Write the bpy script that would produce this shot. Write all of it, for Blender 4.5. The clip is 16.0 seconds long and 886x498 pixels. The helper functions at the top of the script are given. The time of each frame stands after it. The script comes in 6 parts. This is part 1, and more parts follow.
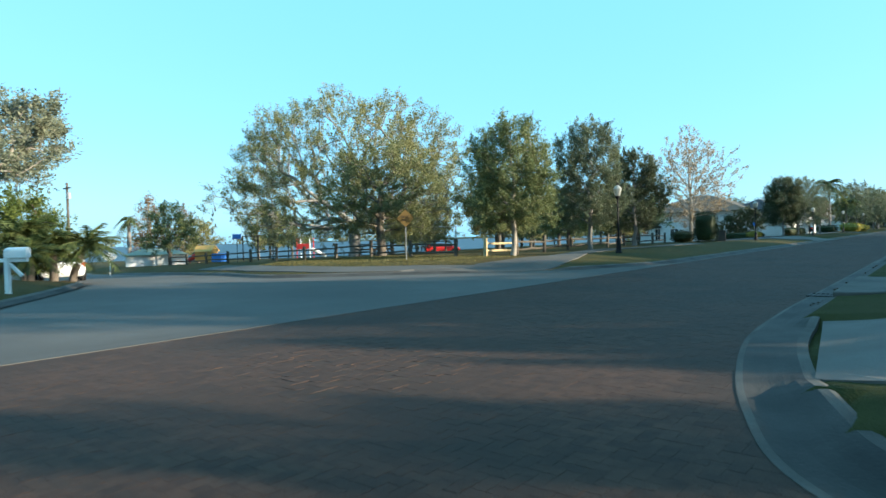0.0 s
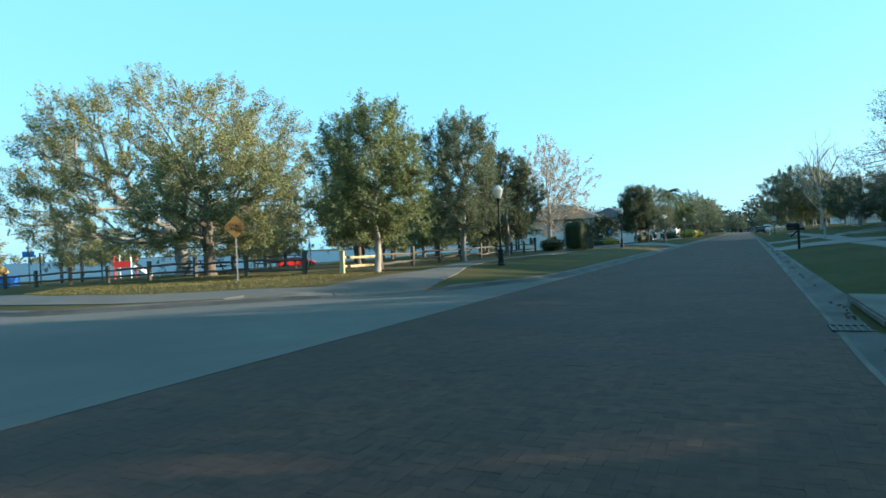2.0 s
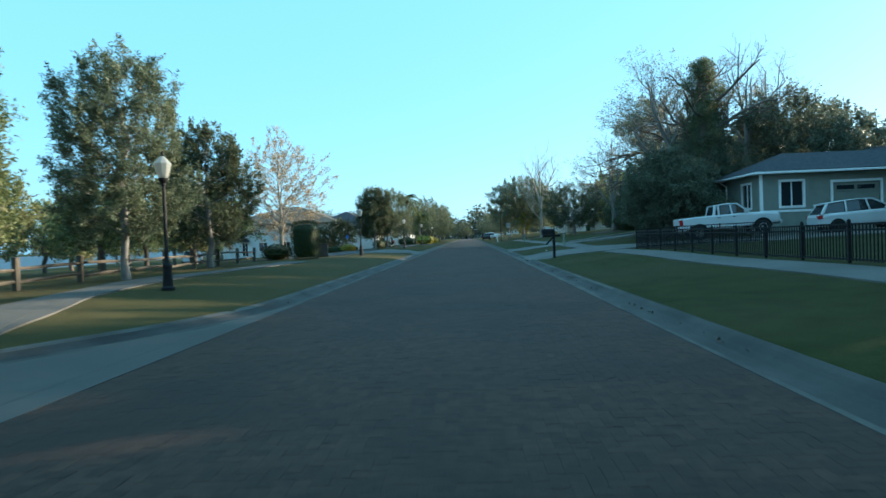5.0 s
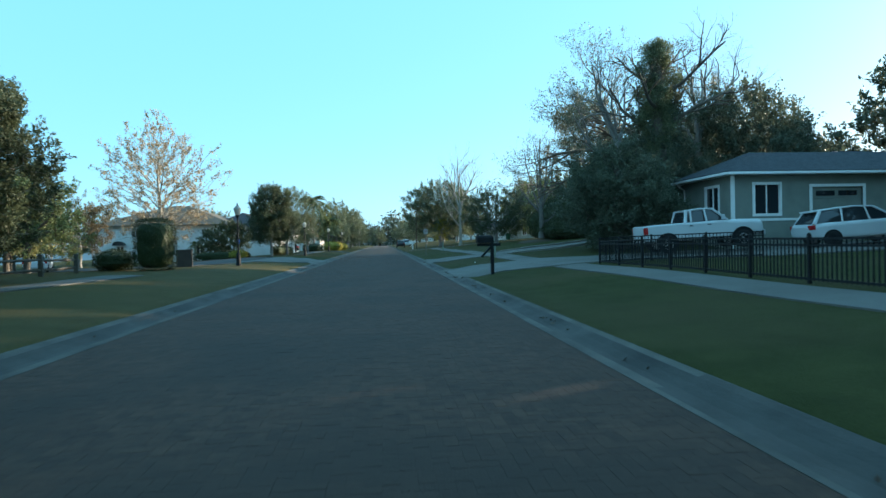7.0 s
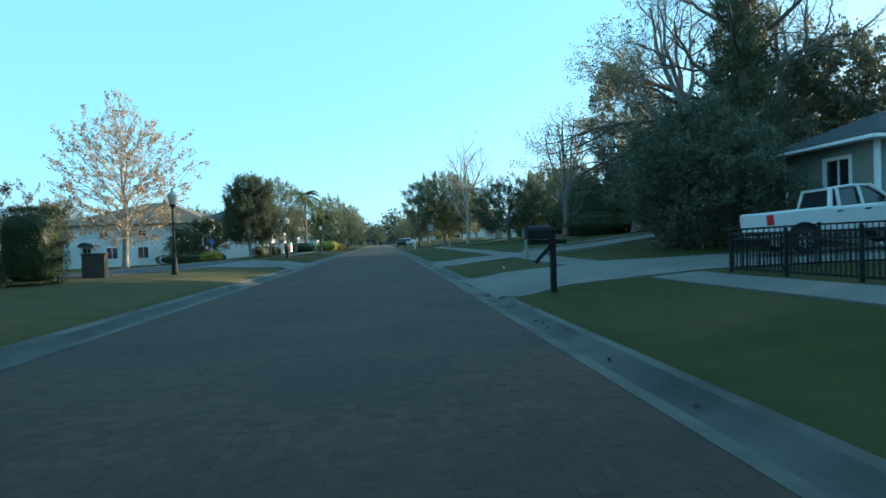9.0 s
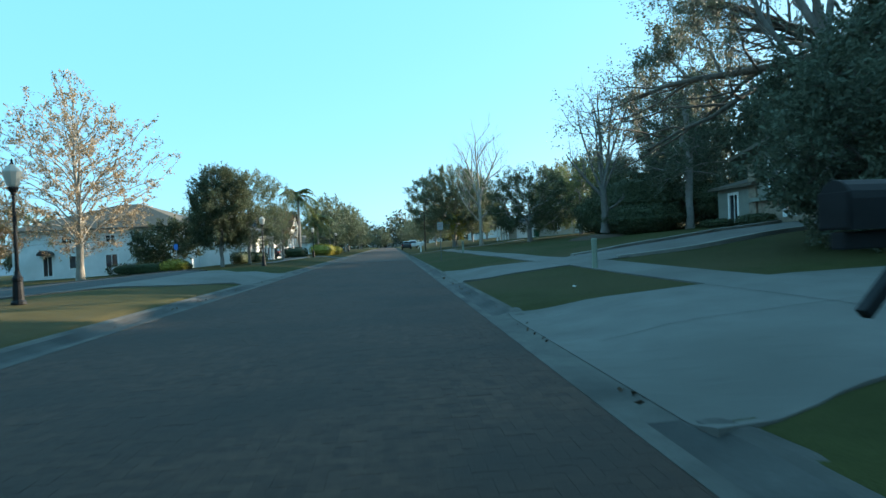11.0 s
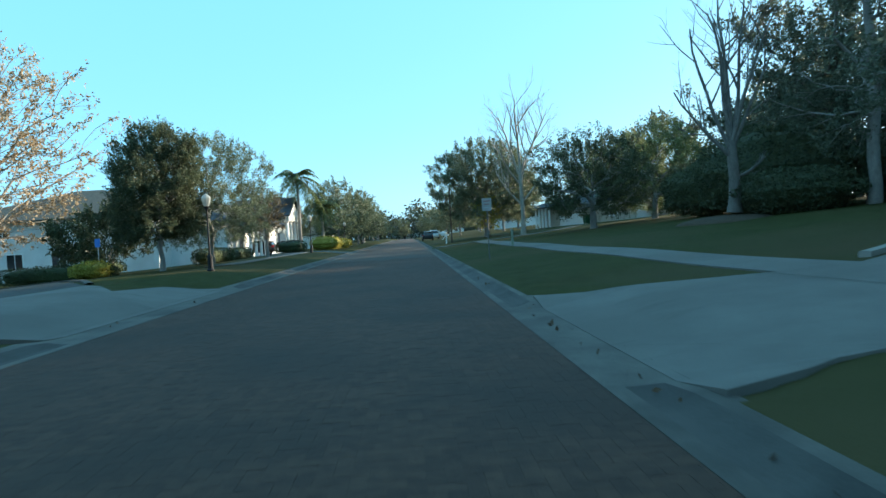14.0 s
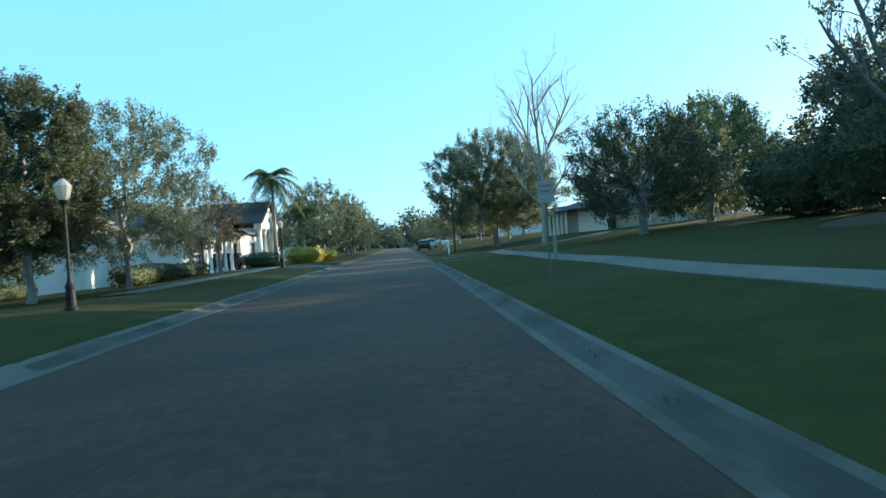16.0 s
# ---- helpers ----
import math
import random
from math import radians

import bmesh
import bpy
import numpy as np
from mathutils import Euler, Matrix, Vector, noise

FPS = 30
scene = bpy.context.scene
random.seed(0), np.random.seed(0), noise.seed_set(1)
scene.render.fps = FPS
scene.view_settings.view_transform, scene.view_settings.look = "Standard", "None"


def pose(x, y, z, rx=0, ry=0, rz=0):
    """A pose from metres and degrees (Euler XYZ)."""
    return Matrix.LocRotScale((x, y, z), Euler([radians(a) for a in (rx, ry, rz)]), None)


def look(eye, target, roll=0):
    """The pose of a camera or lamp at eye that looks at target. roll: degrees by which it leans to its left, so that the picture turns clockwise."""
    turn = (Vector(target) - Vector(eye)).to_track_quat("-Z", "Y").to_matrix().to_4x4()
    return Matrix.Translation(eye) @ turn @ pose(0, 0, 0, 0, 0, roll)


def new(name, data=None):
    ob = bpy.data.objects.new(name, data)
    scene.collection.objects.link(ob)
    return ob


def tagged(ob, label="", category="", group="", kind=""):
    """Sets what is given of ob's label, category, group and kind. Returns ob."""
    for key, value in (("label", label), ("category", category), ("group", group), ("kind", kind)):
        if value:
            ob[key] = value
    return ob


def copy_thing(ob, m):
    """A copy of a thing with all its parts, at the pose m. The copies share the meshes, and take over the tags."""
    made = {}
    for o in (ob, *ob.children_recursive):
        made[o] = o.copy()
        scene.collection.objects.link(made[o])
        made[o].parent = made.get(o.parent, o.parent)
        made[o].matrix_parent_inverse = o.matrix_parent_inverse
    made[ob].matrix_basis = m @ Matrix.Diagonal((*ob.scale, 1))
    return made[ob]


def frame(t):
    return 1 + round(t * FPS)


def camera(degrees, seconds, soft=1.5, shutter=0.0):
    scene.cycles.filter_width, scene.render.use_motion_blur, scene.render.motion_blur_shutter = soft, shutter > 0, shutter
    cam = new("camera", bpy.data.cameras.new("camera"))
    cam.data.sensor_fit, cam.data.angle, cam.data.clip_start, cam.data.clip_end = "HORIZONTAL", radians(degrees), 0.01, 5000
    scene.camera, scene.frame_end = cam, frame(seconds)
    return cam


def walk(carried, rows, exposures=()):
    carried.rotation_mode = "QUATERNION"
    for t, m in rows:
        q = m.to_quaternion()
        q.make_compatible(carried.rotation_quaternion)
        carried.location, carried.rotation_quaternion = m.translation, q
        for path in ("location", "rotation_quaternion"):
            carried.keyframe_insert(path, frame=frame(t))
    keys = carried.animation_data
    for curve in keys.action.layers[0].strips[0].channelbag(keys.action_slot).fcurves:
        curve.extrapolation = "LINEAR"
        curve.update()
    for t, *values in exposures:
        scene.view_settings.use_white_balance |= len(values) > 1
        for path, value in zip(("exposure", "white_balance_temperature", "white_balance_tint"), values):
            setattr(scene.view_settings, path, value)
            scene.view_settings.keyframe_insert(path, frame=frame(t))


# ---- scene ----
cam = camera(71.1, 16.0, 1.5, 0.3)
PATH = [
    (0, (-2.042, 0.554, 1.347), (-3.306, 2.103, 1.307), -1.6),
    (0.5, (-2.957, 1.76, 1.349), (-4.126, 3.382, 1.312), -2.1),
    (1, (-3.74, 2.907, 1.367), (-4.813, 4.594, 1.332), -2.3),
    (1.5, (-4.49, 3.939, 1.371), (-5.474, 5.68, 1.346), -2.7),
    (2, (-5.073, 4.979, 1.349), (-5.957, 6.773, 1.329), -2.6),
    (2.5, (-5.44, 6.07, 1.419), (-6.22, 7.912, 1.392), -2.2),
    (3, (-5.731, 7.232, 1.408), (-6.39, 9.12, 1.371), -2.4),
    (3.5, (-6.069, 8.555, 1.409), (-6.601, 10.483, 1.371), -2.3),
    (4, (-6.325, 9.958, 1.364), (-6.711, 11.92, 1.328), -2.1),
    (4.5, (-6.567, 11.526, 1.355), (-6.802, 13.512, 1.315), -2.0),
    (5, (-6.69, 13.415, 1.358), (-6.775, 15.413, 1.32), -2.2),
    (5.2, (-6.759, 14.198, 1.363), (-6.786, 16.198, 1.329), -1.8),
    (7.3, (-6.441, 22.927, 1.361), (-6.237, 24.916, 1.337), -1.5),
    (7.5, (-6.428, 23.805, 1.34), (-6.224, 25.794, 1.299), -1.8),
    (8, (-6.288, 26.07, 1.305), (-6.09, 28.06, 1.281), -1.7),
    (8.5, (-6.203, 28.308, 1.293), (-6.007, 30.298, 1.262), -2.0),
    (9, (-6.133, 30.555, 1.327), (-5.946, 32.546, 1.299), -1.7),
    (9.2, (-6.107, 31.456, 1.318), (-5.909, 33.446, 1.288), -2.2),
    (11.3, (-5.603, 41.265, 1.315), (-5.446, 43.259, 1.299), -2.8),
    (11.5, (-5.565, 42.19, 1.304), (-5.406, 44.184, 1.294), -3.4),
    (12, (-5.528, 44.503, 1.301), (-5.385, 46.498, 1.289), -3.0),
    (12.5, (-5.503, 46.871, 1.292), (-5.372, 48.866, 1.275), -3.2),
    (13, (-5.525, 49.274, 1.304), (-5.429, 51.272, 1.3), -2.8),
    (13.5, (-5.566, 51.723, 1.304), (-5.46, 53.72, 1.284), -2.5),
    (14, (-5.593, 54.212, 1.297), (-5.489, 56.209, 1.248), -3.3),
    (14.5, (-5.635, 56.676, 1.32), (-5.552, 58.674, 1.281), -3.5),
    (15, (-5.86, 59.169, 1.349), (-5.759, 61.167, 1.323), -3.2),
    (15.5, (-5.938, 61.718, 1.327), (-5.826, 63.714, 1.272), -2.6),
    (16, (-5.778, 64.388, 1.368), (-5.651, 66.384, 1.345), -3.8),
]
walk(cam, [(t, look(eye, target, roll)) for t, eye, target, roll in PATH])

# ---------- world and light ----------
SUN_AZ, SUN_EL = 64.0, 12.8          # degrees from +y towards +x, and up
world = bpy.data.worlds.new("sky")
scene.world = world
world.use_nodes = True
wn, wl = world.node_tree.nodes, world.node_tree.links
sky = wn.new("ShaderNodeTexSky")
sky.sky_type = "NISHITA"
sky.sun_disc = False
sky.sun_elevation, sky.sun_rotation = radians(SUN_EL), radians(SUN_AZ)
sky.air_density, sky.dust_density, sky.ozone_density = 1.0, 0.8, 1.0
SKY_TINT, SKY_POWER = (1.0, 1.0, 1.05, 1.0), 0.0525
tint = wn.new("ShaderNodeMix")
tint.data_type, tint.blend_type = "RGBA", "MULTIPLY"
tint.inputs["Factor"].default_value = 1.0
tint.inputs["B"].default_value = SKY_TINT
wl.new(sky.outputs[0], tint.inputs["A"])
haze = wn.new("ShaderNodeMix")
haze.data_type = "RGBA"
haze.inputs["Factor"].default_value = 0.48
haze.inputs["B"].default_value = (3.0, 10.4, 15.6, 1.0)
wl.new(tint.outputs["Result"], haze.inputs["A"])
wl.new(haze.outputs["Result"], wn["Background"].inputs["Color"])
wn["Background"].inputs["Strength"].default_value = SKY_POWER
sun = new("sun", bpy.data.lights.new("sun", "SUN"))
sun.data.energy, sun.data.angle, sun.data.color = 5.0, radians(0.6), (1.0, 0.89, 0.69)
_a, _e = radians(SUN_AZ), radians(SUN_EL)
SUN_DIR = Vector((math.sin(_a) * math.cos(_e), math.cos(_a) * math.cos(_e), math.sin(_e)))
sun.matrix_world = look(SUN_DIR * 200, (0, 0, 0))
scene.view_settings.exposure = 1.5

# ---------- materials ----------
MATS = {}


def ramp(nodes, stops):
    r = nodes.new("ShaderNodeValToRGB")
    els = r.color_ramp.elements
    els[0].position, els[1].position = stops[0][0], stops[-1][0]
    els[0].color, els[1].color = (*stops[0][1], 1), (*stops[-1][1], 1)
    for p, c in stops[1:-1]:
        e = els.new(p)
        e.color = (*c, 1)
    return r


def mat(name, c1, c2, scale=4.0, rough=0.8, metal=0.0, bump=0.2, fine=40.0, fine_amount=0.35, stain=None, stain_scale=0.35, random=0.0, island=0.0, translucent=0.0, spec=0.3, stretch=(1, 1, 1)):
    """A surface with grain at a fine scale, mottling at a middle one and stains at a large one."""
    if name in MATS:
        return MATS[name]
    m = bpy.data.materials.new(name)
    m.use_nodes = True
    n, l = m.node_tree.nodes, m.node_tree.links
    b = n["Principled BSDF"]
    geo = n.new("ShaderNodeNewGeometry")
    mp = n.new("ShaderNodeMapping")
    mp.inputs["Scale"].default_value = stretch
    tc = n.new("ShaderNodeTexCoord")
    l.new(tc.outputs["Object"] if random or island else geo.outputs["Position"], mp.inputs["Vector"])
    n1 = n.new("ShaderNodeTexNoise")
    n1.inputs["Scale"].default_value, n1.inputs["Detail"].default_value = scale, 5
    n2 = n.new("ShaderNodeTexNoise")
    n2.inputs["Scale"].default_value, n2.inputs["Detail"].default_value = fine, 3
    l.new(mp.outputs[0], n1.inputs["Vector"])
    l.new(mp.outputs[0], n2.inputs["Vector"])
    r = ramp(n, [(0.3, c1), (0.7, c2)])
    mixf = n.new("ShaderNodeMath")
    mixf.operation = "MULTIPLY_ADD"
    l.new(n2.outputs["Fac"], mixf.inputs[0])
    mixf.inputs[1].default_value = fine_amount
    sub = n.new("ShaderNodeMath")
    sub.operation = "MULTIPLY_ADD"
    l.new(n1.outputs["Fac"], sub.inputs[0])
    sub.inputs[1].default_value = 1.0 - fine_amount
    sub.inputs[2].default_value = 0.0
    l.new(sub.outputs[0], mixf.inputs[2])
    fac = mixf.outputs[0]
    if random or island:
        add = n.new("ShaderNodeMath")
        add.operation = "MULTIPLY_ADD"
        src = n.new("ShaderNodeObjectInfo").outputs["Random"] if random else geo.outputs["Random Per Island"]
        cen = n.new("ShaderNodeMath")
        cen.operation = "SUBTRACT"
        l.new(src, cen.inputs[0])
        cen.inputs[1].default_value = 0.5
        l.new(cen.outputs[0], add.inputs[0])
        add.inputs[1].default_value = random or island
        l.new(fac, add.inputs[2])
        fac = add.outputs[0]
    l.new(fac, r.inputs[0])
    col = r.outputs["Color"]
    if stain:
        n3 = n.new("ShaderNodeTexNoise")
        n3.inputs["Scale"].default_value, n3.inputs["Detail"].default_value = stain_scale, 6
        l.new(geo.outputs["Position"], n3.inputs["Vector"])
        rr = ramp(n, [(0.45, (0, 0, 0)), (0.68, (1, 1, 1))])
        l.new(n3.outputs["Fac"], rr.inputs[0])
        mx = n.new("ShaderNodeMix")
        mx.data_type = "RGBA"
        l.new(rr.outputs["Color"], mx.inputs["Factor"])
        l.new(col, mx.inputs["A"])
        mx.inputs["B"].default_value = (*stain, 1)
        col = mx.outputs["Result"]
    l.new(col, b.inputs["Base Color"])
    b.inputs["Roughness"].default_value, b.inputs["Metallic"].default_value = rough, metal
    b.inputs["Specular IOR Level"].default_value = spec
    if bump:
        bp = n.new("ShaderNodeBump")
        bp.inputs["Strength"].default_value, bp.inputs["Distance"].default_value = bump, 0.02
        l.new(n2.outputs["Fac"], bp.inputs["Height"])
        l.new(bp.outputs[0], b.inputs["Normal"])
    if translucent:
        tr = n.new("ShaderNodeBsdfTranslucent")
        l.new(col, tr.inputs["Color"])
        ms = n.new("ShaderNodeMixShader")
        ms.inputs[0].default_value = translucent
        l.new(b.outputs[0], ms.inputs[1])
        l.new(tr.outputs[0], ms.inputs[2])
        l.new(ms.outputs[0], n["Material Output"].inputs[0])
    MATS[name] = m
    return m


def glass(name="window_glass", colour=(0.02, 0.025, 0.03), mirror=0.0):
    if name in MATS:
        return MATS[name]
    m = bpy.data.materials.new(name)
    m.use_nodes = True
    b = m.node_tree.nodes["Principled BSDF"]
    b.inputs["Base Color"].default_value = (*colour, 1)
    b.inputs["Roughness"].default_value = 0.04
    b.inputs["IOR"].default_value = 1.5
    b.inputs["Metallic"].default_value = mirror
    b.inputs["Specular IOR Level"].default_value = 0.8
    MATS[name] = m
    return m


CLAY = ((0.039, 0.021, 0.015), (0.078, 0.0415, 0.0275))
BRICK = mat("clay_paver", *CLAY, 9, 0.8, bump=0.35, fine=70, island=0.24, stain=(0.038, 0.024, 0.018), stain_scale=0.45, spec=0.25)
BRICK_ONE = mat("clay_paver_single", *CLAY, 9, 0.8, bump=0.35, fine=70, random=0.24, stain=(0.038, 0.024, 0.018), stain_scale=0.45, spec=0.25)
BRICK_FAR = mat("clay_paving_far", (0.041, 0.0235, 0.0165), (0.07, 0.0395, 0.0265), 2.2, 0.8, bump=0.3, fine=14, fine_amount=0.5, stain=(0.042, 0.03, 0.023), stain_scale=0.2)
SAND = mat("joint_sand", (0.038, 0.024, 0.018), (0.06, 0.038, 0.028), 6, 0.95)
CONC = mat("concrete", (0.105, 0.099, 0.09), (0.148, 0.14, 0.127), 1.6, 0.85, bump=0.25, fine=60, stain=(0.095, 0.088, 0.078), stain_scale=0.3)
CONC_PALE = mat("pale_edging_concrete", (0.2, 0.187, 0.167), (0.27, 0.253, 0.228), 1.6, 0.85, bump=0.25, fine=60, stain=(0.15, 0.14, 0.126), stain_scale=0.5)
CONC_KERB = mat("kerb_concrete", (0.07, 0.064, 0.056), (0.125, 0.115, 0.101), 2.4, 0.85, bump=0.3, fine=50, stain=(0.045, 0.041, 0.036), stain_scale=0.7)
# One dark tone for the gutter's dirt and the shade in its channel.
CONC_GUTTER = mat("gutter_dirt_and_shade", (0.034, 0.032, 0.029), (0.078, 0.072, 0.065), 1.3, 0.8, bump=0.3, fine=40, fine_amount=0.25, stain=(0.02, 0.019, 0.018), stain_scale=0.55)
CONC_STREET = mat("street_concrete", (0.08, 0.0745, 0.067), (0.112, 0.105, 0.095), 0.9, 0.82, bump=0.2, fine=45, stain=(0.07, 0.066, 0.06), stain_scale=0.16)
ASPHALT = mat("asphalt", (0.032, 0.032, 0.032), (0.06, 0.059, 0.057), 3, 0.85, bump=0.4, fine=120)
JOINT = mat("joint_filler", (0.022, 0.02, 0.018), (0.05, 0.045, 0.04), 5, 0.9)
GRASS = mat("lawn_grass", (0.024, 0.029, 0.0085), (0.062, 0.063, 0.0215), 1.6, 0.9, bump=0.9, fine=55, fine_amount=0.55, stain=(0.068, 0.055, 0.026), stain_scale=0.12, spec=0.06)
GRASS_DRY = mat("dry_lawn_grass", (0.056, 0.044, 0.02), (0.112, 0.087, 0.041), 1.6, 0.9, bump=0.9, fine=55, fine_amount=0.55, stain=(0.068, 0.062, 0.025), stain_scale=0.1, spec=0.06)
BLADE = mat("grass_blade", (0.085, 0.08, 0.027), (0.16, 0.138, 0.052), 2, 0.7, bump=0, island=0.7, translucent=0.3)
BARK = mat("bark", (0.06, 0.05, 0.04), (0.16, 0.135, 0.11), 7, 0.92, bump=0.9, fine=35, stretch=(1, 1, 0.35))
BARK_WORN = mat("worn_bark", (0.08, 0.073, 0.066), (0.19, 0.175, 0.158), 6, 0.92, bump=0.8, fine=32, stretch=(1, 1, 0.35))
BARK_PALE = mat("pale_bark", (0.19, 0.17, 0.14), (0.36, 0.32, 0.27), 6, 0.9, bump=0.6, fine=30, stretch=(1, 1, 0.4))
BARK_GREY = mat("grey_bark", (0.14, 0.132, 0.122), (0.28, 0.262, 0.24), 6, 0.9, bump=0.6, fine=30, stretch=(1, 1, 0.4))


def leaf(name, c1, c2, translucent=0.35, rough=0.55):
    return mat(name, c1, c2, 0.5, rough, bump=0, island=0.55, translucent=translucent, fine=3, spec=0.25)


L_OAK = leaf("olive_oak_leaf", (0.145, 0.148, 0.058), (0.265, 0.25, 0.108))
L_LIVE = leaf("live_oak_leaf", (0.088, 0.116, 0.047), (0.205, 0.228, 0.095))
L_LIVE2 = leaf("greygreen_oak_leaf", (0.11, 0.125, 0.05), (0.215, 0.215, 0.095))
L_DARK = leaf("dark_evergreen_leaf", (0.076, 0.095, 0.066), (0.13, 0.148, 0.098), 0.3)
# Darker copy of the live oak leaf, with shade put into its colour.
L_SHADE = leaf("shaded_leaf", (0.045, 0.06, 0.034), (0.1, 0.118, 0.062))
L_DEEP = leaf("bluish_oak_leaf", (0.072, 0.096, 0.056), (0.165, 0.188, 0.112))
L_GREYOAK = leaf("grey_olive_oak_leaf", (0.095, 0.112, 0.074), (0.175, 0.187, 0.122), 0.15)
L_BRIGHT = leaf("sunlit_green_leaf", (0.05, 0.08, 0.018), (0.13, 0.16, 0.04))
L_SYC = leaf("dry_sycamore_leaf", (0.2, 0.135, 0.075), (0.44, 0.34, 0.22), 0.4)
L_CYP = leaf("rusty_cypress_needle", (0.12, 0.07, 0.04), (0.24, 0.15, 0.09), 0.4)
L_YEL = leaf("yellow_hedge_leaf", (0.19, 0.18, 0.03), (0.36, 0.31, 0.06))
L_HEDGE = leaf("hedge_leaf", (0.018, 0.029, 0.012), (0.046, 0.062, 0.022), 0.2)
L_PALM = leaf("palm_frond", (0.035, 0.06, 0.02), (0.11, 0.13, 0.045), 0.3)
L_MOSS = leaf("grey_moss", (0.13, 0.13, 0.095), (0.22, 0.21, 0.16), 0.4)
L_TAN = leaf("dull_tan_leaf", (0.1, 0.075, 0.04), (0.19, 0.14, 0.075))
L_IVY = leaf("ivy_leaf", (0.1, 0.122, 0.065), (0.185, 0.205, 0.115))
L_RED = leaf("dry_red_leaf", (0.1, 0.03, 0.02), (0.2, 0.07, 0.045))
WHITE = mat("white_paint", (0.72, 0.72, 0.7), (0.82, 0.82, 0.8), 3, 0.5, bump=0.05)
# White plate with its base colour lowered to a mid grey.
SIGN_WHITE = mat("dull_sign_white", (0.27, 0.252, 0.245), (0.33, 0.31, 0.302), 3, 0.5, bump=0)
FADED_RED = mat("faded_red_print", (0.25, 0.12, 0.11), (0.3, 0.16, 0.15), 3, 0.6, bump=0)
WALL_WHITE = mat("white_stucco", (0.6, 0.61, 0.6), (0.74, 0.74, 0.73), 1.2, 0.85, bump=0.3, stain=(0.55, 0.55, 0.53))
WALL_GREEN = mat("greygreen_siding", (0.18, 0.19, 0.165), (0.235, 0.25, 0.215), 2, 0.75, bump=0.15)
WALL_TAN = mat("tan_stucco", (0.36, 0.33, 0.27), (0.46, 0.42, 0.35), 2, 0.8)
STONE = mat("stone_base", (0.16, 0.13, 0.1), (0.36, 0.3, 0.23), 3.5, 0.85, bump=0.8, fine=14)
ROOF_DARK = mat("dark_shingle", (0.03, 0.034, 0.042), (0.075, 0.08, 0.09), 5, 0.9, bump=0.5, fine=30)
ROOF_TAN = mat("tan_shingle", (0.075, 0.064, 0.05), (0.14, 0.12, 0.095), 4, 0.9, bump=0.5, fine=30)
WOOD = mat("weathered_wood", (0.05, 0.042, 0.033), (0.12, 0.1, 0.076), 5, 0.85, bump=0.6, fine=30, stretch=(1, 1, 0.3))
WOOD_NEW = mat("fresh_yellow_wood", (0.36, 0.28, 0.15), (0.5, 0.4, 0.23), 5, 0.75, bump=0.4, fine=30)
BLACK = mat("black_paint", (0.007, 0.007, 0.008), (0.016, 0.016, 0.018), 6, 0.6, bump=0.05, spec=0.2)
GREY_METAL = mat("galvanised_steel", (0.3, 0.3, 0.3), (0.42, 0.42, 0.41), 5, 0.45, metal=0.8, bump=0.05)
CAR_WHITE = mat("white_car_paint", (0.52, 0.53, 0.54), (0.58, 0.59, 0.6), 1, 0.22, bump=0, spec=0.5)
CAR_RED = mat("red_car_paint", (0.45, 0.02, 0.02), (0.6, 0.04, 0.035), 1, 0.25, bump=0, spec=0.5)
CAR_DARK = mat("dark_car_paint", (0.015, 0.016, 0.02), (0.03, 0.032, 0.036), 1, 0.25, bump=0, spec=0.5)
IRON = mat("cast_iron", (0.03, 0.028, 0.026), (0.07, 0.064, 0.058), 6, 0.6, metal=0.4, bump=0.2)
RUBBER = mat("rubber", (0.012, 0.012, 0.012), (0.025, 0.025, 0.025), 8, 0.85)
RIM = mat("alloy_rim", (0.4, 0.4, 0.41), (0.55, 0.55, 0.56), 3, 0.3, metal=0.9, bump=0)
TAIL = mat("red_lens", (0.35, 0.01, 0.012), (0.45, 0.02, 0.02), 2, 0.2, bump=0, spec=0.6)
YELLOW = mat("yellow_sign", (0.1, 0.06, 0.015), (0.14, 0.085, 0.022), 2, 0.5, bump=0)
BLUE = mat("blue_plastic", (0.03, 0.15, 0.5), (0.05, 0.22, 0.62), 2, 0.5, bump=0)
RED_P = mat("red_plastic", (0.5, 0.03, 0.03), (0.62, 0.06, 0.05), 2, 0.5, bump=0)
YEL_P = mat("yellow_plastic", (0.5, 0.26, 0.06), (0.62, 0.34, 0.09), 2, 0.5, bump=0)
GREEN_BIN = mat("green_plastic", (0.01, 0.06, 0.03), (0.02, 0.1, 0.05), 2, 0.5, bump=0)
PALE_GREEN = mat("pale_green_plastic", (0.17, 0.2, 0.155), (0.23, 0.265, 0.205), 2, 0.6, bump=0.1)
LAMP_GLASS = mat("frosted_lamp_glass", (0.42, 0.43, 0.4), (0.5, 0.51, 0.47), 3, 0.25, bump=0, translucent=0.45, spec=0.5)
MULCH = mat("mulch", (0.035, 0.024, 0.016), (0.1, 0.065, 0.042), 9, 0.95, bump=1.0, fine=60)
DRY = mat("dry_leaf", (0.055, 0.033, 0.02), (0.12, 0.072, 0.042), 3, 0.8, bump=0, island=0.7)
WATER = mat("lake_water", (0.035, 0.075, 0.105), (0.055, 0.1, 0.135), 0.06, 0.5, bump=0.25, fine=0.8, spec=0.12)
FAR_WOOD = mat("far_woods", (0.05, 0.06, 0.04), (0.11, 0.12, 0.075), 0.05, 0.95, bump=0, fine=0.4)
GLASS = glass()
GLASS_BRIGHT = glass("reflective_glass", (0.72, 0.76, 0.78), 0.75)


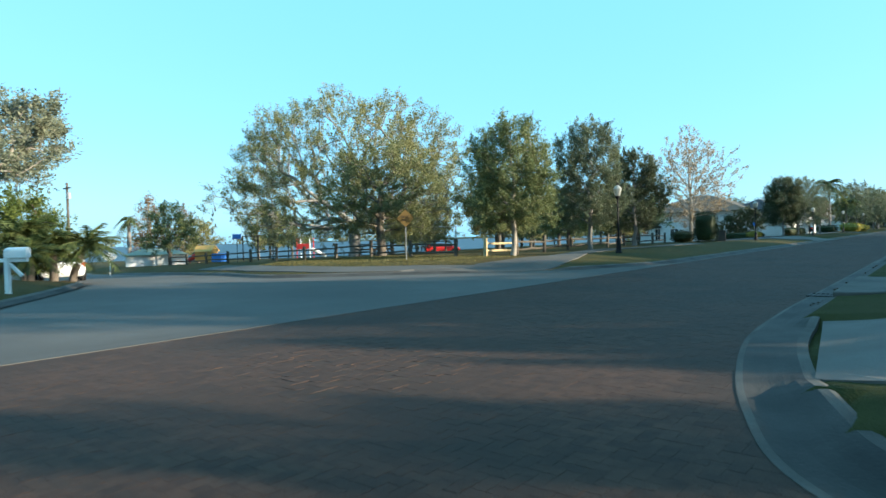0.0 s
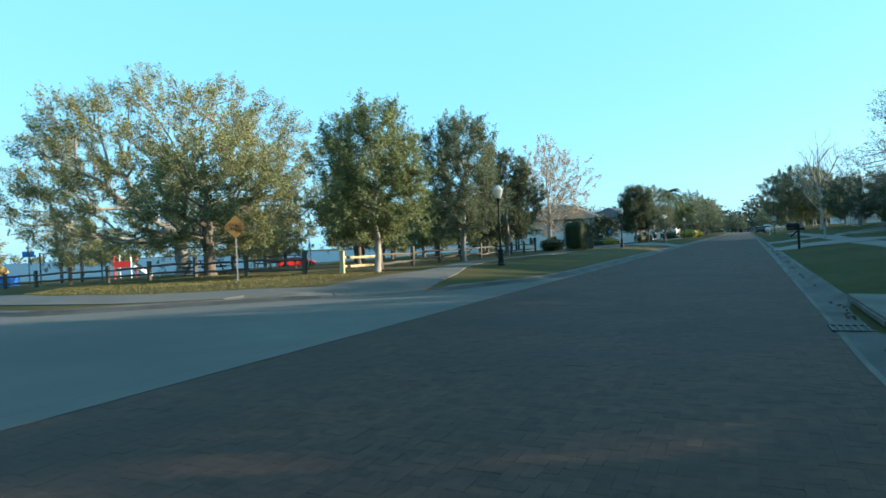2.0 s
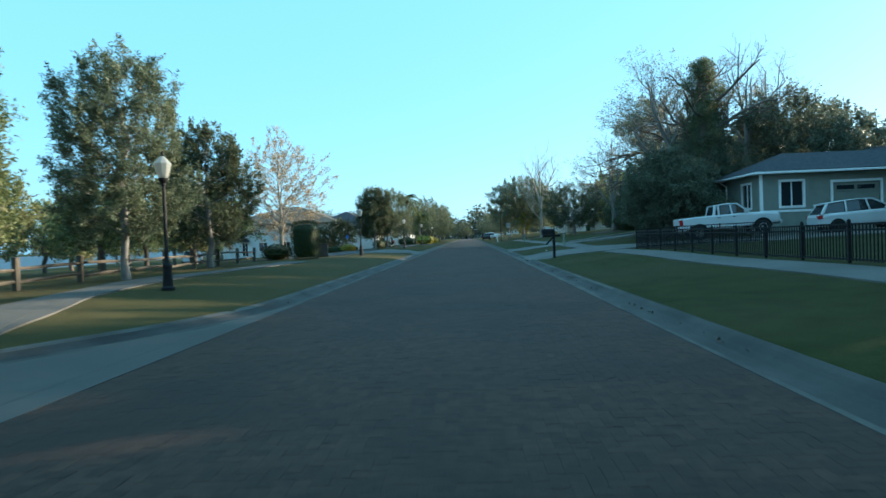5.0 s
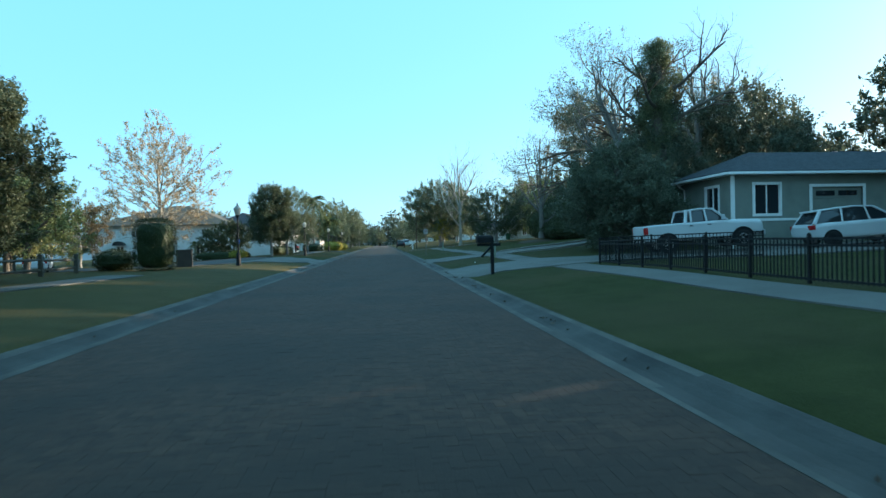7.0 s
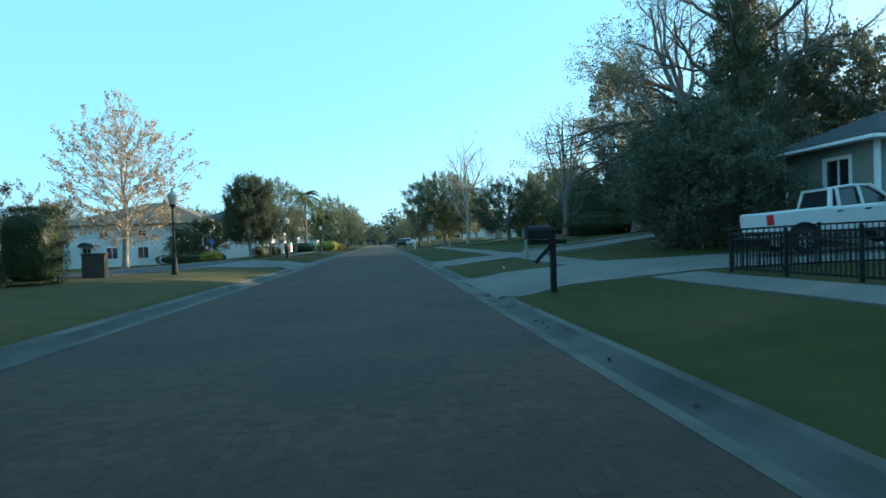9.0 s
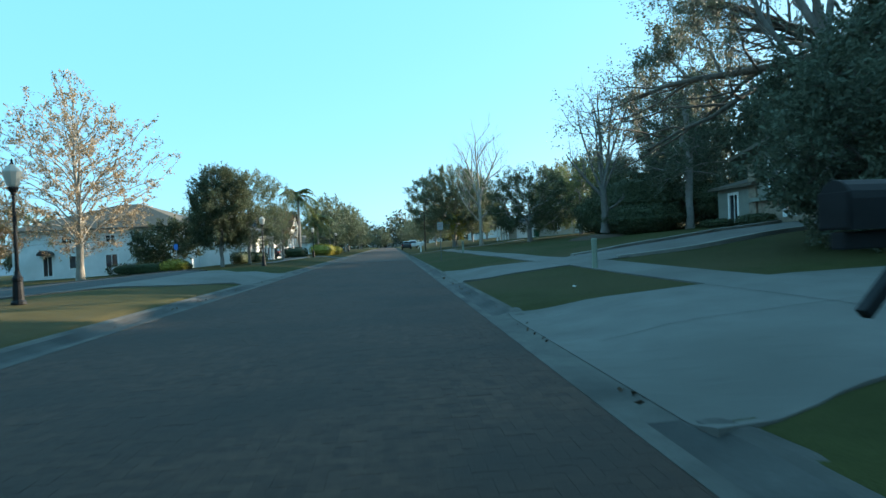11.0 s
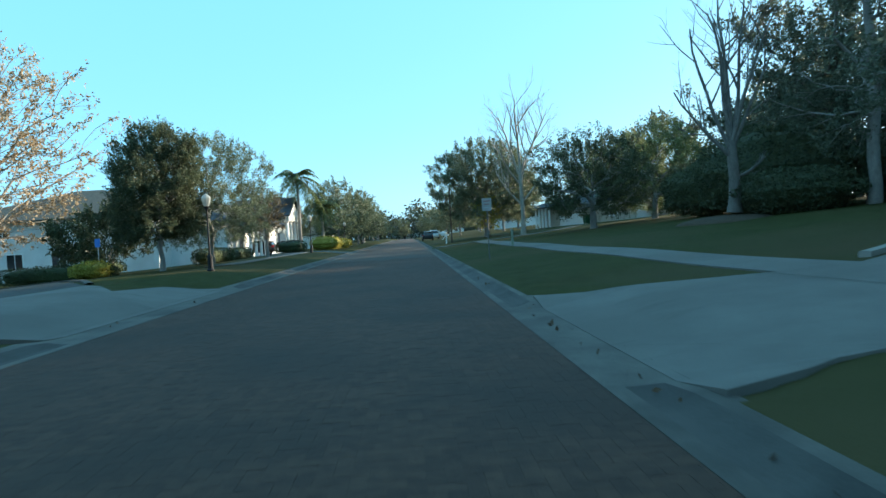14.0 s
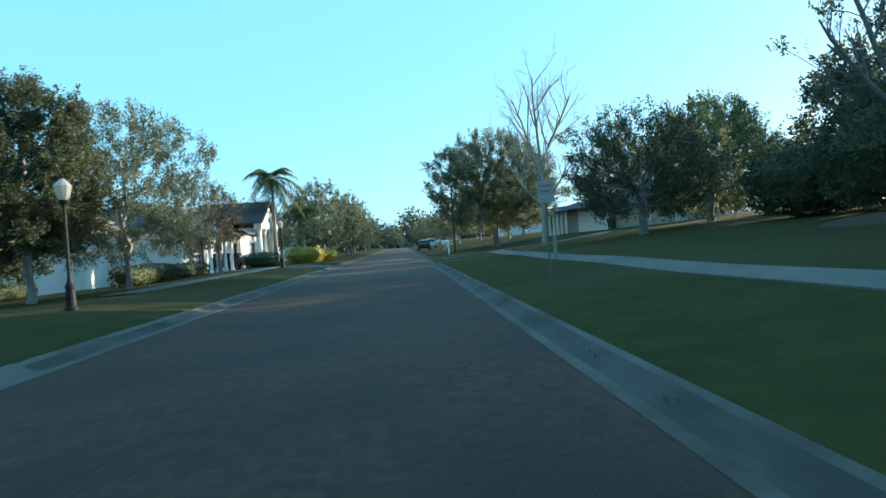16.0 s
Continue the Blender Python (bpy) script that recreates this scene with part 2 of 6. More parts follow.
# ---------- mesh helpers ----------
def thing(name, label, category, loc=(0, 0, 0), rz=0.0, group="", kind=""):
    ob = new(name)
    ob.empty_display_size = 0.2
    ob.matrix_world = pose(*loc, 0, 0, rz)
    return tagged(ob, label, category, group, kind)


def mesh_of(bm, name, material):
    me = bpy.data.meshes.new(name)
    bmesh.ops.recalc_face_normals(bm, faces=bm.faces)
    bm.to_mesh(me)
    bm.free()
    for m in material if isinstance(material, (list, tuple)) else [material]:
        me.materials.append(m)
    return me


def part(name, bm, material, parent=None, label="", smooth=False):
    me = bm if isinstance(bm, bpy.types.Mesh) else mesh_of(bm, name, material)
    if smooth:
        me.polygons.foreach_set("use_smooth", [True] * len(me.polygons))
    ob = new(name, me)
    if parent is not None:
        ob.parent = parent
    return tagged(ob, label)


def np_mesh(name, verts, faces, material, smooth=False):
    """A mesh from an array of places and one of corners, all faces with as many corners."""
    verts, faces = np.asarray(verts, np.float32), np.asarray(faces, np.int32)
    k = faces.shape[1]
    me = bpy.data.meshes.new(name)
    me.vertices.add(len(verts))
    me.vertices.foreach_set("co", verts.ravel())
    me.loops.add(faces.size)
    me.loops.foreach_set("vertex_index", faces.ravel())
    me.polygons.add(len(faces))
    me.polygons.foreach_set("loop_start", np.arange(0, faces.size, k, dtype=np.int32))
    me.polygons.foreach_set("use_smooth", np.full(len(faces), bool(smooth)))
    me.update(calc_edges=True)
    me.materials.append(material)
    return me


def add_box(bm, lo, hi, m=None, bevel=0.0):
    c = [(a + b) / 2 for a, b in zip(lo, hi)]
    s = [max(abs(b - a), 1e-4) for a, b in zip(lo, hi)]
    mm = Matrix.Translation(c) @ Matrix.Diagonal((*s, 1))
    r = bmesh.ops.create_cube(bm, size=1, matrix=(m @ mm) if m else mm)
    if bevel:
        es = list({e for v in r["verts"] for e in v.link_edges})
        bmesh.ops.bevel(bm, geom=es, offset=bevel, segments=2, affect="EDGES", profile=0.6)
    return r["verts"]


def box_bm(lo, hi, bevel=0.0):
    bm = bmesh.new()
    add_box(bm, lo, hi, None, bevel)
    return bm


def ring_tube(bm, rings, close=True):
    """Skin over rings of equally many places, capped at both ends."""
    vs = [[bm.verts.new(p) for p in r] for r in rings]
    k = len(vs[0])
    for a, b in zip(vs, vs[1:]):
        for i in range(k):
            bm.faces.new((a[i], a[(i + 1) % k], b[(i + 1) % k], b[i]))
    if close:
        bm.faces.new(list(reversed(vs[0])))
        bm.faces.new(vs[-1])
    return vs


def lathe(bm, profile, sides=12, at=(0, 0, 0)):
    ring_tube(bm, [[(at[0] + r * math.cos(2 * math.pi * i / sides), at[1] + r * math.sin(2 * math.pi * i / sides), at[2] + z) for i in range(sides)] for r, z in profile])


def tube_np(pts, radii, sides):
    """Places and quads of a bent, tapered tube."""
    pts = np.asarray(pts, float)
    d = np.gradient(pts, axis=0)
    d /= np.linalg.norm(d, axis=1)[:, None] + 1e-9
    ref = np.where(np.abs(d[:, 2:3]) > 0.9, np.array([[1.0, 0, 0]]), np.array([[0, 0, 1.0]]))
    u = np.cross(d, ref)
    u /= np.linalg.norm(u, axis=1)[:, None] + 1e-9
    v = np.cross(d, u)
    a = np.arange(sides) * 2 * np.pi / sides
    ring = pts[:, None] + np.asarray(radii)[:, None, None] * (np.cos(a)[None, :, None] * u[:, None] + np.sin(a)[None, :, None] * v[:, None])
    n = len(pts)
    i, j = np.meshgrid(np.arange(n - 1), np.arange(sides), indexing="ij")
    q = np.stack([i * sides + j, i * sides + (j + 1) % sides, (i + 1) * sides + (j + 1) % sides, (i + 1) * sides + j], -1).reshape(-1, 4)
    return ring.reshape(-1, 3), q


def join_np(pieces):
    vs, fs, base = [], [], 0
    for v, f in pieces:
        vs.append(v)
        fs.append(f + base)
        base += len(v)
    return np.concatenate(vs), np.concatenate(fs)


def text_part(name, words, size, material, parent, m):
    cu = bpy.data.curves.new(name, "FONT")
    cu.body, cu.size, cu.align_x, cu.align_y, cu.extrude = words, size, "CENTER", "CENTER", 0.002
    cu.materials.append(material)
    ob = new(name, cu)
    ob.parent = parent
    ob.matrix_basis = m
    return ob


# ---------- ground ----------
def spline(pts, n=6):
    """A smooth line through the places given."""
    p = np.array([pts[0], *pts, pts[-1]], float)
    out = []
    for i in range(1, len(p) - 2):
        for k in range(n):
            t = k / n
            out.append(0.5 * (2 * p[i] + (p[i + 1] - p[i - 1]) * t + (2 * p[i - 1] - 5 * p[i] + 4 * p[i + 1] - p[i + 2]) * t * t + (3 * p[i] - p[i - 1] - 3 * p[i + 1] + p[i + 2]) * t**3))
    return np.array(out + [p[-1]])


XL, XR = -10.5, -4.1                  # the brick's two edges
KERB = 0.62
CORNER = spline([(22, -16), (8, -5.5), (2.5, -0.8), (-0.45, 1.75), (-1.85, 3.4), (-2.72, 4.3), (-3.16, 5.3), (-3.58, 6.75), (-3.97, 8.9), (XR, 11.7), (XR, 14)], 6)
NORTH_SIDE = spline([(XL, 27.5), (-10.62, 25.6), (-11.05, 23.7), (-12.0, 21.6), (-13.1, 19.9), (-14.9, 18.6), (-17.0, 16.9), (-19.4, 14.9), (-21.6, 13.7), (-25, 14.1), (-33, 15.9), (-42, 17.7), (-75, 24.5)], 5)
SOUTH_SIDE = spline([(-75, 19.0), (-45, 13.2), (-31, 10.9), (-26.6, 10.2), (-24.3, 9.1), (-21, 7.0), (-17.4, 4.3), (-14.3, 1.2), (-12.0, -3), (XL, -9), (XL, -14)], 5)
MAIN_POLY = np.array([(XR, 450), *[tuple(p) for p in CORNER[::-1]], (18, -30), (2, -22), (XR, -28), (XR, -45), (XL, -45), (XL, 450)])
SIDE_POLY = np.array([(XL + 0.01, 27.5), *[tuple(p) for p in NORTH_SIDE], *[tuple(p) for p in SOUTH_SIDE], (XL + 0.01, -14)])


def poly_distance(x, y, poly):
    """Distance to a polygon, less than nothing inside it."""
    x, y = np.asarray(x, float), np.asarray(y, float)
    best, inside = np.full(x.shape, 1e9), np.zeros(x.shape, bool)
    for (ax, ay), (bx, by) in zip(poly, np.roll(poly, -1, 0)):
        dx, dy = bx - ax, by - ay
        t = np.clip(((x - ax) * dx + (y - ay) * dy) / (dx * dx + dy * dy + 1e-12), 0, 1)
        best = np.minimum(best, np.hypot(x - ax - t * dx, y - ay - t * dy))
        if dy:
            inside ^= ((ay > y) != (by > y)) & (x < (y - ay) * dx / dy + ax)
    return np.where(inside, -best, best)


def smooth01(v):
    v = np.clip(v, 0, 1)
    return v * v * (3 - 2 * v)


def sink(x, y):
    """How far the land has dropped towards the lake."""
    park = np.interp(x, [-300, -120, -75, -50, -35, -25], [-2.6, -1.75, -1.35, -0.75, -0.28, 0.0])
    lot = np.interp(x, [-300, -120, -75, -50, -32, -18, -13], [-2.6, -2.2, -1.7, -1.35, -0.92, -0.12, 0.0])
    f = smooth01((np.asarray(y) - 44) / 22)
    return park * (1 - f) + lot * f


DRIVES = [(True, 6.6, 10.0), (True, 43.7, 50.2), (True, 58.7, 64.2), (False, 63.6, 72.8), (False, 108, 112), (False, 18.9, 22.4)]


def land(x, y):
    """Distance from the kerb's back, and the height of the lawn, which drops where a drive crosses the kerb."""
    x, y = np.asarray(x, float), np.asarray(y, float)
    d = np.minimum(poly_distance(x, y, MAIN_POLY), poly_distance(x, y, SIDE_POLY)) - KERB
    dd = np.maximum(d, 0)
    far = np.interp(dd, [0, 4.5, 8.5, 13.5, 18.5, 28, 45], [0.12, 0.55, 0.85, 1.27, 1.58, 2.2, 2.6])
    near = np.interp(dd, [0, 4.5, 8.5, 11, 13.5, 18.5, 28, 45], [0.12, 0.47, 0.56, 0.64, 0.74, 0.95, 1.5, 2.0])
    right = near + (far - near) * smooth01((y - 49) / 7)
    left = 0.12 + np.minimum(0.28, 0.1 * dd)
    z = np.where(x > -7.3, right, left) + 0.02 * np.sin(x * 0.9 + 1.3) * np.sin(y * 0.55) * smooth01(dd / 3)
    low = np.where(d < 1.8, -0.012 + (z + 0.012) * smooth01((d + 0.1) / 1.5), z)
    for east, a, b in DRIVES:
        w = smooth01((y - a + 0.5) / 0.7) * smooth01((b - y + 0.5) / 0.7) * ((x > -7.3) == east)
        z = z + (low - z) * w
    return d, z + sink(x, y)


def ground_z(x, y):
    """The lawn's height, cut away under the streets."""
    d, z = land(x, y)
    return np.where(d < -0.12, sink(np.asarray(x), np.asarray(y)) - 0.12, z)


def lawn_z(x, y):
    return land(x, y)[1]


def gz(x, y):
    return float(ground_z(np.array([x]), np.array([y]))[0])


def grid_axis(stops):
    out = []
    for a, b, s in stops:
        out += list(np.arange(a, b - 1e-6, s))
    return np.array(out + [stops[-1][1]])


gx = grid_axis([(-1400, -300, 100), (-300, -90, 15), (-90, -40, 2.5), (-40, -13, 0.7), (-13, 2, 0.35), (2, 16, 0.8), (16, 60, 4), (60, 300, 30), (300, 1500, 200)])
gy = grid_axis([(-400, -60, 40), (-60, -12, 4), (-12, 26, 0.5), (26, 90, 0.8), (90, 140, 2), (140, 460, 10), (460, 1600, 120)])
GX, GY = np.meshgrid(gx, gy, indexing="ij")
GZ = ground_z(GX, GY)
i, j = np.meshgrid(np.arange(len(gx) - 1), np.arange(len(gy) - 1), indexing="ij")
k = len(gy)
ground = new("ground", np_mesh("ground", np.stack([GX, GY, GZ], -1).reshape(-1, 3), np.stack([i * k + j, (i + 1) * k + j, (i + 1) * k + j + 1, i * k + j + 1], -1).reshape(-1, 4), GRASS, True))
ground.data.materials.append(GRASS_DRY)
_ci = np.stack(np.meshgrid((gx[:-1] + gx[1:]) / 2, (gy[:-1] + gy[1:]) / 2, indexing="ij"), -1).reshape(-1, 2)
ground.data.polygons.foreach_set("material_index", ((_ci[:, 0] < XL + 0.5) & (_ci[:, 1] < 62)).astype(np.int32))
tagged(ground, "short green lawn grass with drier patches", "lawn", kind="structure")


def sheet(name, poly, material, height, step=1.0, extra=0.0, label="", category="", lift=None):
    """A paved slab of the polygon's outline with a skirt, its top at height(x, y) + extra."""
    poly = np.asarray(poly, float)
    bm = bmesh.new()
    pts = []
    for a, b in zip(poly, np.roll(poly, -1, 0)):
        n = max(1, int(np.hypot(*(b - a)) / step))
        pts += [a + (b - a) * t / n for t in range(n)]
    vs = [bm.verts.new((p[0], p[1], 0)) for p in pts]
    face = bm.faces.new(vs)
    bmesh.ops.triangulate(bm, faces=[face])
    lo, hi = poly.min(0), poly.max(0)
    for axis in (0, 1):
        c = lo[axis] + step
        while c < hi[axis]:
            no = [0, 0, 0]
            no[axis] = 1
            co = [0, 0, 0]
            co[axis] = c
            bmesh.ops.bisect_plane(bm, geom=bm.verts[:] + bm.edges[:] + bm.faces[:], plane_co=co, plane_no=no)
            c += step
    bm.verts.ensure_lookup_table()
    zs = height(np.array([v.co.x for v in bm.verts]), np.array([v.co.y for v in bm.verts]))
    for v, z in zip(bm.verts, zs):
        v.co.z = float(z) + extra
    for f in bm.faces:
        if f.normal.z < 0:
            f.normal_flip()
    edges = [e for e in bm.edges if e.is_boundary]
    r = bmesh.ops.extrude_edge_only(bm, edges=edges)
    for g in r["geom"]:
        if isinstance(g, bmesh.types.BMVert):
            g.co.z -= 0.16
    me = bpy.data.meshes.new(name)
    bm.to_mesh(me)
    bm.free()
    me.materials.append(material)
    return tagged(new(name, me), label, category, kind="structure")


def along(line, half):
    """The outline of a strip along a line."""
    p = np.asarray(line, float)
    d = np.gradient(p, axis=0)
    n = np.stack([-d[:, 1], d[:, 0]], -1) / (np.linalg.norm(d, axis=1)[:, None] + 1e-9)
    return np.concatenate([p + n * half, (p - n * half)[::-1]])


def strip(name, line, width, material, label, category, extra=0.03):
    """A flat path that lies on the lawn, a row of quads with a skirt."""
    p = np.asarray(line, float)
    d = np.gradient(p, axis=0)
    n = np.stack([-d[:, 1], d[:, 0]], -1) / (np.linalg.norm(d, axis=1)[:, None] + 1e-9)
    offs = [(-width / 2, -0.12), (-width / 2, 0.0), (-width / 4, 0.003), (0, 0.005), (width / 4, 0.003), (width / 2, 0.0), (width / 2, -0.12)]
    rows = []
    for o, dz in offs:
        q = p + n * o
        rows.append(np.c_[q, ground_z(q[:, 0], q[:, 1]) + extra + dz])
    v = np.stack(rows, 1).reshape(-1, 3)
    k = len(offs)
    i, j = np.meshgrid(np.arange(len(p) - 1), np.arange(k - 1), indexing="ij")
    f = np.stack([i * k + j, i * k + j + 1, (i + 1) * k + j + 1, (i + 1) * k + j], -1).reshape(-1, 4)
    return tagged(new(name, np_mesh(name, v, f, material)), label, category, kind="structure")


def dense(line, step=0.5):
    p = np.asarray(line, float)
    out = []
    for a, b in zip(p, p[1:]):
        n = max(1, int(np.hypot(*(b - a)) / step))
        out += [a + (b - a) * t / n for t in range(n)]
    return np.array(out + [p[-1]])


def kerb(name, line, side, label, low=(), dark_to=-99.0):
    """A rolled concrete kerb along the paving's edge; low: stretches (from, to along y) where it drops for a drive;
    dark_to: the y up to which the tone of leaf dirt and painted shade fills the whole gutter.
    """
    p = dense(line, 0.5)
    d = np.gradient(p, axis=0)
    n = side * np.stack([-d[:, 1], d[:, 0]], -1) / (np.linalg.norm(d, axis=1)[:, None] + 1e-9)
    up = np.ones(len(p))
    for a, b in low:
        up *= 1 - 0.95 * smooth01((p[:, 1] - a + 0.6) / 0.9) * smooth01((b - p[:, 1] + 0.6) / 0.9)
    prof = [(-0.02, -0.15), (-0.02, 0.006), (0.04, 0.012), (0.13, 0.008), (0.24, 0.008), (0.36, 0.045), (0.45, 0.088), (0.53, 0.112), (0.6, 0.12), (0.64, 0.11), (0.64, -0.15)]
    rows = []
    for o, z in prof:
        q = p + n * o
        rows.append(np.c_[q, np.where(z > 0.02, z * up + 0.012 * (1 - up), z) + sink(p[:, 0], p[:, 1])])
    v = np.stack(rows, 1).reshape(-1, 3)
    k = len(prof)
    i, j = np.meshgrid(np.arange(len(p) - 1), np.arange(k - 1), indexing="ij")
    f = np.stack([i * k + j, i * k + j + 1, (i + 1) * k + j + 1, (i + 1) * k + j], -1).reshape(-1, 4)
    me = np_mesh(name, v, f, CONC_KERB, False)
    me.materials.append(CONC_GUTTER)
    jj = np.tile(np.arange(k - 1), len(p) - 1)
    me.polygons.foreach_set("material_index", (((jj >= 3) & (jj <= 5) & (np.repeat(up[:-1], k - 1) > 0.45)) | ((jj >= 2) & (jj <= 6) & (np.repeat(p[:-1, 1], k - 1) < dark_to))).astype(np.int32))
    return tagged(new(name, me), label, "kerb", kind="structure")


def flat(x, y):
    return np.zeros(np.shape(x)) + sink(x, y)


# brick carriageway bed, with the paver layer above it built last
sheet("road", MAIN_POLY, SAND, flat, 8.0, -0.0022, "brown brick-paved road with sandy joints", "road")
sheet("side_street", [(p[0], p[1]) for p in SIDE_POLY], CONC_STREET, flat, 2.0, 0.008, "pale concrete side street apron", "road")
DRIVES_R = [(43.8, 50.1), (58.8, 64.1)]
kerb("kerb_east", [*CORNER, (XR, 43), (XR, 65), (XR, 128), (XR, 132), (XR, 260)], -1, "rolled grey concrete kerb and gutter", DRIVES_R + [(6.4, 10.0), (13.9, 16.6), (106.5, 110)], 27.0)
kerb("kerb_west", [(XL, 27.5), (XL, 63), (XL, 260)], 1, "rolled grey concrete kerb and gutter", [(63.6, 72.6), (108, 112)])
kerb("kerb_park", NORTH_SIDE, -1, "concrete kerb along the park corner", [(18.5, 20.4)])
kerb("kerb_lawn", SOUTH_SIDE, -1, "concrete kerb round the corner lawn")


# ---------- plants ----------
DENSE = 2.2                            # leaves a twig, over all trees


def crown_points(rng, n, centre, radii, blobs=10, spread=0.42, shape="dome", clump=0.0, hull=0.12):
    """Places all through an uneven crown: a dome, an oval or a cone, with lumps and hollows round it."""
    c, r = np.array(centre, float), np.array(radii, float)
    ph = rng.uniform(0, 6.28, 4)
    out = []
    while len(out) < (n // 4 if clump else n):
        h, az, u = rng.random(), rng.uniform(0, 2 * np.pi), rng.random()
        if shape == "cone":
            w = (1 - h) ** 0.7 * 1.1 if h > 0.22 else 0.7 + 0.3 * h / 0.22
        elif shape == "oval":
            w = max(0.05, 1 - (2 * h - 0.9) ** 2) ** 0.5
        elif shape == "egg":
            w = max(0.0, 1 - ((h - 0.3) / 0.76) ** 2) ** 0.5 if h > 0.3 else 0.8 + 0.2 * h / 0.3
        elif shape == "vase":
            w = 0.25 + 0.85 * h if h < 0.72 else 0.86 * max(0.0, 1 - ((h - 0.72) / 0.3) ** 2) ** 0.5
        else:
            w = max(0.0, 1 - ((h - 0.36) / 0.64) ** 2) ** 0.5 if h > 0.36 else 0.72 + 0.28 * h / 0.36
        if u > w * w + 0.12:
            continue
        lump = 1 + 0.13 * math.sin(3 * az + ph[0] + 5 * h) + 0.12 * math.sin(5 * az + ph[1] - 9 * h) + 0.09 * math.sin(11 * h + ph[2] + 2 * az)
        q = w * lump * (hull + (1 - hull) * rng.random() ** 0.55)
        out.append((q * math.cos(az), q * math.sin(az), 2 * h - 1 + 0.06 * rng.normal()))
    if clump:
        out = np.array(out)[rng.integers(0, len(out), n)]
        jit = np.clip(rng.normal(size=(n, 3)), -1.8, 1.8) * np.array([1, 1, 0.7]) * clump * 0.9
        return c + out * (r - clump * 0.8) + jit
    return c + np.array(out) * r


def grow(rng, base, fork, targets, r_tip=0.012, r_power=0.47, sag=0.12, wander=0.06, cost=0.35, sides=5, stems=None, lowest=None):
    """Limbs that reach for the targets from a trunk between base and fork. Gives places and quads of the wood, and the tips."""
    base, fork = np.array(base, float), np.array(fork, float)
    pos, par, path = [], [], []
    for s in stems or [(base, fork)]:
        a, b = np.array(s[0], float), np.array(s[1], float)
        first = -1
        for t in np.linspace(0, 1, 10):
            w = rng.normal(size=3) * wander * np.linalg.norm(b - a) * t * (1 - t)
            pos.append(a + (b - a) * t + w)
            par.append(first)
            path.append(0.0 if first < 0 else path[first] + np.linalg.norm(pos[-1] - pos[first]))
            first = len(pos) - 1
    lowest = base[2] + 0.45 * (fork[2] - base[2]) if lowest is None else lowest
    order = np.argsort(np.linalg.norm(targets - fork, axis=1))
    tips = []
    for t in targets[order]:
        p = np.array(pos)
        dist = np.linalg.norm(p - t, axis=1)
        c = dist + cost * np.array(path) + np.where(p[:, 2] < lowest, 50, 0) + np.where(p[:, 2] > t[2] + 0.4, 0.6 * (p[:, 2] - t[2]), 0)
        k = int(np.argmin(c))
        a, L = p[k], dist[k]
        steps = 3 if L > 0.8 else 2
        prev = k
        off = rng.normal(size=3) * sag * L
        off[2] = abs(off[2]) * 0.8
        for s in range(1, steps + 1):
            u = s / steps
            pos.append(a + (t - a) * u + off * u * (1 - u) * 2)
            par.append(prev)
            path.append(path[prev] + L / steps)
            prev = len(pos) - 1
        tips.append(prev)
    pos, par = np.array(pos), np.array(par)
    load = np.zeros(len(pos))
    for t in tips:
        load[t] += 1
    for k in range(len(pos) - 1, -1, -1):
        if par[k] >= 0:
            load[par[k]] += load[k]
    rad = r_tip * np.maximum(load, 1) ** r_power
    used, pieces = np.zeros(len(pos), bool), []
    kids = np.bincount(par[par >= 0], minlength=len(pos))
    ends = [k for k in np.argsort(-path_len(pos, par)) if kids[k] == 0]
    for e in ends:
        chain = [e]
        while not used[chain[-1]] and par[chain[-1]] >= 0:
            used[chain[-1]] = True
            chain.append(par[chain[-1]])
        if len(chain) < 2:
            continue
        chain = chain[::-1]
        rr = rad[chain].copy()
        if par[chain[0]] >= 0:
            rr[0] = min(rr[0], rr[1] * 1.25)
        else:
            rr[0] *= 1.35
        big = rr.max() > 0.07
        pieces.append(tube_np(pos[chain], rr, sides + 3 if big else (sides if rr.max() > 0.03 else 3)))
    v, f = join_np(pieces)
    return v, f, pos[tips], pos


def path_len(pos, par):
    out = np.zeros(len(pos))
    for k in range(len(pos)):
        if par[k] >= 0:
            out[k] = out[par[k]] + np.linalg.norm(pos[k] - pos[par[k]])
    return out


def leaves(rng, at, per, sigma, size, flatten=0.75, droop=0.0, aspect=0.55):
    """Small leaf blades scattered round the places given."""
    n = len(at) * per
    c = np.repeat(at, per, 0) + np.clip(rng.normal(size=(n, 3)), -1.7, 1.7) * sigma * np.array([1, 1, flatten])
    d = rng.normal(size=(n, 3)) + np.array([0, 0, -droop])
    d /= np.linalg.norm(d, axis=1)[:, None]
    e = np.cross(d, rng.normal(size=(n, 3)))
    e /= np.linalg.norm(e, axis=1)[:, None] + 1e-9
    s = size * rng.uniform(0.6, 1.35, (n, 1))
    d, e = d * s * 0.5, e * s * 0.5 * aspect
    v = np.stack([c - d, c + e * 0.9 - d * 0.1, c + d, c - e * 0.9 - d * 0.1], 1).reshape(-1, 3)
    return v, np.arange(4 * n).reshape(-1, 4)


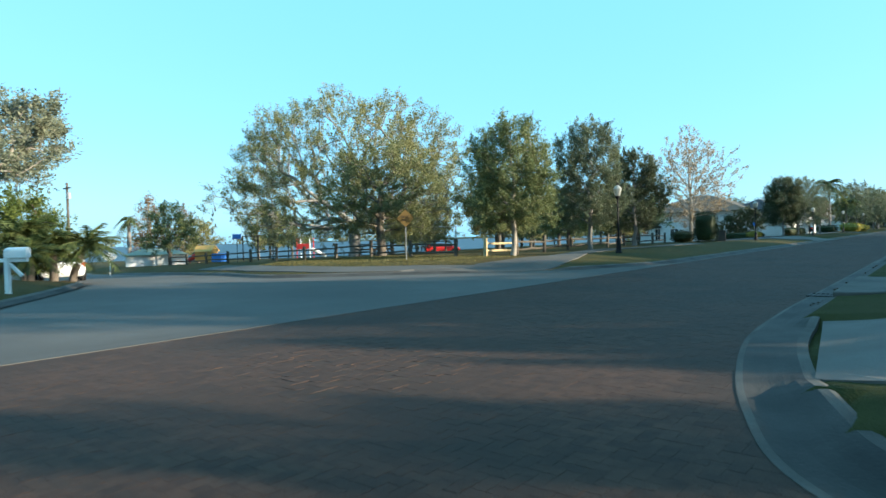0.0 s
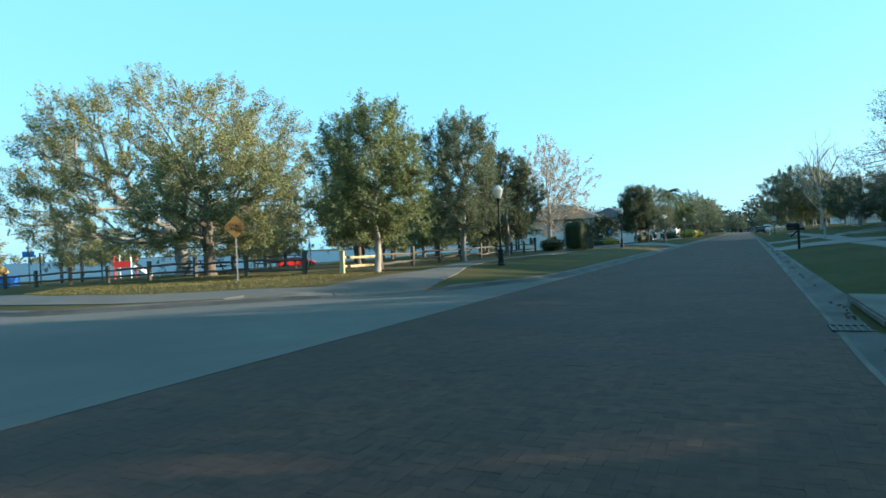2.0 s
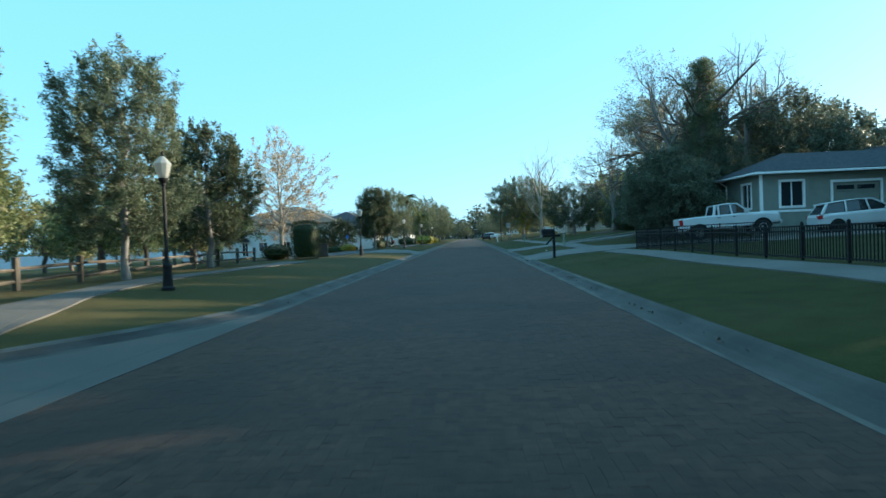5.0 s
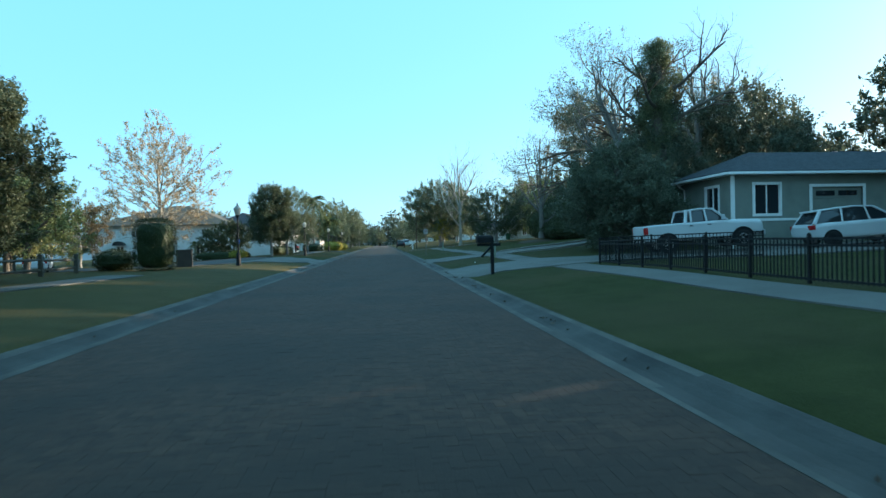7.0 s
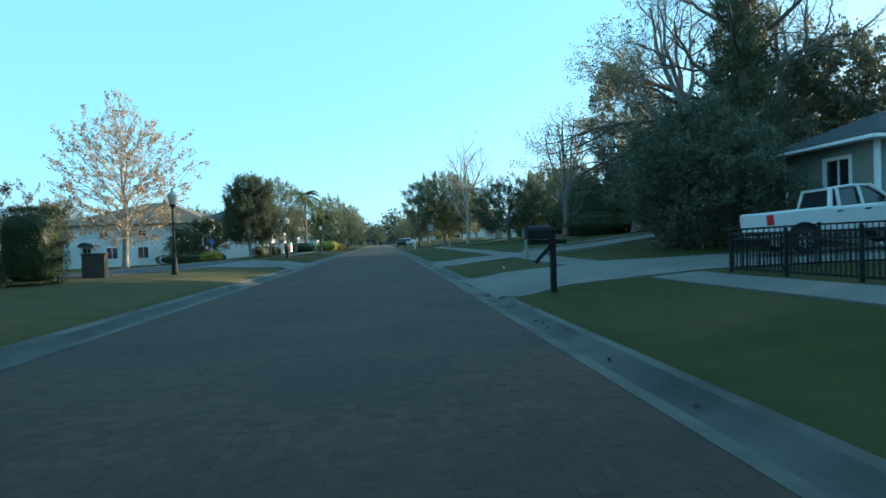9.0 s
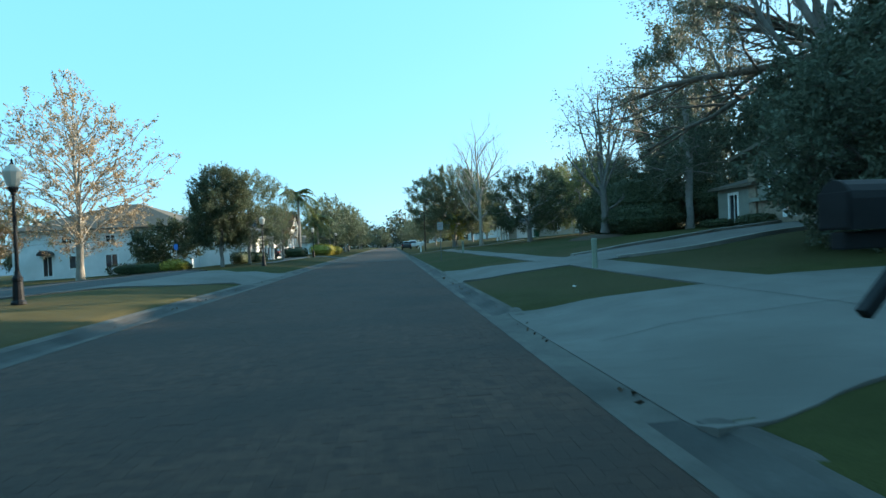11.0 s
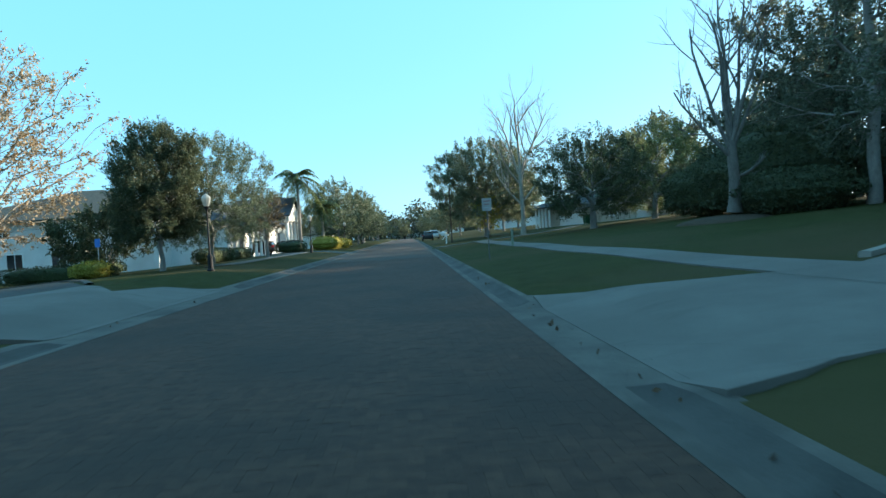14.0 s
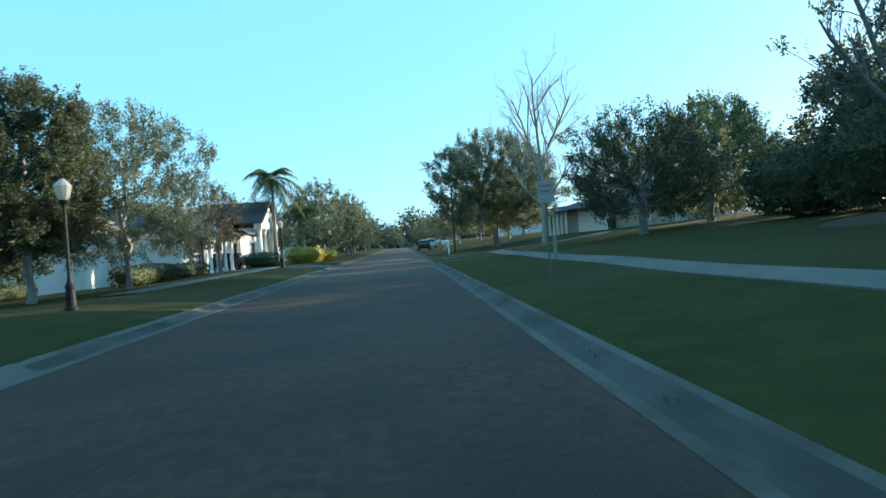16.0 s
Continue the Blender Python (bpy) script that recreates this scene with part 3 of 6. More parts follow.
def sprays(rng, tips, centre, per, length, size, up=0.55, aspect=0.5):
    """Leaf blades along short twigs that point outwards and up from the tips."""
    m = 5
    d = tips - np.asarray(centre)
    d /= np.linalg.norm(d, axis=1)[:, None] + 1e-9
    d = np.repeat(d * 0.75 + np.array([0, 0, up]), m, 0) + rng.normal(size=(len(tips) * m, 3)) * 0.62
    d /= np.linalg.norm(d, axis=1)[:, None] + 1e-9
    k = max(2, per // m)
    a = np.repeat(np.repeat(tips, m, 0) - d * length * 0.35, k, 0)
    dd = np.repeat(d * rng.uniform(0.6, 1.25, (len(d), 1)), k, 0)
    u = rng.random((len(a), 1)) ** 0.8
    c = a + dd * length * (u * 1.2) + np.clip(rng.normal(size=a.shape), -1.8, 1.8) * length * 0.17 * (1.15 - 0.75 * u)
    d2 = dd + rng.normal(size=a.shape) * 0.7
    d2 /= np.linalg.norm(d2, axis=1)[:, None]
    e = np.cross(d2, rng.normal(size=a.shape))
    e /= np.linalg.norm(e, axis=1)[:, None] + 1e-9
    s = size * rng.uniform(0.6, 1.35, (len(a), 1))
    d2, e = d2 * s * 0.5, e * s * 0.5 * aspect
    v = np.stack([c - d2, c + e * 0.9 - d2 * 0.1, c + d2, c - e * 0.9 - d2 * 0.1], 1).reshape(-1, 3)
    return v, np.arange(4 * len(a)).reshape(-1, 4)


def limb(rng, out, tips, a, d, length, r, kids, curl=0.1, up=0.08, ratio=0.6, sides=7, end=0.35):
    """A bent, tapering limb with side limbs of its own. kids: how many at each level, outermost last."""
    n = 7
    d = np.array(d, float) / np.linalg.norm(d)
    pts, dirs = [np.array(a, float)], [d]
    for _ in range(n - 1):
        d = d + rng.normal(size=3) * curl + np.array([0, 0, up])
        d = d / np.linalg.norm(d)
        pts.append(pts[-1] + d * length / (n - 1))
        dirs.append(d)
    rad = r * (1 - (1 - end) * np.linspace(0, 1, n) ** 1.2)
    out.append(tube_np(pts, rad, sides))
    if not kids:
        tips.append(pts[-1])
        return
    for k in range(kids[0]):
        u = 0.3 + 0.68 * (k + rng.random()) / kids[0]
        j = min(n - 2, int(u * (n - 1)))
        f = u * (n - 1) - j
        p = pts[j] + (pts[j + 1] - pts[j]) * f
        side = np.cross(dirs[j], rng.normal(size=3))
        side /= np.linalg.norm(side) + 1e-9
        w = dirs[j] + side * rng.uniform(0.55, 1.15)
        w[2] = max(w[2], -0.12)
        limb(rng, out, tips, p, w, length * ratio * rng.uniform(0.75, 1.2) * (1.15 - 0.4 * u), max(0.006, rad[j] * rng.uniform(0.5, 0.68)), kids[1:], curl * 1.15, up, ratio, max(3, sides - 2), 0.3)


def limbed_tree(label, loc, trunk, limbs, kids, bark, seed, curl=0.1, up=0.08, ratio=0.6, leaf_mat=None, per=0, length=0.6, size=0.13, moss=0, flare=1.35, droop=0.4, lean=(0.0, 0.0), raise_z=0.0):
    """A tree whose main limbs are given: trunk (height, radius), limbs (start height, azimuth, rise, length, radius)."""
    rng = np.random.default_rng(seed)
    th = thing("tree" if per else "bare_tree", label, "tree", (loc[0], loc[1], gz(loc[0], loc[1]) - 0.05 + raise_z))
    h, r = trunk
    t = np.linspace(0, 1, 9)
    pts = np.c_[lean[0] * t + 0.05 * np.sin(5 * t), lean[1] * t + 0.05 * np.cos(4 * t) - 0.05, h * t]
    part("trunk", np_mesh("trunk", *tube_np(pts, r * (1 + (flare - 1) * np.exp(-9 * t) - 0.22 * t), 12), bark, True), None, th)
    tips = []
    for z, az, rise, ln, rr in limbs:
        a, e = radians(az), radians(rise)
        o = np.array([np.interp(z, pts[:, 2], pts[:, k]) for k in range(3)])
        out = []
        limb(rng, out, tips, o, (math.sin(a) * math.cos(e), math.cos(a) * math.cos(e), math.sin(e)), ln, rr, kids, curl, up, ratio)
        part("limb", np_mesh("limb", *join_np(out), bark, True), None, th)
    tips = np.array(tips)
    if per:
        lv, lf = sprays(rng, tips, (0, 0, h * 0.8), per, length, size, droop)
        part("crown", np_mesh("crown", lv, lf, leaf_mat), None, th)
    if moss:
        at = tips[rng.integers(0, len(tips), moss)] + rng.normal(size=(moss, 3)) * 0.2
        at = np.repeat(at, 26, 0) + np.c_[rng.normal(size=(moss * 26, 2)) * 0.1, -rng.uniform(0, 0.8, moss * 26)]
        lv, lf = leaves(rng, at, 3, 0.06, 0.2, droop=3, aspect=0.3)
        part("hanging_moss", np_mesh("hanging_moss", lv, lf, L_MOSS), None, th, "grey hanging moss")
    return th


def tree(label, loc, height, width, bole, leaf_mat, bark=None, seed=1, points=130, per=40, sigma=0.34, size=0.17, blobs=10, spread=0.42, r_tip=0.014, stems=None, category="tree", group="", depth=None, low=None, droop=0.0, moss=0, sag=0.12, cost=0.35, lean=(0, 0), leader=0.55, shape="dome", clump=0.0, hull=0.12):
    rng = np.random.default_rng(seed)
    bark = bark or BARK
    th = thing("tree", label, category, (loc[0], loc[1], gz(loc[0], loc[1]) - 0.05), 0, group)
    low = bole * 0.85 if low is None else low
    cz = (height + low) / 2
    tg = crown_points(rng, points, (lean[0], lean[1], cz), (width / 2, (depth or width) / 2, (height - low) / 2), blobs, spread, shape, clump, hull)
    v, f, tips, nodes = grow(rng, (0, 0, 0), (lean[0] * 0.3, lean[1] * 0.3, max(bole, leader * height)), tg, r_tip, stems=stems, sag=sag, cost=cost, lowest=bole * 0.8)
    part("trunk", np_mesh("trunk", v, f, bark, True), None, th)
    if per:
        lv, lf = sprays(rng, tips, (lean[0] * 0.5, lean[1] * 0.5, low + 0.35 * (height - low)), int(per * DENSE), sigma * 2.3, size, 0.55 - droop)
        part("crown", np_mesh("crown", lv, lf, leaf_mat), None, th)
    if moss:
        k = rng.choice(len(tips), moss)
        m = tips[k] + rng.normal(size=(moss, 3)) * 0.3
        n = 8
        at = np.repeat(m, n, 0) + np.c_[rng.normal(size=(moss * n, 2)) * 0.06, -rng.uniform(0, 1.1, moss * n)]
        lv, lf = leaves(rng, at, 3, 0.05, 0.3, droop=5, aspect=0.22)
        part("hanging_moss", np_mesh("hanging_moss", lv, lf, L_MOSS), None, th, "grey hanging moss")
    return th


def bush(label, loc, size3, leaf_mat, seed=1, count=2600, leaf_size=0.09, square=2.0, category="hedge", name="hedge", rz=0.0, group="", core=None):
    """A clipped or loose bush: a lumpy dark inside with leaves all over it. square: 2 is round, more is boxier."""
    rng = np.random.default_rng(seed)
    th = thing(name, label, category, (loc[0], loc[1], gz(loc[0], loc[1]) - 0.03), rz, group)
    a, b, h = size3[0] / 2, size3[1] / 2, size3[2]

    def shell(d, k):
        m = (np.abs(d[:, 0]) ** square + np.abs(d[:, 1]) ** square + np.abs(d[:, 2]) ** square) ** (-1 / square)
        loose = 0.25 if square > 3 else 1.0
        lump = 1 + loose * (0.07 * np.sin(d[:, 0] * 7 + seed) * np.sin(d[:, 1] * 6) + 0.05 * np.sin(d[:, 2] * 9 + seed))
        p = d * (m * lump * k)[:, None]
        return np.c_[p[:, 0] * a, p[:, 1] * b, h * 0.5 + p[:, 2] * h * 0.5]

    bm = bmesh.new()
    bmesh.ops.create_icosphere(bm, subdivisions=3, radius=1)
    d = np.array([v.co[:] for v in bm.verts])
    q = shell(d / np.linalg.norm(d, axis=1)[:, None], 0.86)
    for v, p in zip(bm.verts, q):
        v.co = p
    part("inside", bm, core or leaf_mat, th)
    d = rng.normal(size=(count, 3))
    d /= np.linalg.norm(d, axis=1)[:, None]
    at = shell(d, 1.0) * 1.0
    at = at + rng.normal(size=at.shape) * (0.02 + 0.014 * min(size3))
    at[:, 2] = np.maximum(at[:, 2], 0.02)
    lv, lf = leaves(rng, at, 1, 0.02, leaf_size)
    part("foliage", np_mesh("foliage", lv, lf, leaf_mat), None, th)
    return th


def palm(label, loc, height, fronds=22, length=1.8, seed=1, bark=None, droop=0.8, thick=0.16, lean=(0.0, 0.0), group=""):
    rng = np.random.default_rng(seed)
    th = thing("palm_tree", label, "palm tree", (loc[0], loc[1], gz(loc[0], loc[1]) - 0.03), 0, group)
    t = np.linspace(0, 1, 12)
    pts = np.c_[lean[0] * t**1.5, lean[1] * t**1.5, height * t]
    v, f = tube_np(pts, thick * (1.25 - 0.45 * t + 0.06 * np.sin(t * 60)), 9)
    part("trunk", np_mesh("trunk", v, f, bark or BARK_GREY, True), None, th)
    pieces = []
    top = pts[-1]
    for k in range(fronds):
        az = k * 2.4 + rng.uniform(-0.2, 0.2)
        el = rng.uniform(-0.5, 1.25)
        u = np.linspace(0, 1, 12)
        L = length * rng.uniform(0.8, 1.15)
        r = L * u * math.cos(el * 0.8)
        z = L * (u * math.sin(el) - droop * u**2 * 0.75)
        q = top + np.c_[r * math.cos(az), r * math.sin(az), z]
        pieces.append(tube_np(q, 0.018 * (1.15 - u), 3))
        d = np.gradient(q, axis=0)
        d /= np.linalg.norm(d, axis=1)[:, None]
        for uu in np.linspace(0.12, 0.99, 20):
            p = np.array([np.interp(uu, u, q[:, m]) for m in range(3)])
            dd = np.array([np.interp(uu, u, d[:, m]) for m in range(3)])
            s = np.cross(dd, (0, 0, 1.0))
            s /= np.linalg.norm(s) + 1e-9
            for sg in (-1, 1):
                w = s * sg * 0.75 + dd * 0.55 + np.array([0, 0, -0.35]) + rng.normal(size=3) * 0.1
                ln = length * 0.3 * (1.05 - abs(uu - 0.45))
                tip = p + w * ln
                e = dd * 0.022 * length
                pieces.append((np.array([p - e, p + e, tip + e * 0.2, tip - e * 0.2]), np.array([[0, 1, 2, 3]])))
    v, f = join_np(pieces)
    part("crown", np_mesh("crown", v, f, L_PALM), None, th)
    return th


# ---------- west side: park corner ----------
tree("broad old oak with thinning olive foliage and hanging moss", (-34.8, 30.8), 11.2, 17.2, 2.6, L_OAK, BARK_GREY, 11, 980, 78, 0.34, 0.105, 22, 0.34, 0.016, low=1.3, moss=140, leader=0.3, cost=0.5, hull=0.58)
tree("leafy young oak with fine green foliage beside the old oak", (-25.3, 23.9), 6.0, 6.4, 1.5, L_LIVE2, BARK, 12, 380, 56, 0.26, 0.1, low=1.3, leader=0.6, hull=0.3)
tree("dense green live oak with a pale trunk by the rail fence", (-17.2, 24.1), 6.05, 3.85, 1.6, L_LIVE, BARK_PALE, 13, 560, 72, 0.22, 0.08, low=1.4, shape="egg", leader=0.85, r_tip=0.0058, hull=0.3)
tree("upright green live oak behind the rail fence", (-17.4, 32.3), 6.9, 3.75, 1.6, L_DEEP, BARK_GREY, 14, 540, 74, 0.21, 0.08, low=1.5, shape="egg", leader=0.9, r_tip=0.006, hull=0.3)
tree("dark green live oak beside the park drive", (-18.2, 40.5), 6.2, 3.8, 1.5, L_SHADE, BARK_GREY, 15, 440, 76, 0.2, 0.09, low=1.3, shape="egg", leader=0.8, r_tip=0.008, hull=0.3)
tree("tall sycamore with sparse dry brown leaves", (-31, 92.8), 16.4, 13, 3.4, L_SYC, BARK_PALE, 16, 560, 15, 0.34, 0.215, 20, 0.36, 0.015, low=2.6, cost=0.75, shape="oval", leader=0.8)

rng = np.random.default_rng(131)
twig = thing("dry_twig", "low twig of dry dark red leaves beside the pale trunk", "twig", (-17.42, 23.85, gz(-17.42, 23.85) + 1.62))
v, f = join_np([tube_np([(0.1, 0.2, -0.06), (0, 0, 0.0), (-0.08, -0.1, 0.16), (-0.1, -0.12, 0.34)], [0.02, 0.014, 0.01, 0.006], 5)])
part("stem", np_mesh("stem", v, f, BARK, True), None, twig)
lv, lf = sprays(rng, np.c_[rng.normal(size=(26, 2)) * 0.09 - 0.06, rng.uniform(-0.05, 0.42, 26)], (0, 0, 0.1), 14, 0.16, 0.06, -0.2)
part("leaves", np_mesh("leaves", lv, lf, L_RED), None, twig)

PARK = [(-24, 33, 4.4, 4.2, 1), (-27.5, 38, 5.0, 4.5, 2), (-31, 44, 4.6, 4.6, 3), (-23.5, 45, 4.3, 3.8, 2), (-39, 39, 4.8, 5.2, 1), (-46, 50, 5.2, 5.2, 3), (-36, 55, 5.0, 4.8, 2), (-58, 40, 5.5, 5, 1), (-60, 33, 4.2, 4.2, 3), (-52, 26, 5.0, 4.5, 2), (-27, 58, 4.8, 4.6, 1), (-44, 70, 7.0, 6.5, 3), (-52, 84, 8.0, 7.0, 1), (-38, 78, 6.5, 5.5, 2), (-70, 52, 5.5, 5.5, 2), (-66, 70, 6, 6, 1), (-22.5, 39.5, 4.0, 3.8, 2), (-21.8, 50, 4.6, 4.6, 2), (-25.2, 54.5, 5.0, 4.8, 3), (-29, 50, 4.6, 5.0, 2), (-34, 62, 5.4, 5.4, 2), (-41, 47, 4.6, 5.2, 1)]
small = {}
for k, lm in ((1, L_LIVE2), (2, L_LIVE), (3, L_OAK)):
    small[k] = tree("small round park tree with a thin trunk", (PARK[k - 1][0] if k > 1 else -24, PARK[k - 1][1] if k > 1 else 33), 4.8, 4.6, 1.6, lm, BARK, 30 + k, 130, 40, 0.3, 0.15, low=1.15, group="park trees")
for n, (x, y, h, w, k) in enumerate(PARK):
    if n > 2:
        c = copy_thing(small[k], pose(x, y, gz(x, y) - 0.05, 0, 0, 57 * n) @ Matrix.Diagonal((w / 4.6, w / 4.6, h / 4.8, 1)))
        c.scale = (w / 4.6, w / 4.6, h / 4.8)

# corner lawn across the side street
tree("large spreading oak with mossy olive foliage", (-37.2, 8.0), 9.4, 10.5, 3.4, L_GREYOAK, BARK_PALE, 21, 520, 44, 0.36, 0.15, 14, low=3.3, moss=60, leader=0.4, clump=0.3, hull=0.4)
tree("dense green shrub tree behind the palms", (-34, 4.0), 4.6, 6.5, 1.0, L_BRIGHT, BARK, 22, 190, 50, 0.36, 0.14, low=0.4, clump=0.45)
tree("bright green shrub tree behind the palms", (-31.6, 8.7), 3.5, 4.6, 0.8, L_BRIGHT, BARK, 23, 170, 60, 0.3, 0.13, low=0.3, hull=0.35)
palm("low date palm with stiff upright fronds", (-27.7, 9.2), 1.3, 46, 1.15, 1, BARK, 0.45, 0.13)
palm("leaning low date palm with stiff fronds", (-27.9, 9.9), 1.45, 46, 1.2, 2, BARK, 0.45, 0.12, lean=(0.6, 0.35))
palm("low date palm with stiff upright fronds", (-28.5, 8.5), 1.7, 46, 1.25, 3, BARK, 0.45, 0.13)
palm("low date palm with stiff upright fronds", (-27.2, 8.3), 1.0, 40, 1.1, 4, BARK, 0.45, 0.12)
palm("tall cabbage palm with a small round head", (-70.5, 31), 5.0, 26, 1.5, 4, BARK_GREY, 1.2, 0.2)
tree("rusty bald cypress with thin feathery foliage", (-70, 33), 7.6, 5.0, 3.0, L_CYP, BARK_PALE, 24, 240, 12, 0.3, 0.16, low=1.5, cost=0.1, shape="cone", leader=0.92)
tree("rusty bald cypress with thin feathery foliage", (-74, 39), 7.0, 5.4, 2.5, L_CYP, BARK_PALE, 25, 220, 10, 0.3, 0.16, low=1.3, cost=0.1, shape="cone", leader=0.92)
limbed_tree("bare grey tree near the lake shore", (-66, 44), (3.4, 0.16), [(2.0, -70, 45, 2.6, 0.08), (2.4, 90, 45, 2.8, 0.08), (2.9, 20, 60, 3.0, 0.09), (3.2, -150, 62, 3.2, 0.09), (3.3, -40, 74, 3.8, 0.1)], (5, 4, 2), BARK_PALE, 26, 0.1, 0.08, 0.55)

# ---------- west side: offices and drive ----------
bush("tall clipped round-topped dark green hedge", (-16.3, 49.6), (1.5, 1.5, 2.25), L_HEDGE, 41, 16000, 0.045, 5.0, name="topiary", category="topiary")
tree("dark live oak with dense foliage beside the street lamp", (-17.5, 84.6), 6.8, 4.3, 1.8, L_SHADE, BARK_GREY, 42, 600, 84, 0.25, 0.095, low=1.7, shape="egg", leader=0.8, r_tip=0.006, hull=0.3)
tree("live oak with grey-green airy foliage in the verge", (-16.8, 90.0), 7.1, 6.8, 1.6, L_DEEP, BARK_GREY, 43, 500, 58, 0.25, 0.095, low=1.3, leader=0.8, r_tip=0.006, shape="egg", hull=0.25)
tree("small brown-leaved tree at the walk", (-15.6, 98.2), 4.8, 2.8, 1.4, L_TAN, BARK_GREY, 44, 90, 30, 0.22, 0.11, low=1.5)
tree("dark low spreading tree with several stems by the offices", (-23.3, 91), 3.7, 6.0, 1.2, L_SHADE, BARK_PALE, 45, 130, 50, 0.36, 0.18, low=0.9, stems=[((0, 0, 0), (-0.8, 0.1, 1.5)), ((0.1, 0, 0), (0.9, -0.2, 1.5)), ((0, 0.1, 0), (0.2, 0.6, 1.6))])
palm("small palm beside the white wall", (-30.5, 104), 2.2, 18, 1.2, 46, BARK_GREY)
palm("tall queen palm with drooping fronds", (-17.5, 122.6), 8.0, 30, 3.0, 47, BARK_GREY, 1.0, 0.17)
palm("lower queen palm with drooping fronds", (-15.6, 126.5), 5.0, 26, 2.8, 48, BARK_GREY, 1.0, 0.16)
for n, (x, y, w, d, h) in enumerate([(-18.6, 96, 1.4, 6, 1.0), (-19, 103, 1.4, 6, 0.9), (-16.6, 112.5, 2.6, 3.2, 1.15), (-22.4, 84.5, 5.5, 1.2, 0.8), (-26.5, 97, 1.4, 6.0, 0.9)]):
    bush("clipped dark green box hedge", (x, y), (w, d, h), L_HEDGE, 60 + n, 3200, 0.1, 4.0, group="box hedges")
for n, (x, y, w, h) in enumerate([(-14.3, 116.8, 2.6, 1.35), (-13.9, 119.8, 2.3, 1.3), (-13.6, 122.6, 2.2, 1.15), (-13.4, 125.6, 2.2, 1.1), (-20.6, 84.2, 1.7, 0.8)]):
    bush("rounded yellow-green leafy shrub by the road", (x, y), (w, w * 1.1, h), L_YEL, 70 + n, 2600, 0.1, 2.4, name="shrub", category="shrub", group="yellow shrubs")

tree("rust-tinged oak behind the topiary", (-40, 94), 9.0, 7.4, 2.2, L_TAN, BARK_GREY, 52, 260, 34, 0.3, 0.16, low=1.8, clump=0.5, hull=0.3)
tree("low green tree beside the car park", (-38.5, 85), 5.2, 5.6, 1.2, L_LIVE, BARK_GREY, 53, 160, 46, 0.28, 0.14, low=0.7, clump=0.4)
bush("low dark rounded shrub beside the topiary", (-18.3, 50.4), (1.7, 1.5, 0.95), L_HEDGE, 54, 5000, 0.06, 2.3, name="shrub", category="shrub")
far_oak = tree("street oak with broad crown", (-15, 137), 8.5, 9.0, 2.2, L_DEEP, BARK_GREY, 51, 170, 36, 0.45, 0.26, low=1.6, group="far street trees")
FAR = [(-15.5, 149, 1.0), (-14.5, 162, 1.05), (-15, 178, 0.95), (-16, 196, 1.0), (-14, 220, 0.9), (-25, 150, 1.0), (-30, 170, 1.2), (-16, 250, 0.9), (-38, 140, 1.1), (-40, 190, 1.2), (-50, 120, 1.0), (-60, 105, 1.0), (9, 150, 1.2), (14, 165, 1.2), (4, 172, 1.0), (10, 190, 1.15), (4, 215, 1.0), (14, 230, 1.3), (3, 255, 1.0), (24, 145, 1.3), (30, 170, 1.3), (-9, 300, 1.0), (2, 310, 1.2), (-20, 300, 1.3), (-30, 260, 1.2)]
for n, (x, y, s) in enumerate(FAR):
    c = copy_thing(far_oak, pose(x, y, gz(x, y) - 0.05, 0, 0, 71 * n))
    c.scale = (s, s, s * (0.9 + 0.05 * (n % 4)))

# ---------- east side ----------
tree("dense dark evergreen thicket beside the drive", (6.2, 53.4), 5.5, 5.5, 0.6, L_DARK, BARK, 81, 560, 54, 0.3, 0.13, low=0.1, shape="oval", hull=0.4)
ivy = limbed_tree("tall ivy-clad tree with a thick vine-covered trunk", (9.3, 55.8), (10.0, 0.48), [(5.5, -60, 38, 4.5, 0.14), (6.4, 95, 32, 5.0, 0.15), (7.2, -120, 40, 4.0, 0.12), (8.0, 110, 34, 4.6, 0.12), (8.8, -50, 42, 3.6, 0.11), (9.4, 70, 40, 3.2, 0.1), (9.9, 0, 65, 1.4, 0.1)], (4, 4, 3), BARK, 82, 0.16, 0.06, 0.58)
rng = np.random.default_rng(82)
_z = np.r_[rng.uniform(5.2, 11.2, 1500), rng.uniform(1.0, 6, 300)]
_a = rng.uniform(0, 6.28, len(_z))
_r = np.interp(_z, [1, 5, 6.5, 8.5, 10.2, 11.2], [0.5, 0.5, 0.7, 0.98, 0.9, 0.4]) * (0.62 + 0.3 * np.sin(3 * _a + _z * 1.7) + 0.32 * np.sin(2 * _a - 2.6 * _z + 1)) + 0.14 * rng.normal(size=len(_z))
lv, lf = sprays(rng, np.c_[_r * np.cos(_a), _r * np.sin(_a), _z], (0, 0, 8), 36, 0.5, 0.1, -0.25)
part("ivy", np_mesh("ivy", lv, lf, L_IVY), None, ivy, "green ivy over the upper trunk")
tree("tall dark evergreen in the thicket beside the drive", (9.9, 56.8), 8.4, 4.4, 0.8, L_DARK, BARK, 101, 420, 54, 0.3, 0.13, low=0.2, shape="egg", hull=0.35)
limbed_tree("tall bare tree with curling grey limbs behind the evergreens", (7.7, 57.6), (6.2, 0.26), [(4.2, -80, 42, 4.6, 0.13), (5.2, -20, 60, 4.6, 0.12), (5.8, -55, 66, 5.2, 0.14), (6.1, 70, 62, 4.2, 0.12), (6.1, -110, 55, 4.4, 0.12)], (4, 4, 3, 2), BARK_GREY, 83, 0.17, 0.07, 0.6, L_GREYOAK, 4, 0.4, 0.1)
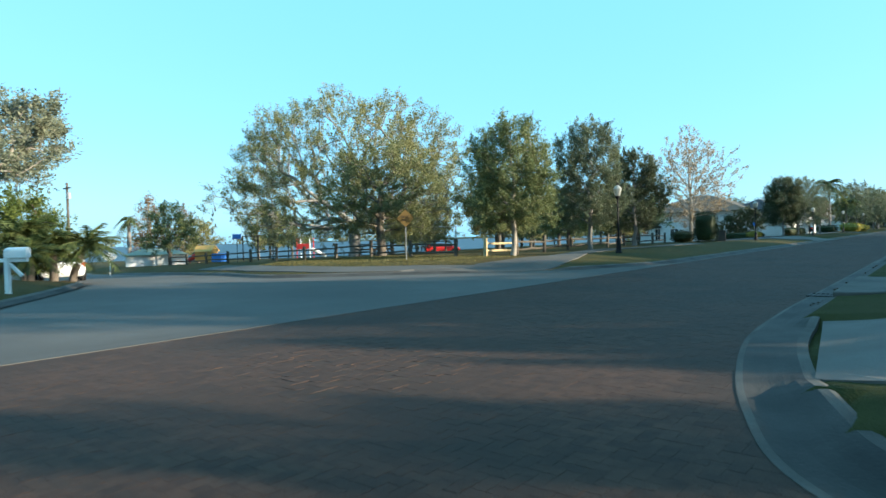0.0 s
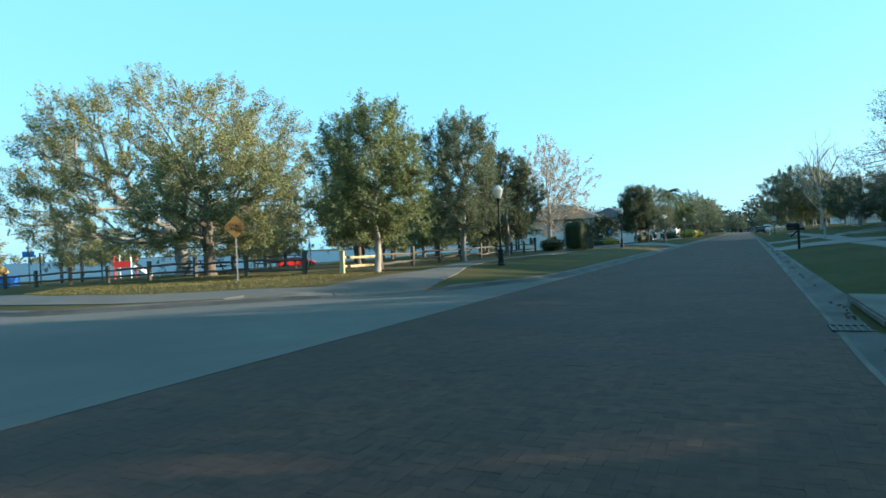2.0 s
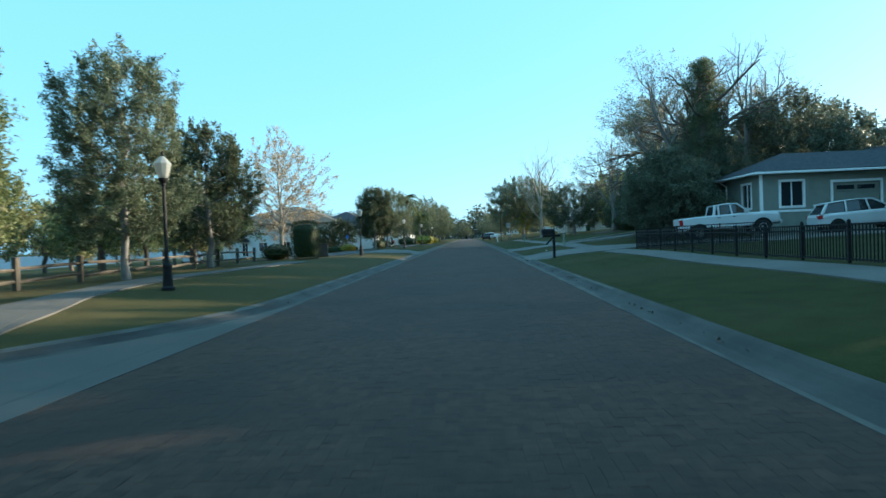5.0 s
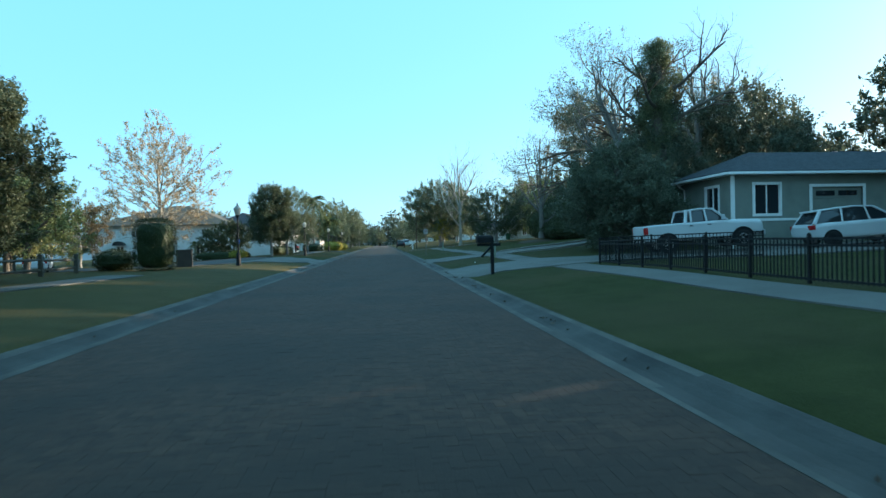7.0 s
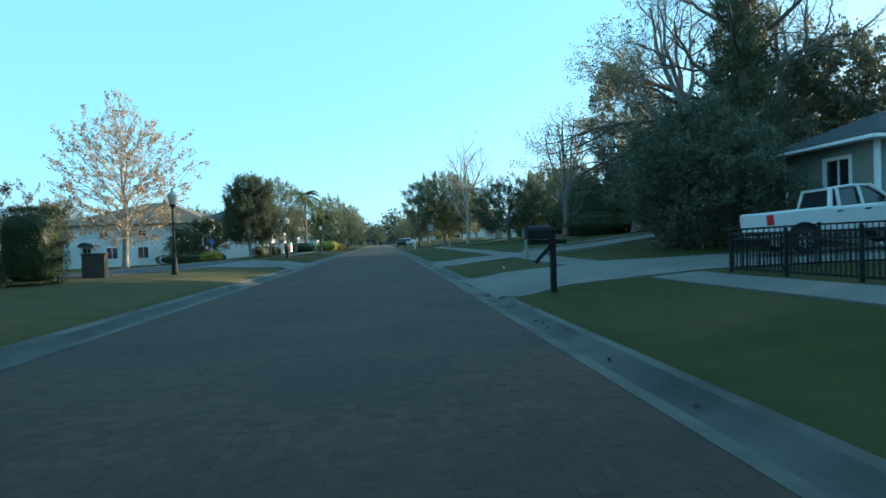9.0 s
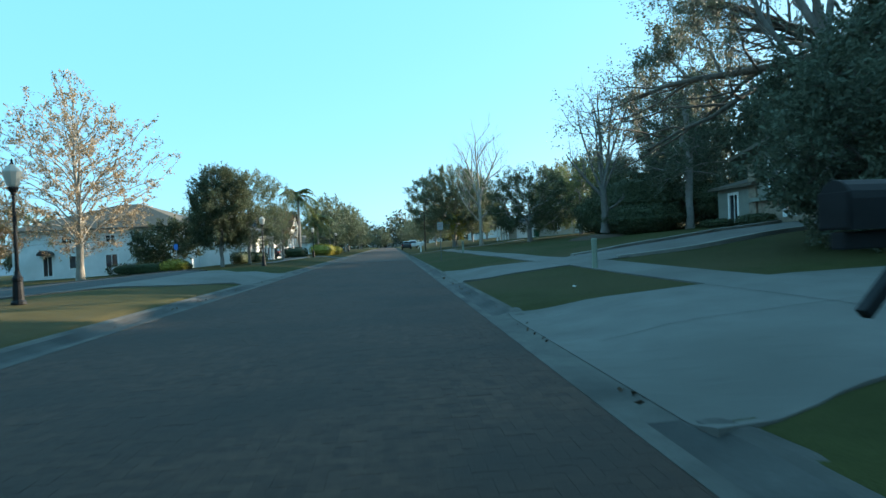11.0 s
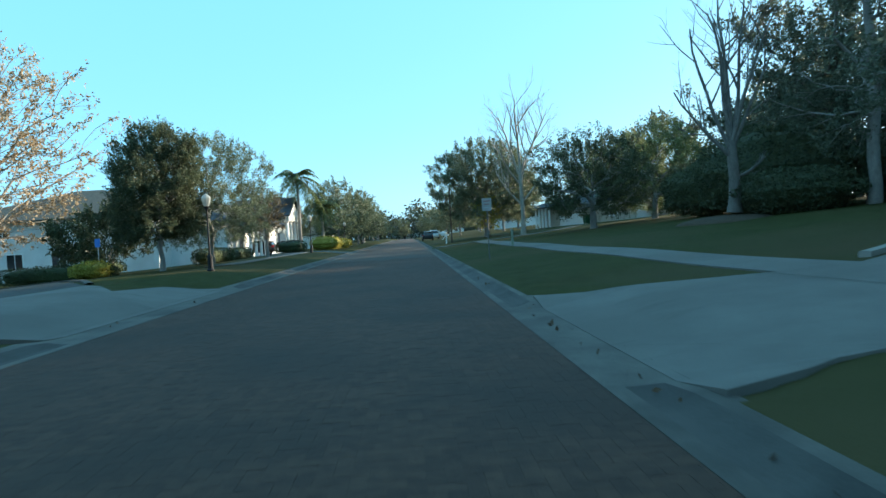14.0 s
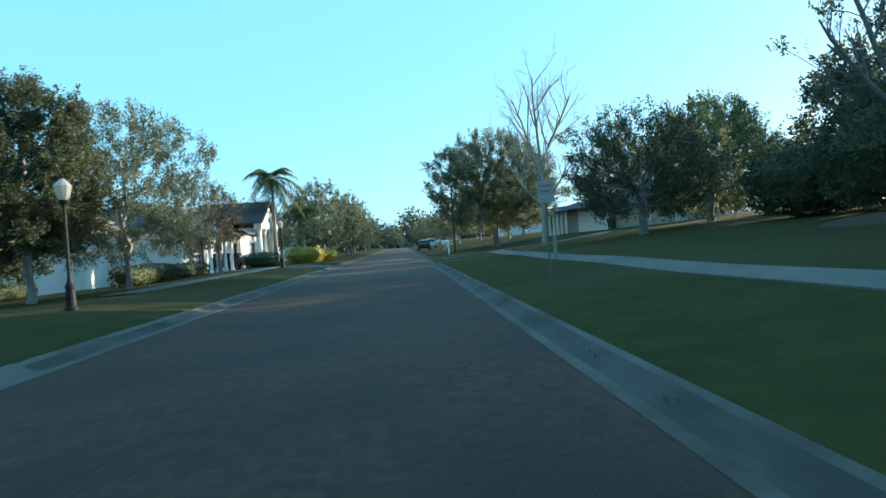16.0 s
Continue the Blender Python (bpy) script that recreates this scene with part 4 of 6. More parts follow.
limbed_tree("bare tree with fine grey limbs above the garage house", (14.2, 60.5), (7.5, 0.26), [(5.5, -80, 45, 4.4, 0.12), (6.5, 60, 50, 4.6, 0.13), (7.2, 0, 65, 4.0, 0.12), (7.3, 120, 48, 4.4, 0.12), (7.4, -130, 52, 4.4, 0.12)], (4, 4, 3, 2), BARK_GREY, 183, 0.17, 0.06, 0.6)
tree("dense dark evergreen behind the garage house", (16.8, 59.5), 9.0, 10.0, 0.8, L_DARK, BARK, 97, 560, 60, 0.44, 0.19, low=0.2)
limbed_tree("big oak with crooked limbs and thin olive foliage", (10.8, 60.2), (6.5, 0.5), [(6.0, -60, 6, 7.8, 0.13), (6.3, -34, 9, 8.4, 0.2), (6.2, -88, 10, 5.6, 0.11), (6.4, -48, 20, 6.2, 0.12), (6.4, 10, 14, 8.0, 0.15), (6.4, 60, 20, 6.0, 0.15), (6.4, 160, 30, 4.5, 0.14), (6.4, -75, 26, 4.6, 0.1)], (6, 5, 4), BARK, 84, 0.15, 0.012, 0.55, L_GREYOAK, 24, 0.6, 0.1, moss=30, droop=0.15)
tree("tall dark magnolia behind the split-level house", (14.2, 79.6), 14.5, 8.6, 4.2, L_DARK, BARK_GREY, 85, 420, 34, 0.36, 0.17, low=2.2, leader=0.6, clump=0.55)
tree("dark evergreen tree behind the lawn", (16, 87), 12.2, 10, 2.5, L_DARK, BARK, 86, 400, 38, 0.4, 0.18, 12, low=1.0, clump=0.5)
limbed_tree("bare tree with slender upright grey limbs on a mulch mound", (9.06, 81.45), (3.2, 0.26), [(1.5, 95, 22, 1.7, 0.09), (2.4, -80, 50, 4.0, 0.085), (2.7, -66, 66, 6.0, 0.1), (2.9, -40, 76, 6.8, 0.11), (3.1, 15, 84, 7.2, 0.11), (3.1, 80, 80, 6.8, 0.1), (3.0, 140, 74, 6.2, 0.1), (2.8, 100, 66, 5.0, 0.09), (2.5, -100, 44, 3.2, 0.08), (2.9, -75, 84, 5.6, 0.09)], (4, 3, 2), BARK_WORN, 87, 0.07, 0.06, 0.48, raise_z=0.36)
mound = thing("mulch_mound", "low brown mulch mound round the bare tree", "mulch", (9.06, 81.45, gz(9.06, 81.45) - 0.27))
bm = bmesh.new()
ring_tube(bm, [[(q * math.cos(a) * (1 + 0.08 * math.sin(3 * a)), q * math.sin(a), z + 0.02 * math.sin(5 * a)) for a in np.linspace(0, 2 * math.pi, 29)[:-1]] for q, z in ((2.5, 0.0), (2.2, 0.2), (1.6, 0.36), (0.9, 0.45), (0.2, 0.48))])
part("mulch", bm, MULCH, mound, smooth=True)
bush("dark rounded evergreen shrub at the lawn's edge", (12.8, 91.5), (5.0, 5.0, 3.4), L_SHADE, 88, 9000, 0.17, 2.3, name="shrub", category="shrub")
bush("dark rounded evergreen shrub beside the bare tree", (13.0, 85.0), (7.0, 7.0, 4.3), L_SHADE, 89, 14000, 0.17, 2.3, name="shrub", category="shrub")
bush("dark evergreen shrub row behind the split-level house", (17.2, 80.8), (6.5, 3.0, 3.0), L_SHADE, 112, 8000, 0.16, 2.3, name="shrub", category="shrub")
bush("dark evergreen shrub row under the magnolia", (11.6, 80.8), (5.0, 4.0, 2.0), L_SHADE, 90, 7000, 0.15, 2.3, name="shrub", category="shrub")
tree("round dark oak in front of the white garage", (7.6, 98), 6.9, 8.0, 1.7, L_SHADE, BARK_GREY, 91, 420, 56, 0.33, 0.13, 13, low=1.2, hull=0.4)
tree("round oak with grey-green foliage", (14.5, 104), 7.8, 9.8, 2.0, L_LIVE, BARK_GREY, 92, 400, 54, 0.38, 0.15, 12, low=0.9, hull=0.4)
limbed_tree("tall bare pale-barked tree on the lawn", (4.4, 108.4), (5.4, 0.2), [(2.6, -75, 38, 4.0, 0.1), (3.0, 85, 40, 4.2, 0.1), (3.8, 10, 48, 4.4, 0.1), (4.4, -110, 54, 4.8, 0.1), (4.8, 60, 60, 5.2, 0.11), (5.1, -50, 68, 6.0, 0.12), (5.3, 120, 70, 5.6, 0.11), (5.4, 0, 84, 6.6, 0.13)], (6, 4, 3), BARK_PALE, 93, 0.08, 0.08, 0.55)
tree("broad grey-green oak with mossy layered foliage beyond the bare tree", (2.75, 120.9), 10.2, 11.6, 3, L_DEEP, BARK_GREY, 94, 640, 80, 0.4, 0.15, 15, low=2.0, hull=0.3, moss=50)
tree("small yellow-leaved tree by the hedge", (2.5, 118), 4.6, 2.6, 1.2, L_YEL, BARK_GREY, 95, 60, 36, 0.3, 0.16)
back = tree("tall dark evergreen, in most places unseen and added to block sun", (36, 58), 12.0, 10, 2.5, L_DARK, BARK, 96, 170, 40, 0.7, 0.42, low=0.8, group="backyard trees")
# Most copies stand out of view, added to block the low sun.
for n, (x, y, s) in enumerate([(28, 48, 0.72), (28, 40, 0.7), (30, 30.8, 1.0), (30, 72, 0.6), (40, 54, 1.0), (24, 82, 0.9), (27, 56.5, 0.85), (17, 13.2, 0.44), (17, 18.3, 0.43), (17, 23, 0.55), (17, 28, 0.55), (17, 30.8, 0.58), (17, 33.5, 0.55), (17, 36.4, 0.6), (18, 39, 0.5), (17.5, 42, 0.62), (24, 78.5, 0.8), (29, 88, 1.0), (31, 10, 0.9), (23, 92, 0.9), (26, 104, 0.9), (22, 118, 0.85), (36, 76, 0.6), (38, 92, 1.1), (33, 0, 1.0)]):
    c = copy_thing(back, pose(x, y, gz(x, y) - 0.05, 0, 0, 83 * n))
    c.scale = (s, s, s)


# Three oaks out of view, added to keep sun and sky off the corner.
tree("unseen broad oak added to shade the road corner", (3.5, -6.5), 12.5, 19, 4.5, L_LIVE, BARK_GREY, 98, 520, 56, 0.5, 0.28, low=5.0, hull=0.3)
tree("unseen broad oak added to shade the corner drive", (9.5, 2.5), 11.5, 12, 2.0, L_LIVE, BARK_GREY, 99, 400, 56, 0.5, 0.28, low=1.0, hull=0.3)
tree("unseen broad oak added to shade the street from the corner lawn", (7.2, 20.8), 11.0, 8.6, 2.0, L_LIVE, BARK_GREY, 100, 300, 40, 0.5, 0.28, low=1.0, hull=0.3)


# ---------- paths and drives ----------
strip("pavement_east", dense([(0.3, 11), (0.3, 43.8)]), 1.15, CONC, "narrow pale concrete footpath between lawns", "footpath")
strip("pavement_east", dense([(0.3, 50.0), (0.3, 58.6)]), 1.15, CONC, "narrow pale concrete footpath between lawns", "footpath")
strip("pavement_east", dense([(0.3, 62.2), (0.3, 106)]), 1.02, CONC, "narrow pale concrete footpath between lawns", "footpath")
strip("pavement_park", spline([(-31, 17.4), (-24, 15.6), (-20.6, 15.9), (-17.2, 18.2), (-14.6, 20.4), (-14.3, 23), (-15.6, 28), (-16.2, 33), (-15.6, 39), (-15.4, 44)], 8), 1.3, CONC_STREET, "curved pale concrete footpath along the park", "footpath")
strip("pavement_west", dense([(-14.9, 84.5), (-14.9, 107)]), 1.3, CONC, "pale concrete footpath by the offices", "footpath")
sheet("crossing_ramp", [(-15.3, 18.95), (-14.9, 19.2), (-13.95, 19.95), (-13.5, 20.5), (-13.5, 21.6), (-14.0, 23.4), (-15.1, 23.2), (-15.6, 21.6), (-16.2, 19.8)], CONC_STREET, lawn_z, 0.5, 0.034, "pale concrete footpath ramp", "footpath")
sheet("corner_ramp", [(-2.95, 6.7), (-1.5, 6.2), (4, 4.5), (4, 9.4), (-1, 10.0), (-3.35, 10.1)], CONC, lawn_z, 0.5, 0.034, "pale concrete drive entry at the corner", "driveway")
sheet("driveway_1", [(XR + 0.38, 43.5), (-2.6, 43.9), (-0.5, 44.2), (3, 44.0), (7, 42.6), (12, 40.5), (17, 38.0), (17, 47.6), (10.5, 49.4), (4, 50.2), (-0.2, 50.1), (-2.4, 50.3), (XR + 0.38, 50.3)], CONC, lawn_z, 0.45, 0.036, "wide pale concrete driveway", "driveway")
sheet("driveway_2", [(-3.55, 58.2), (-2.5, 58.6), (0.8, 58.3), (4, 59.2), (8, 61.0), (15, 62.6), (15, 70.0), (7.5, 66.6), (3, 63.8), (0.6, 62.6), (-2.3, 64.2), (-3.55, 64.7)], CONC, lawn_z, 0.8, 0.036, "pale concrete driveway rising to the house", "driveway")
sheet("driveway_3", [(-11.08, 64.2), (-11.9, 62.2), (-12.9, 60.2), (-15.2, 57.6), (-15.2, 73.0), (-13.0, 69.9), (-12.4, 71.6), (-11.08, 73.1)], CONC, lawn_z, 0.8, 0.036, "pale concrete drive apron", "driveway")
sheet("parking_lane", [(-15.2, 57.6), (-16.2, 54.6), (-18.5, 53.0), (-25, 56), (-25, 80), (-21.0, 82.0), (-15.2, 73.0)], ASPHALT, lawn_z, 1.2, 0.03, "dark asphalt parking lane", "car park")
sheet("car_park", [(-25, 56), (-44, 62), (-46, 88), (-34, 88), (-25, 78)], ASPHALT, lawn_z, 2.0, 0.028, "dark asphalt car park", "car park")
sheet("driveway_4", [(-10.95, 107.6), (-16.5, 107.4), (-20, 107.2), (-20, 109.6), (-16.5, 110), (-10.95, 112.2)], CONC, lawn_z, 1.0, 0.036, "pale concrete drive of the portico house", "driveway")
strip("walk_east", dense([(-3.3, 107.5), (0.2, 106.2), (6, 107.8), (10, 112)]), 1.3, CONC, "pale concrete front walk across the lawn", "footpath", 0.034)
strip("parking_kerb", spline([(-15.6, 74.0), (-18, 78), (-21.3, 82.4), (-26.3, 80.5), (-30, 86)], 6), 0.22, CONC_KERB, "low concrete kerb of the parking lane", "kerb", 0.07)


def joint(line, height, lift=0.052, width=0.013):
    """A dark filled joint between slabs, laid just over them."""
    p = dense(line, 0.4)
    d = np.gradient(p, axis=0)
    n = np.stack([-d[:, 1], d[:, 0]], -1) / (np.linalg.norm(d, axis=1)[:, None] + 1e-9) * width / 2
    a, b = p + n, p - n
    v = np.stack([np.c_[a, height(a[:, 0], a[:, 1]) + lift], np.c_[b, height(b[:, 0], b[:, 1]) + lift]], 1).reshape(-1, 3)
    i = np.arange(len(p) - 1) * 2
    tagged(new("expansion_joint", np_mesh("expansion_joint", v, np.stack([i, i + 2, i + 3, i + 1], -1), JOINT)), "dark joint between concrete slabs", "joint", kind="structure")


for line in ([(-0.4, 44.3), (-0.4, 50.0)], [(1.1, 44.2), (1.1, 50.1)], [(-3.2, 47.1), (9, 46.3)], [(-0.4, 58.5), (-0.4, 62.9)], [(1.1, 58.5), (1.1, 62.6)], [(4.5, 59.6), (4.0, 64.2)], [(-11.3, 64.0), (-11.3, 72.6)]):
    joint(line, lawn_z, 0.047)
joint([(XR + 0.66, 58.5), (XR + 0.66, 64.4)], lawn_z, 0.044, 0.016)
joint([(XL - 0.42, 3.0), (XL - 0.42, 22.8)], flat, 0.012, 0.007)


def low_wall(line):
    """Raised concrete edging of the sloping drive, with a rounded end."""
    p = dense(line, 0.6)
    th = thing("edging", "low whitish concrete edging wall along the driveway", "edging", (0, 0, 0))
    d = np.gradient(p, axis=0)
    n = np.stack([-d[:, 1], d[:, 0]], -1) / np.linalg.norm(d, axis=1)[:, None]
    g = ground_z(p[:, 0], p[:, 1])
    up = 0.1 + 0.06 * smooth01(np.linspace(0, 1, len(p)) * 3)
    rows = [np.c_[p + n * o, g + np.where(z, up * z, -0.1)] for o, z in ((-0.09, 0), (-0.09, 0.92), (-0.06, 1.0), (0.06, 1.0), (0.09, 0.92), (0.09, 0))]
    bm = bmesh.new()
    ring_tube(bm, np.stack(rows, 1).tolist())
    part("edge_wall", bm, CONC_PALE, th)
    return th


low_wall([(1.3, 63.3), (3, 64.2), (7.5, 67.0), (14.6, 70.6)])
low_wall([(1.3, 58.6), (4, 58.9), (8, 60.6), (14.8, 62.4)])


# ---------- street furniture ----------
def street_lamp():
    th = thing("street_lamp", "black post street lamp with a frosted acorn globe", "street lamp", group="street lamps")
    bm = bmesh.new()
    lathe(bm, [(0.15, 0), (0.15, 0.05), (0.115, 0.1), (0.095, 0.5), (0.105, 0.52), (0.105, 0.58), (0.06, 0.66), (0.045, 0.75)], 12)
    part("base", bm, BLACK, th)
    bm = bmesh.new()
    lathe(bm, [(0.042, 0.7), (0.034, 2.4), (0.05, 2.42), (0.05, 2.46), (0.036, 2.48)], 12)
    part("pole", bm, BLACK, th)
    bm = bmesh.new()
    lathe(bm, [(0.05, 2.46), (0.09, 2.5), (0.11, 2.55), (0.1, 2.58)], 12)
    part("collar", bm, BLACK, th)
    bm = bmesh.new()
    lathe(bm, [(0.085, 2.57), (0.12, 2.62), (0.15, 2.72), (0.178, 2.84), (0.192, 2.9), (0.185, 2.925), (0.13, 2.99), (0.07, 3.05), (0.05, 3.08)], 10)
    part("globe", bm, LAMP_GLASS, th, "frosted glass acorn globe")
    bm = bmesh.new()
    lathe(bm, [(0.06, 3.07), (0.035, 3.1), (0.02, 3.13), (0.03, 3.15), (0.01, 3.2)], 8)
    part("finial", bm, BLACK, th)
    return th


LAMPS = [(-13.65, 27.4), (-13.85, 54.2), (-13.6, 79.4), (-13.7, 105.5), (-13.6, 131.5), (-13.6, 158)]
first_lamp = street_lamp()
first_lamp.matrix_world = pose(*LAMPS[0], gz(*LAMPS[0]))
for p in LAMPS[1:]:
    copy_thing(first_lamp, pose(*p, gz(*p)))


def rail_fence(posts, label, fresh=-1):
    """Split rail fence: a post at each place and three rough rails between them."""
    th = thing("rail_fence", label, "fence", (0, 0, 0))
    rng = random.Random(5)
    for n, (x, y) in enumerate(posts):
        g = gz(x, y)
        bm = bmesh.new()
        add_box(bm, (-0.075, -0.065, -0.1), (0.075, 0.065, 0.82 + rng.uniform(-0.04, 0.05)), pose(x, y, g, rng.uniform(-2, 2), rng.uniform(-2, 2), rng.uniform(-15, 15)), 0.02)
        part("post", bm, WOOD_NEW if n == fresh else WOOD, th, "fresh yellow timber post" if n == fresh else "")
    for n, ((ax, ay), (bx, by)) in enumerate(zip(posts, posts[1:])):
        for h in (0.24, 0.58):
            a = np.array([ax, ay, gz(ax, ay) + h + rng.uniform(-0.04, 0.04)])
            b = np.array([bx, by, gz(bx, by) + h + rng.uniform(-0.04, 0.04)])
            pts = [a + (b - a) * t + np.array([0, 0, rng.uniform(-0.015, 0.015)]) for t in np.linspace(-0.01, 1.01, 5)]
            v, f = tube_np(pts, [0.04, 0.052, 0.055, 0.05, 0.04], 6)
            part("rail", np_mesh("rail", v, f, WOOD_NEW if n == fresh else WOOD), None, th)
    return th


rail_fence([(-18.15 - 0.08 * k, 23.3 + 2.75 * k) for k in range(10)], "weathered split-rail fence with one fresh yellow corner post", 0)
rail_fence([(-19.6 - 2.9 * k, 23.0 + 0.12 * k) for k in range(11)], "weathered grey split-rail fence along the playground")


def picket_fence():
    """Black metal fence along the footpath, one panel between two posts at a time."""
    th = thing("metal_fence", "black metal picket fence on a low slope beside the footpath", "fence", (0, 0, 0))
    xs = 1.25
    ys = [43.2 - 1.83 * k for k in range(12)]
    panels = [((xs, a), (xs, b)) for a, b in zip(ys, ys[1:])]
    for y in ys:
        g = gz(xs, y)
        bm = bmesh.new()
        add_box(bm, (xs - 0.03, y - 0.03, g - 0.1), (xs + 0.03, y + 0.03, g + 0.88), None, 0.006)
        lathe(bm, [(0.04, 0), (0.04, 0.02), (0.012, 0.05)], 8, (xs, y, g + 0.88))
        part("post", bm, BLACK, th)
    for (x, a), (_, b) in panels:
        ga, gb = gz(x, a), gz(x, b)
        bm = bmesh.new()
        for h in (0.09, 0.7, 0.82):
            v = add_box(bm, (x - 0.015, b + 0.03, -0.02), (x + 0.015, a - 0.03, 0.02))
            for q in v:
                q.co.z += h + ga + (gb - ga) * (a - q.co.y) / (a - b)
        part("rail", bm, BLACK, th)
        n = 16
        for k in range(1, n):
            bm = bmesh.new()
            y = a + (b - a) * k / n
            g = ga + (gb - ga) * k / n
            add_box(bm, (x - 0.01, y - 0.01, g + 0.05), (x + 0.01, y + 0.01, g + 0.83))
            part("picket", bm, BLACK, th)
    # the fence turns the corner and climbs beside the drive
    side_posts = [(1.25, 43.2), (3.05, 42.9), (4.85, 42.45), (6.6, 41.9)]
    for (ax, ay), (bx, by) in zip(side_posts, side_posts[1:]):
        ga, gb = gz(ax, ay), gz(bx, by)
        length, turn_z = math.hypot(bx - ax, by - ay), math.atan2(by - ay, bx - ax)
        place = Matrix.Translation((ax, ay, 0)) @ Matrix.Rotation(turn_z, 4, "Z")
        bm = bmesh.new()
        add_box(bm, (length - 0.03, -0.03, gb - 0.1), (length + 0.03, 0.03, gb + 0.95), place, 0.006)
        part("post", bm, BLACK, th)
        bm = bmesh.new()
        for h in (0.09, 0.76, 0.9):
            for q in add_box(bm, (0.03, -0.015, -0.02), (length - 0.03, 0.015, 0.02)):
                q.co.z += h + ga + (gb - ga) * q.co.x / length
        bm.transform(place)
        part("rail", bm, BLACK, th)
        for k in range(1, 16):
            g = ga + (gb - ga) * k / 16
            bm = bmesh.new()
            add_box(bm, (length * k / 16 - 0.01, -0.01, g + 0.05), (length * k / 16 + 0.01, 0.01, g + 0.91), place)
            part("picket", bm, BLACK, th)
    return th


picket_fence()


def round_top_box(bm, length, w, h, at=(0, 0, 0), steps=8):
    """A mailbox body: straight sides under a half-round top, along x."""
    prof = [(-w / 2, 0), (w / 2, 0), (w / 2, h - w / 2)] + [(w / 2 * math.cos(math.pi * k / steps), h - w / 2 + w / 2 * math.sin(math.pi * k / steps)) for k in range(1, steps)] + [(-w / 2, h - w / 2)]
    ring_tube(bm, [[(at[0] + x, at[1] + y, at[2] + z) for y, z in prof] for x in (-length / 2, length / 2)])


def mailbox(loc, rz, label, material, height=1.28, brace=True):
    th = thing("mailbox", label, "mailbox", (loc[0], loc[1], gz(*loc) - 0.05), rz)
    part("post", box_bm((-0.055, -0.055, 0), (0.055, 0.055, height - 0.05), 0.01), material, th)
    part("arm", box_bm((-0.55, -0.05, height - 0.32), (0.3, 0.05, height - 0.22), 0.01), material, th)
    bm = bmesh.new()
    add_box(bm, (-0.035, -0.035, -0.27), (0.035, 0.035, 0.27), pose(-0.2, 0, height - 0.5, 0, 45, 0), 0.006)
    part("brace", bm, material, th)
    bm = bmesh.new()
    round_top_box(bm, 0.52, 0.22, 0.28, (-0.3, 0, height - 0.21))
    body = part("box", bm, material, th)
    part("door", box_bm((-0.575, -0.1, height - 0.2), (-0.56, 0.1, height + 0.0), 0.004), material, body)
    bm = bmesh.new()
    lathe(bm, [(0.06, height - 0.06), (0.075, height - 0.03), (0.05, height + 0.01), (0.015, height + 0.05)], 8)
    part("cap", bm, material, th)
    return th


mailbox((-2.65, 43.2), 8, "black metal mailbox on a braced black post", BLACK, 1.36)
mailbox((-1.9, 117.5), 8, "white mailbox on a dark post at the roadside", WHITE, 1.2)
mailbox((-21.3, 5.95), 219, "white mailbox on a white wooden post", WHITE, 1.2)


def pole_sign(loc, facing, label, shape, z0, pole_mat=GREY_METAL):
    th = thing("road_sign", label, "road sign", (loc[0], loc[1], gz(*loc) - 0.05), facing)
    bm = bmesh.new()
    add_box(bm, (-0.022, 0.0, 0), (0.022, 0.025, z0 + 0.3))
    part("pole", bm, pole_mat, th)
    return th


dead = pole_sign((-20.2, 20.3), 52, "yellow diamond warning sign on a steel post", "diamond", 1.7)
bm = bmesh.new()
add_box(bm, (-0.27, -0.012, -0.27), (0.27, -0.006, 0.27), Matrix.Translation((0, 0, 1.85)) @ pose(0, 0, 0, 0, 45, 0), 0.002)
plate = part("plate", bm, YELLOW, dead, "yellow diamond plate")
text_part("lettering", "DEAD", 0.15, BLACK, plate, pose(0, -0.016, 1.91, 90, 0, 0))
text_part("lettering", "END", 0.15, BLACK, plate, pose(0, -0.016, 1.77, 90, 0, 0))
park_sign = pole_sign((-2.6, 77.8), -6, "white rectangular road sign with faded bars on a post", "plate", 1.95, mat("dull_steel", (0.1, 0.1, 0.1), (0.16, 0.16, 0.155), 5, 0.6, metal=0.3, bump=0.05))
bm = bmesh.new()
add_box(bm, (-0.185, -0.012, 1.92), (0.185, -0.006, 2.4), None, 0.003)
plate = part("plate", bm, SIGN_WHITE, park_sign)
for k, w in enumerate((0.25, 0.2, 0.25)):
    part("bar", box_bm((-w / 2, -0.015, 2.27 - 0.12 * k), (w / 2, -0.013, 2.31 - 0.12 * k)), FADED_RED if k < 2 else GREY_METAL, plate, "faded printed bar")
blue = pole_sign((-48.4, 30), 50, "small blue sign on a dark post at the playground", "plate", 2.1, BLACK)
part("plate", box_bm((-0.35, -0.015, 2.0), (0.35, -0.008, 2.4)), BLUE, blue)
board = pole_sign((-41, 16.7), 70, "small white oval sign board on a white post", "plate", 1.0, WHITE)
bm = bmesh.new()
lathe(bm, [(0.01, -0.02), (0.3, -0.02), (0.3, 0.02), (0.01, 0.02)], 20)
plate = part("plate", bm, WHITE, board)
plate.matrix_basis = pose(0, -0.02, 1.35, 90, 0, 0) @ Matrix.Diagonal((1.25, 0.8, 1, 1))
blue2 = pole_sign((-20.9, 85.5), -10, "blue parking sign on a thin post", "plate", 1.5)
part("plate", box_bm((-0.14, -0.015, 1.55), (0.14, -0.008, 1.95)), BLUE, blue2)


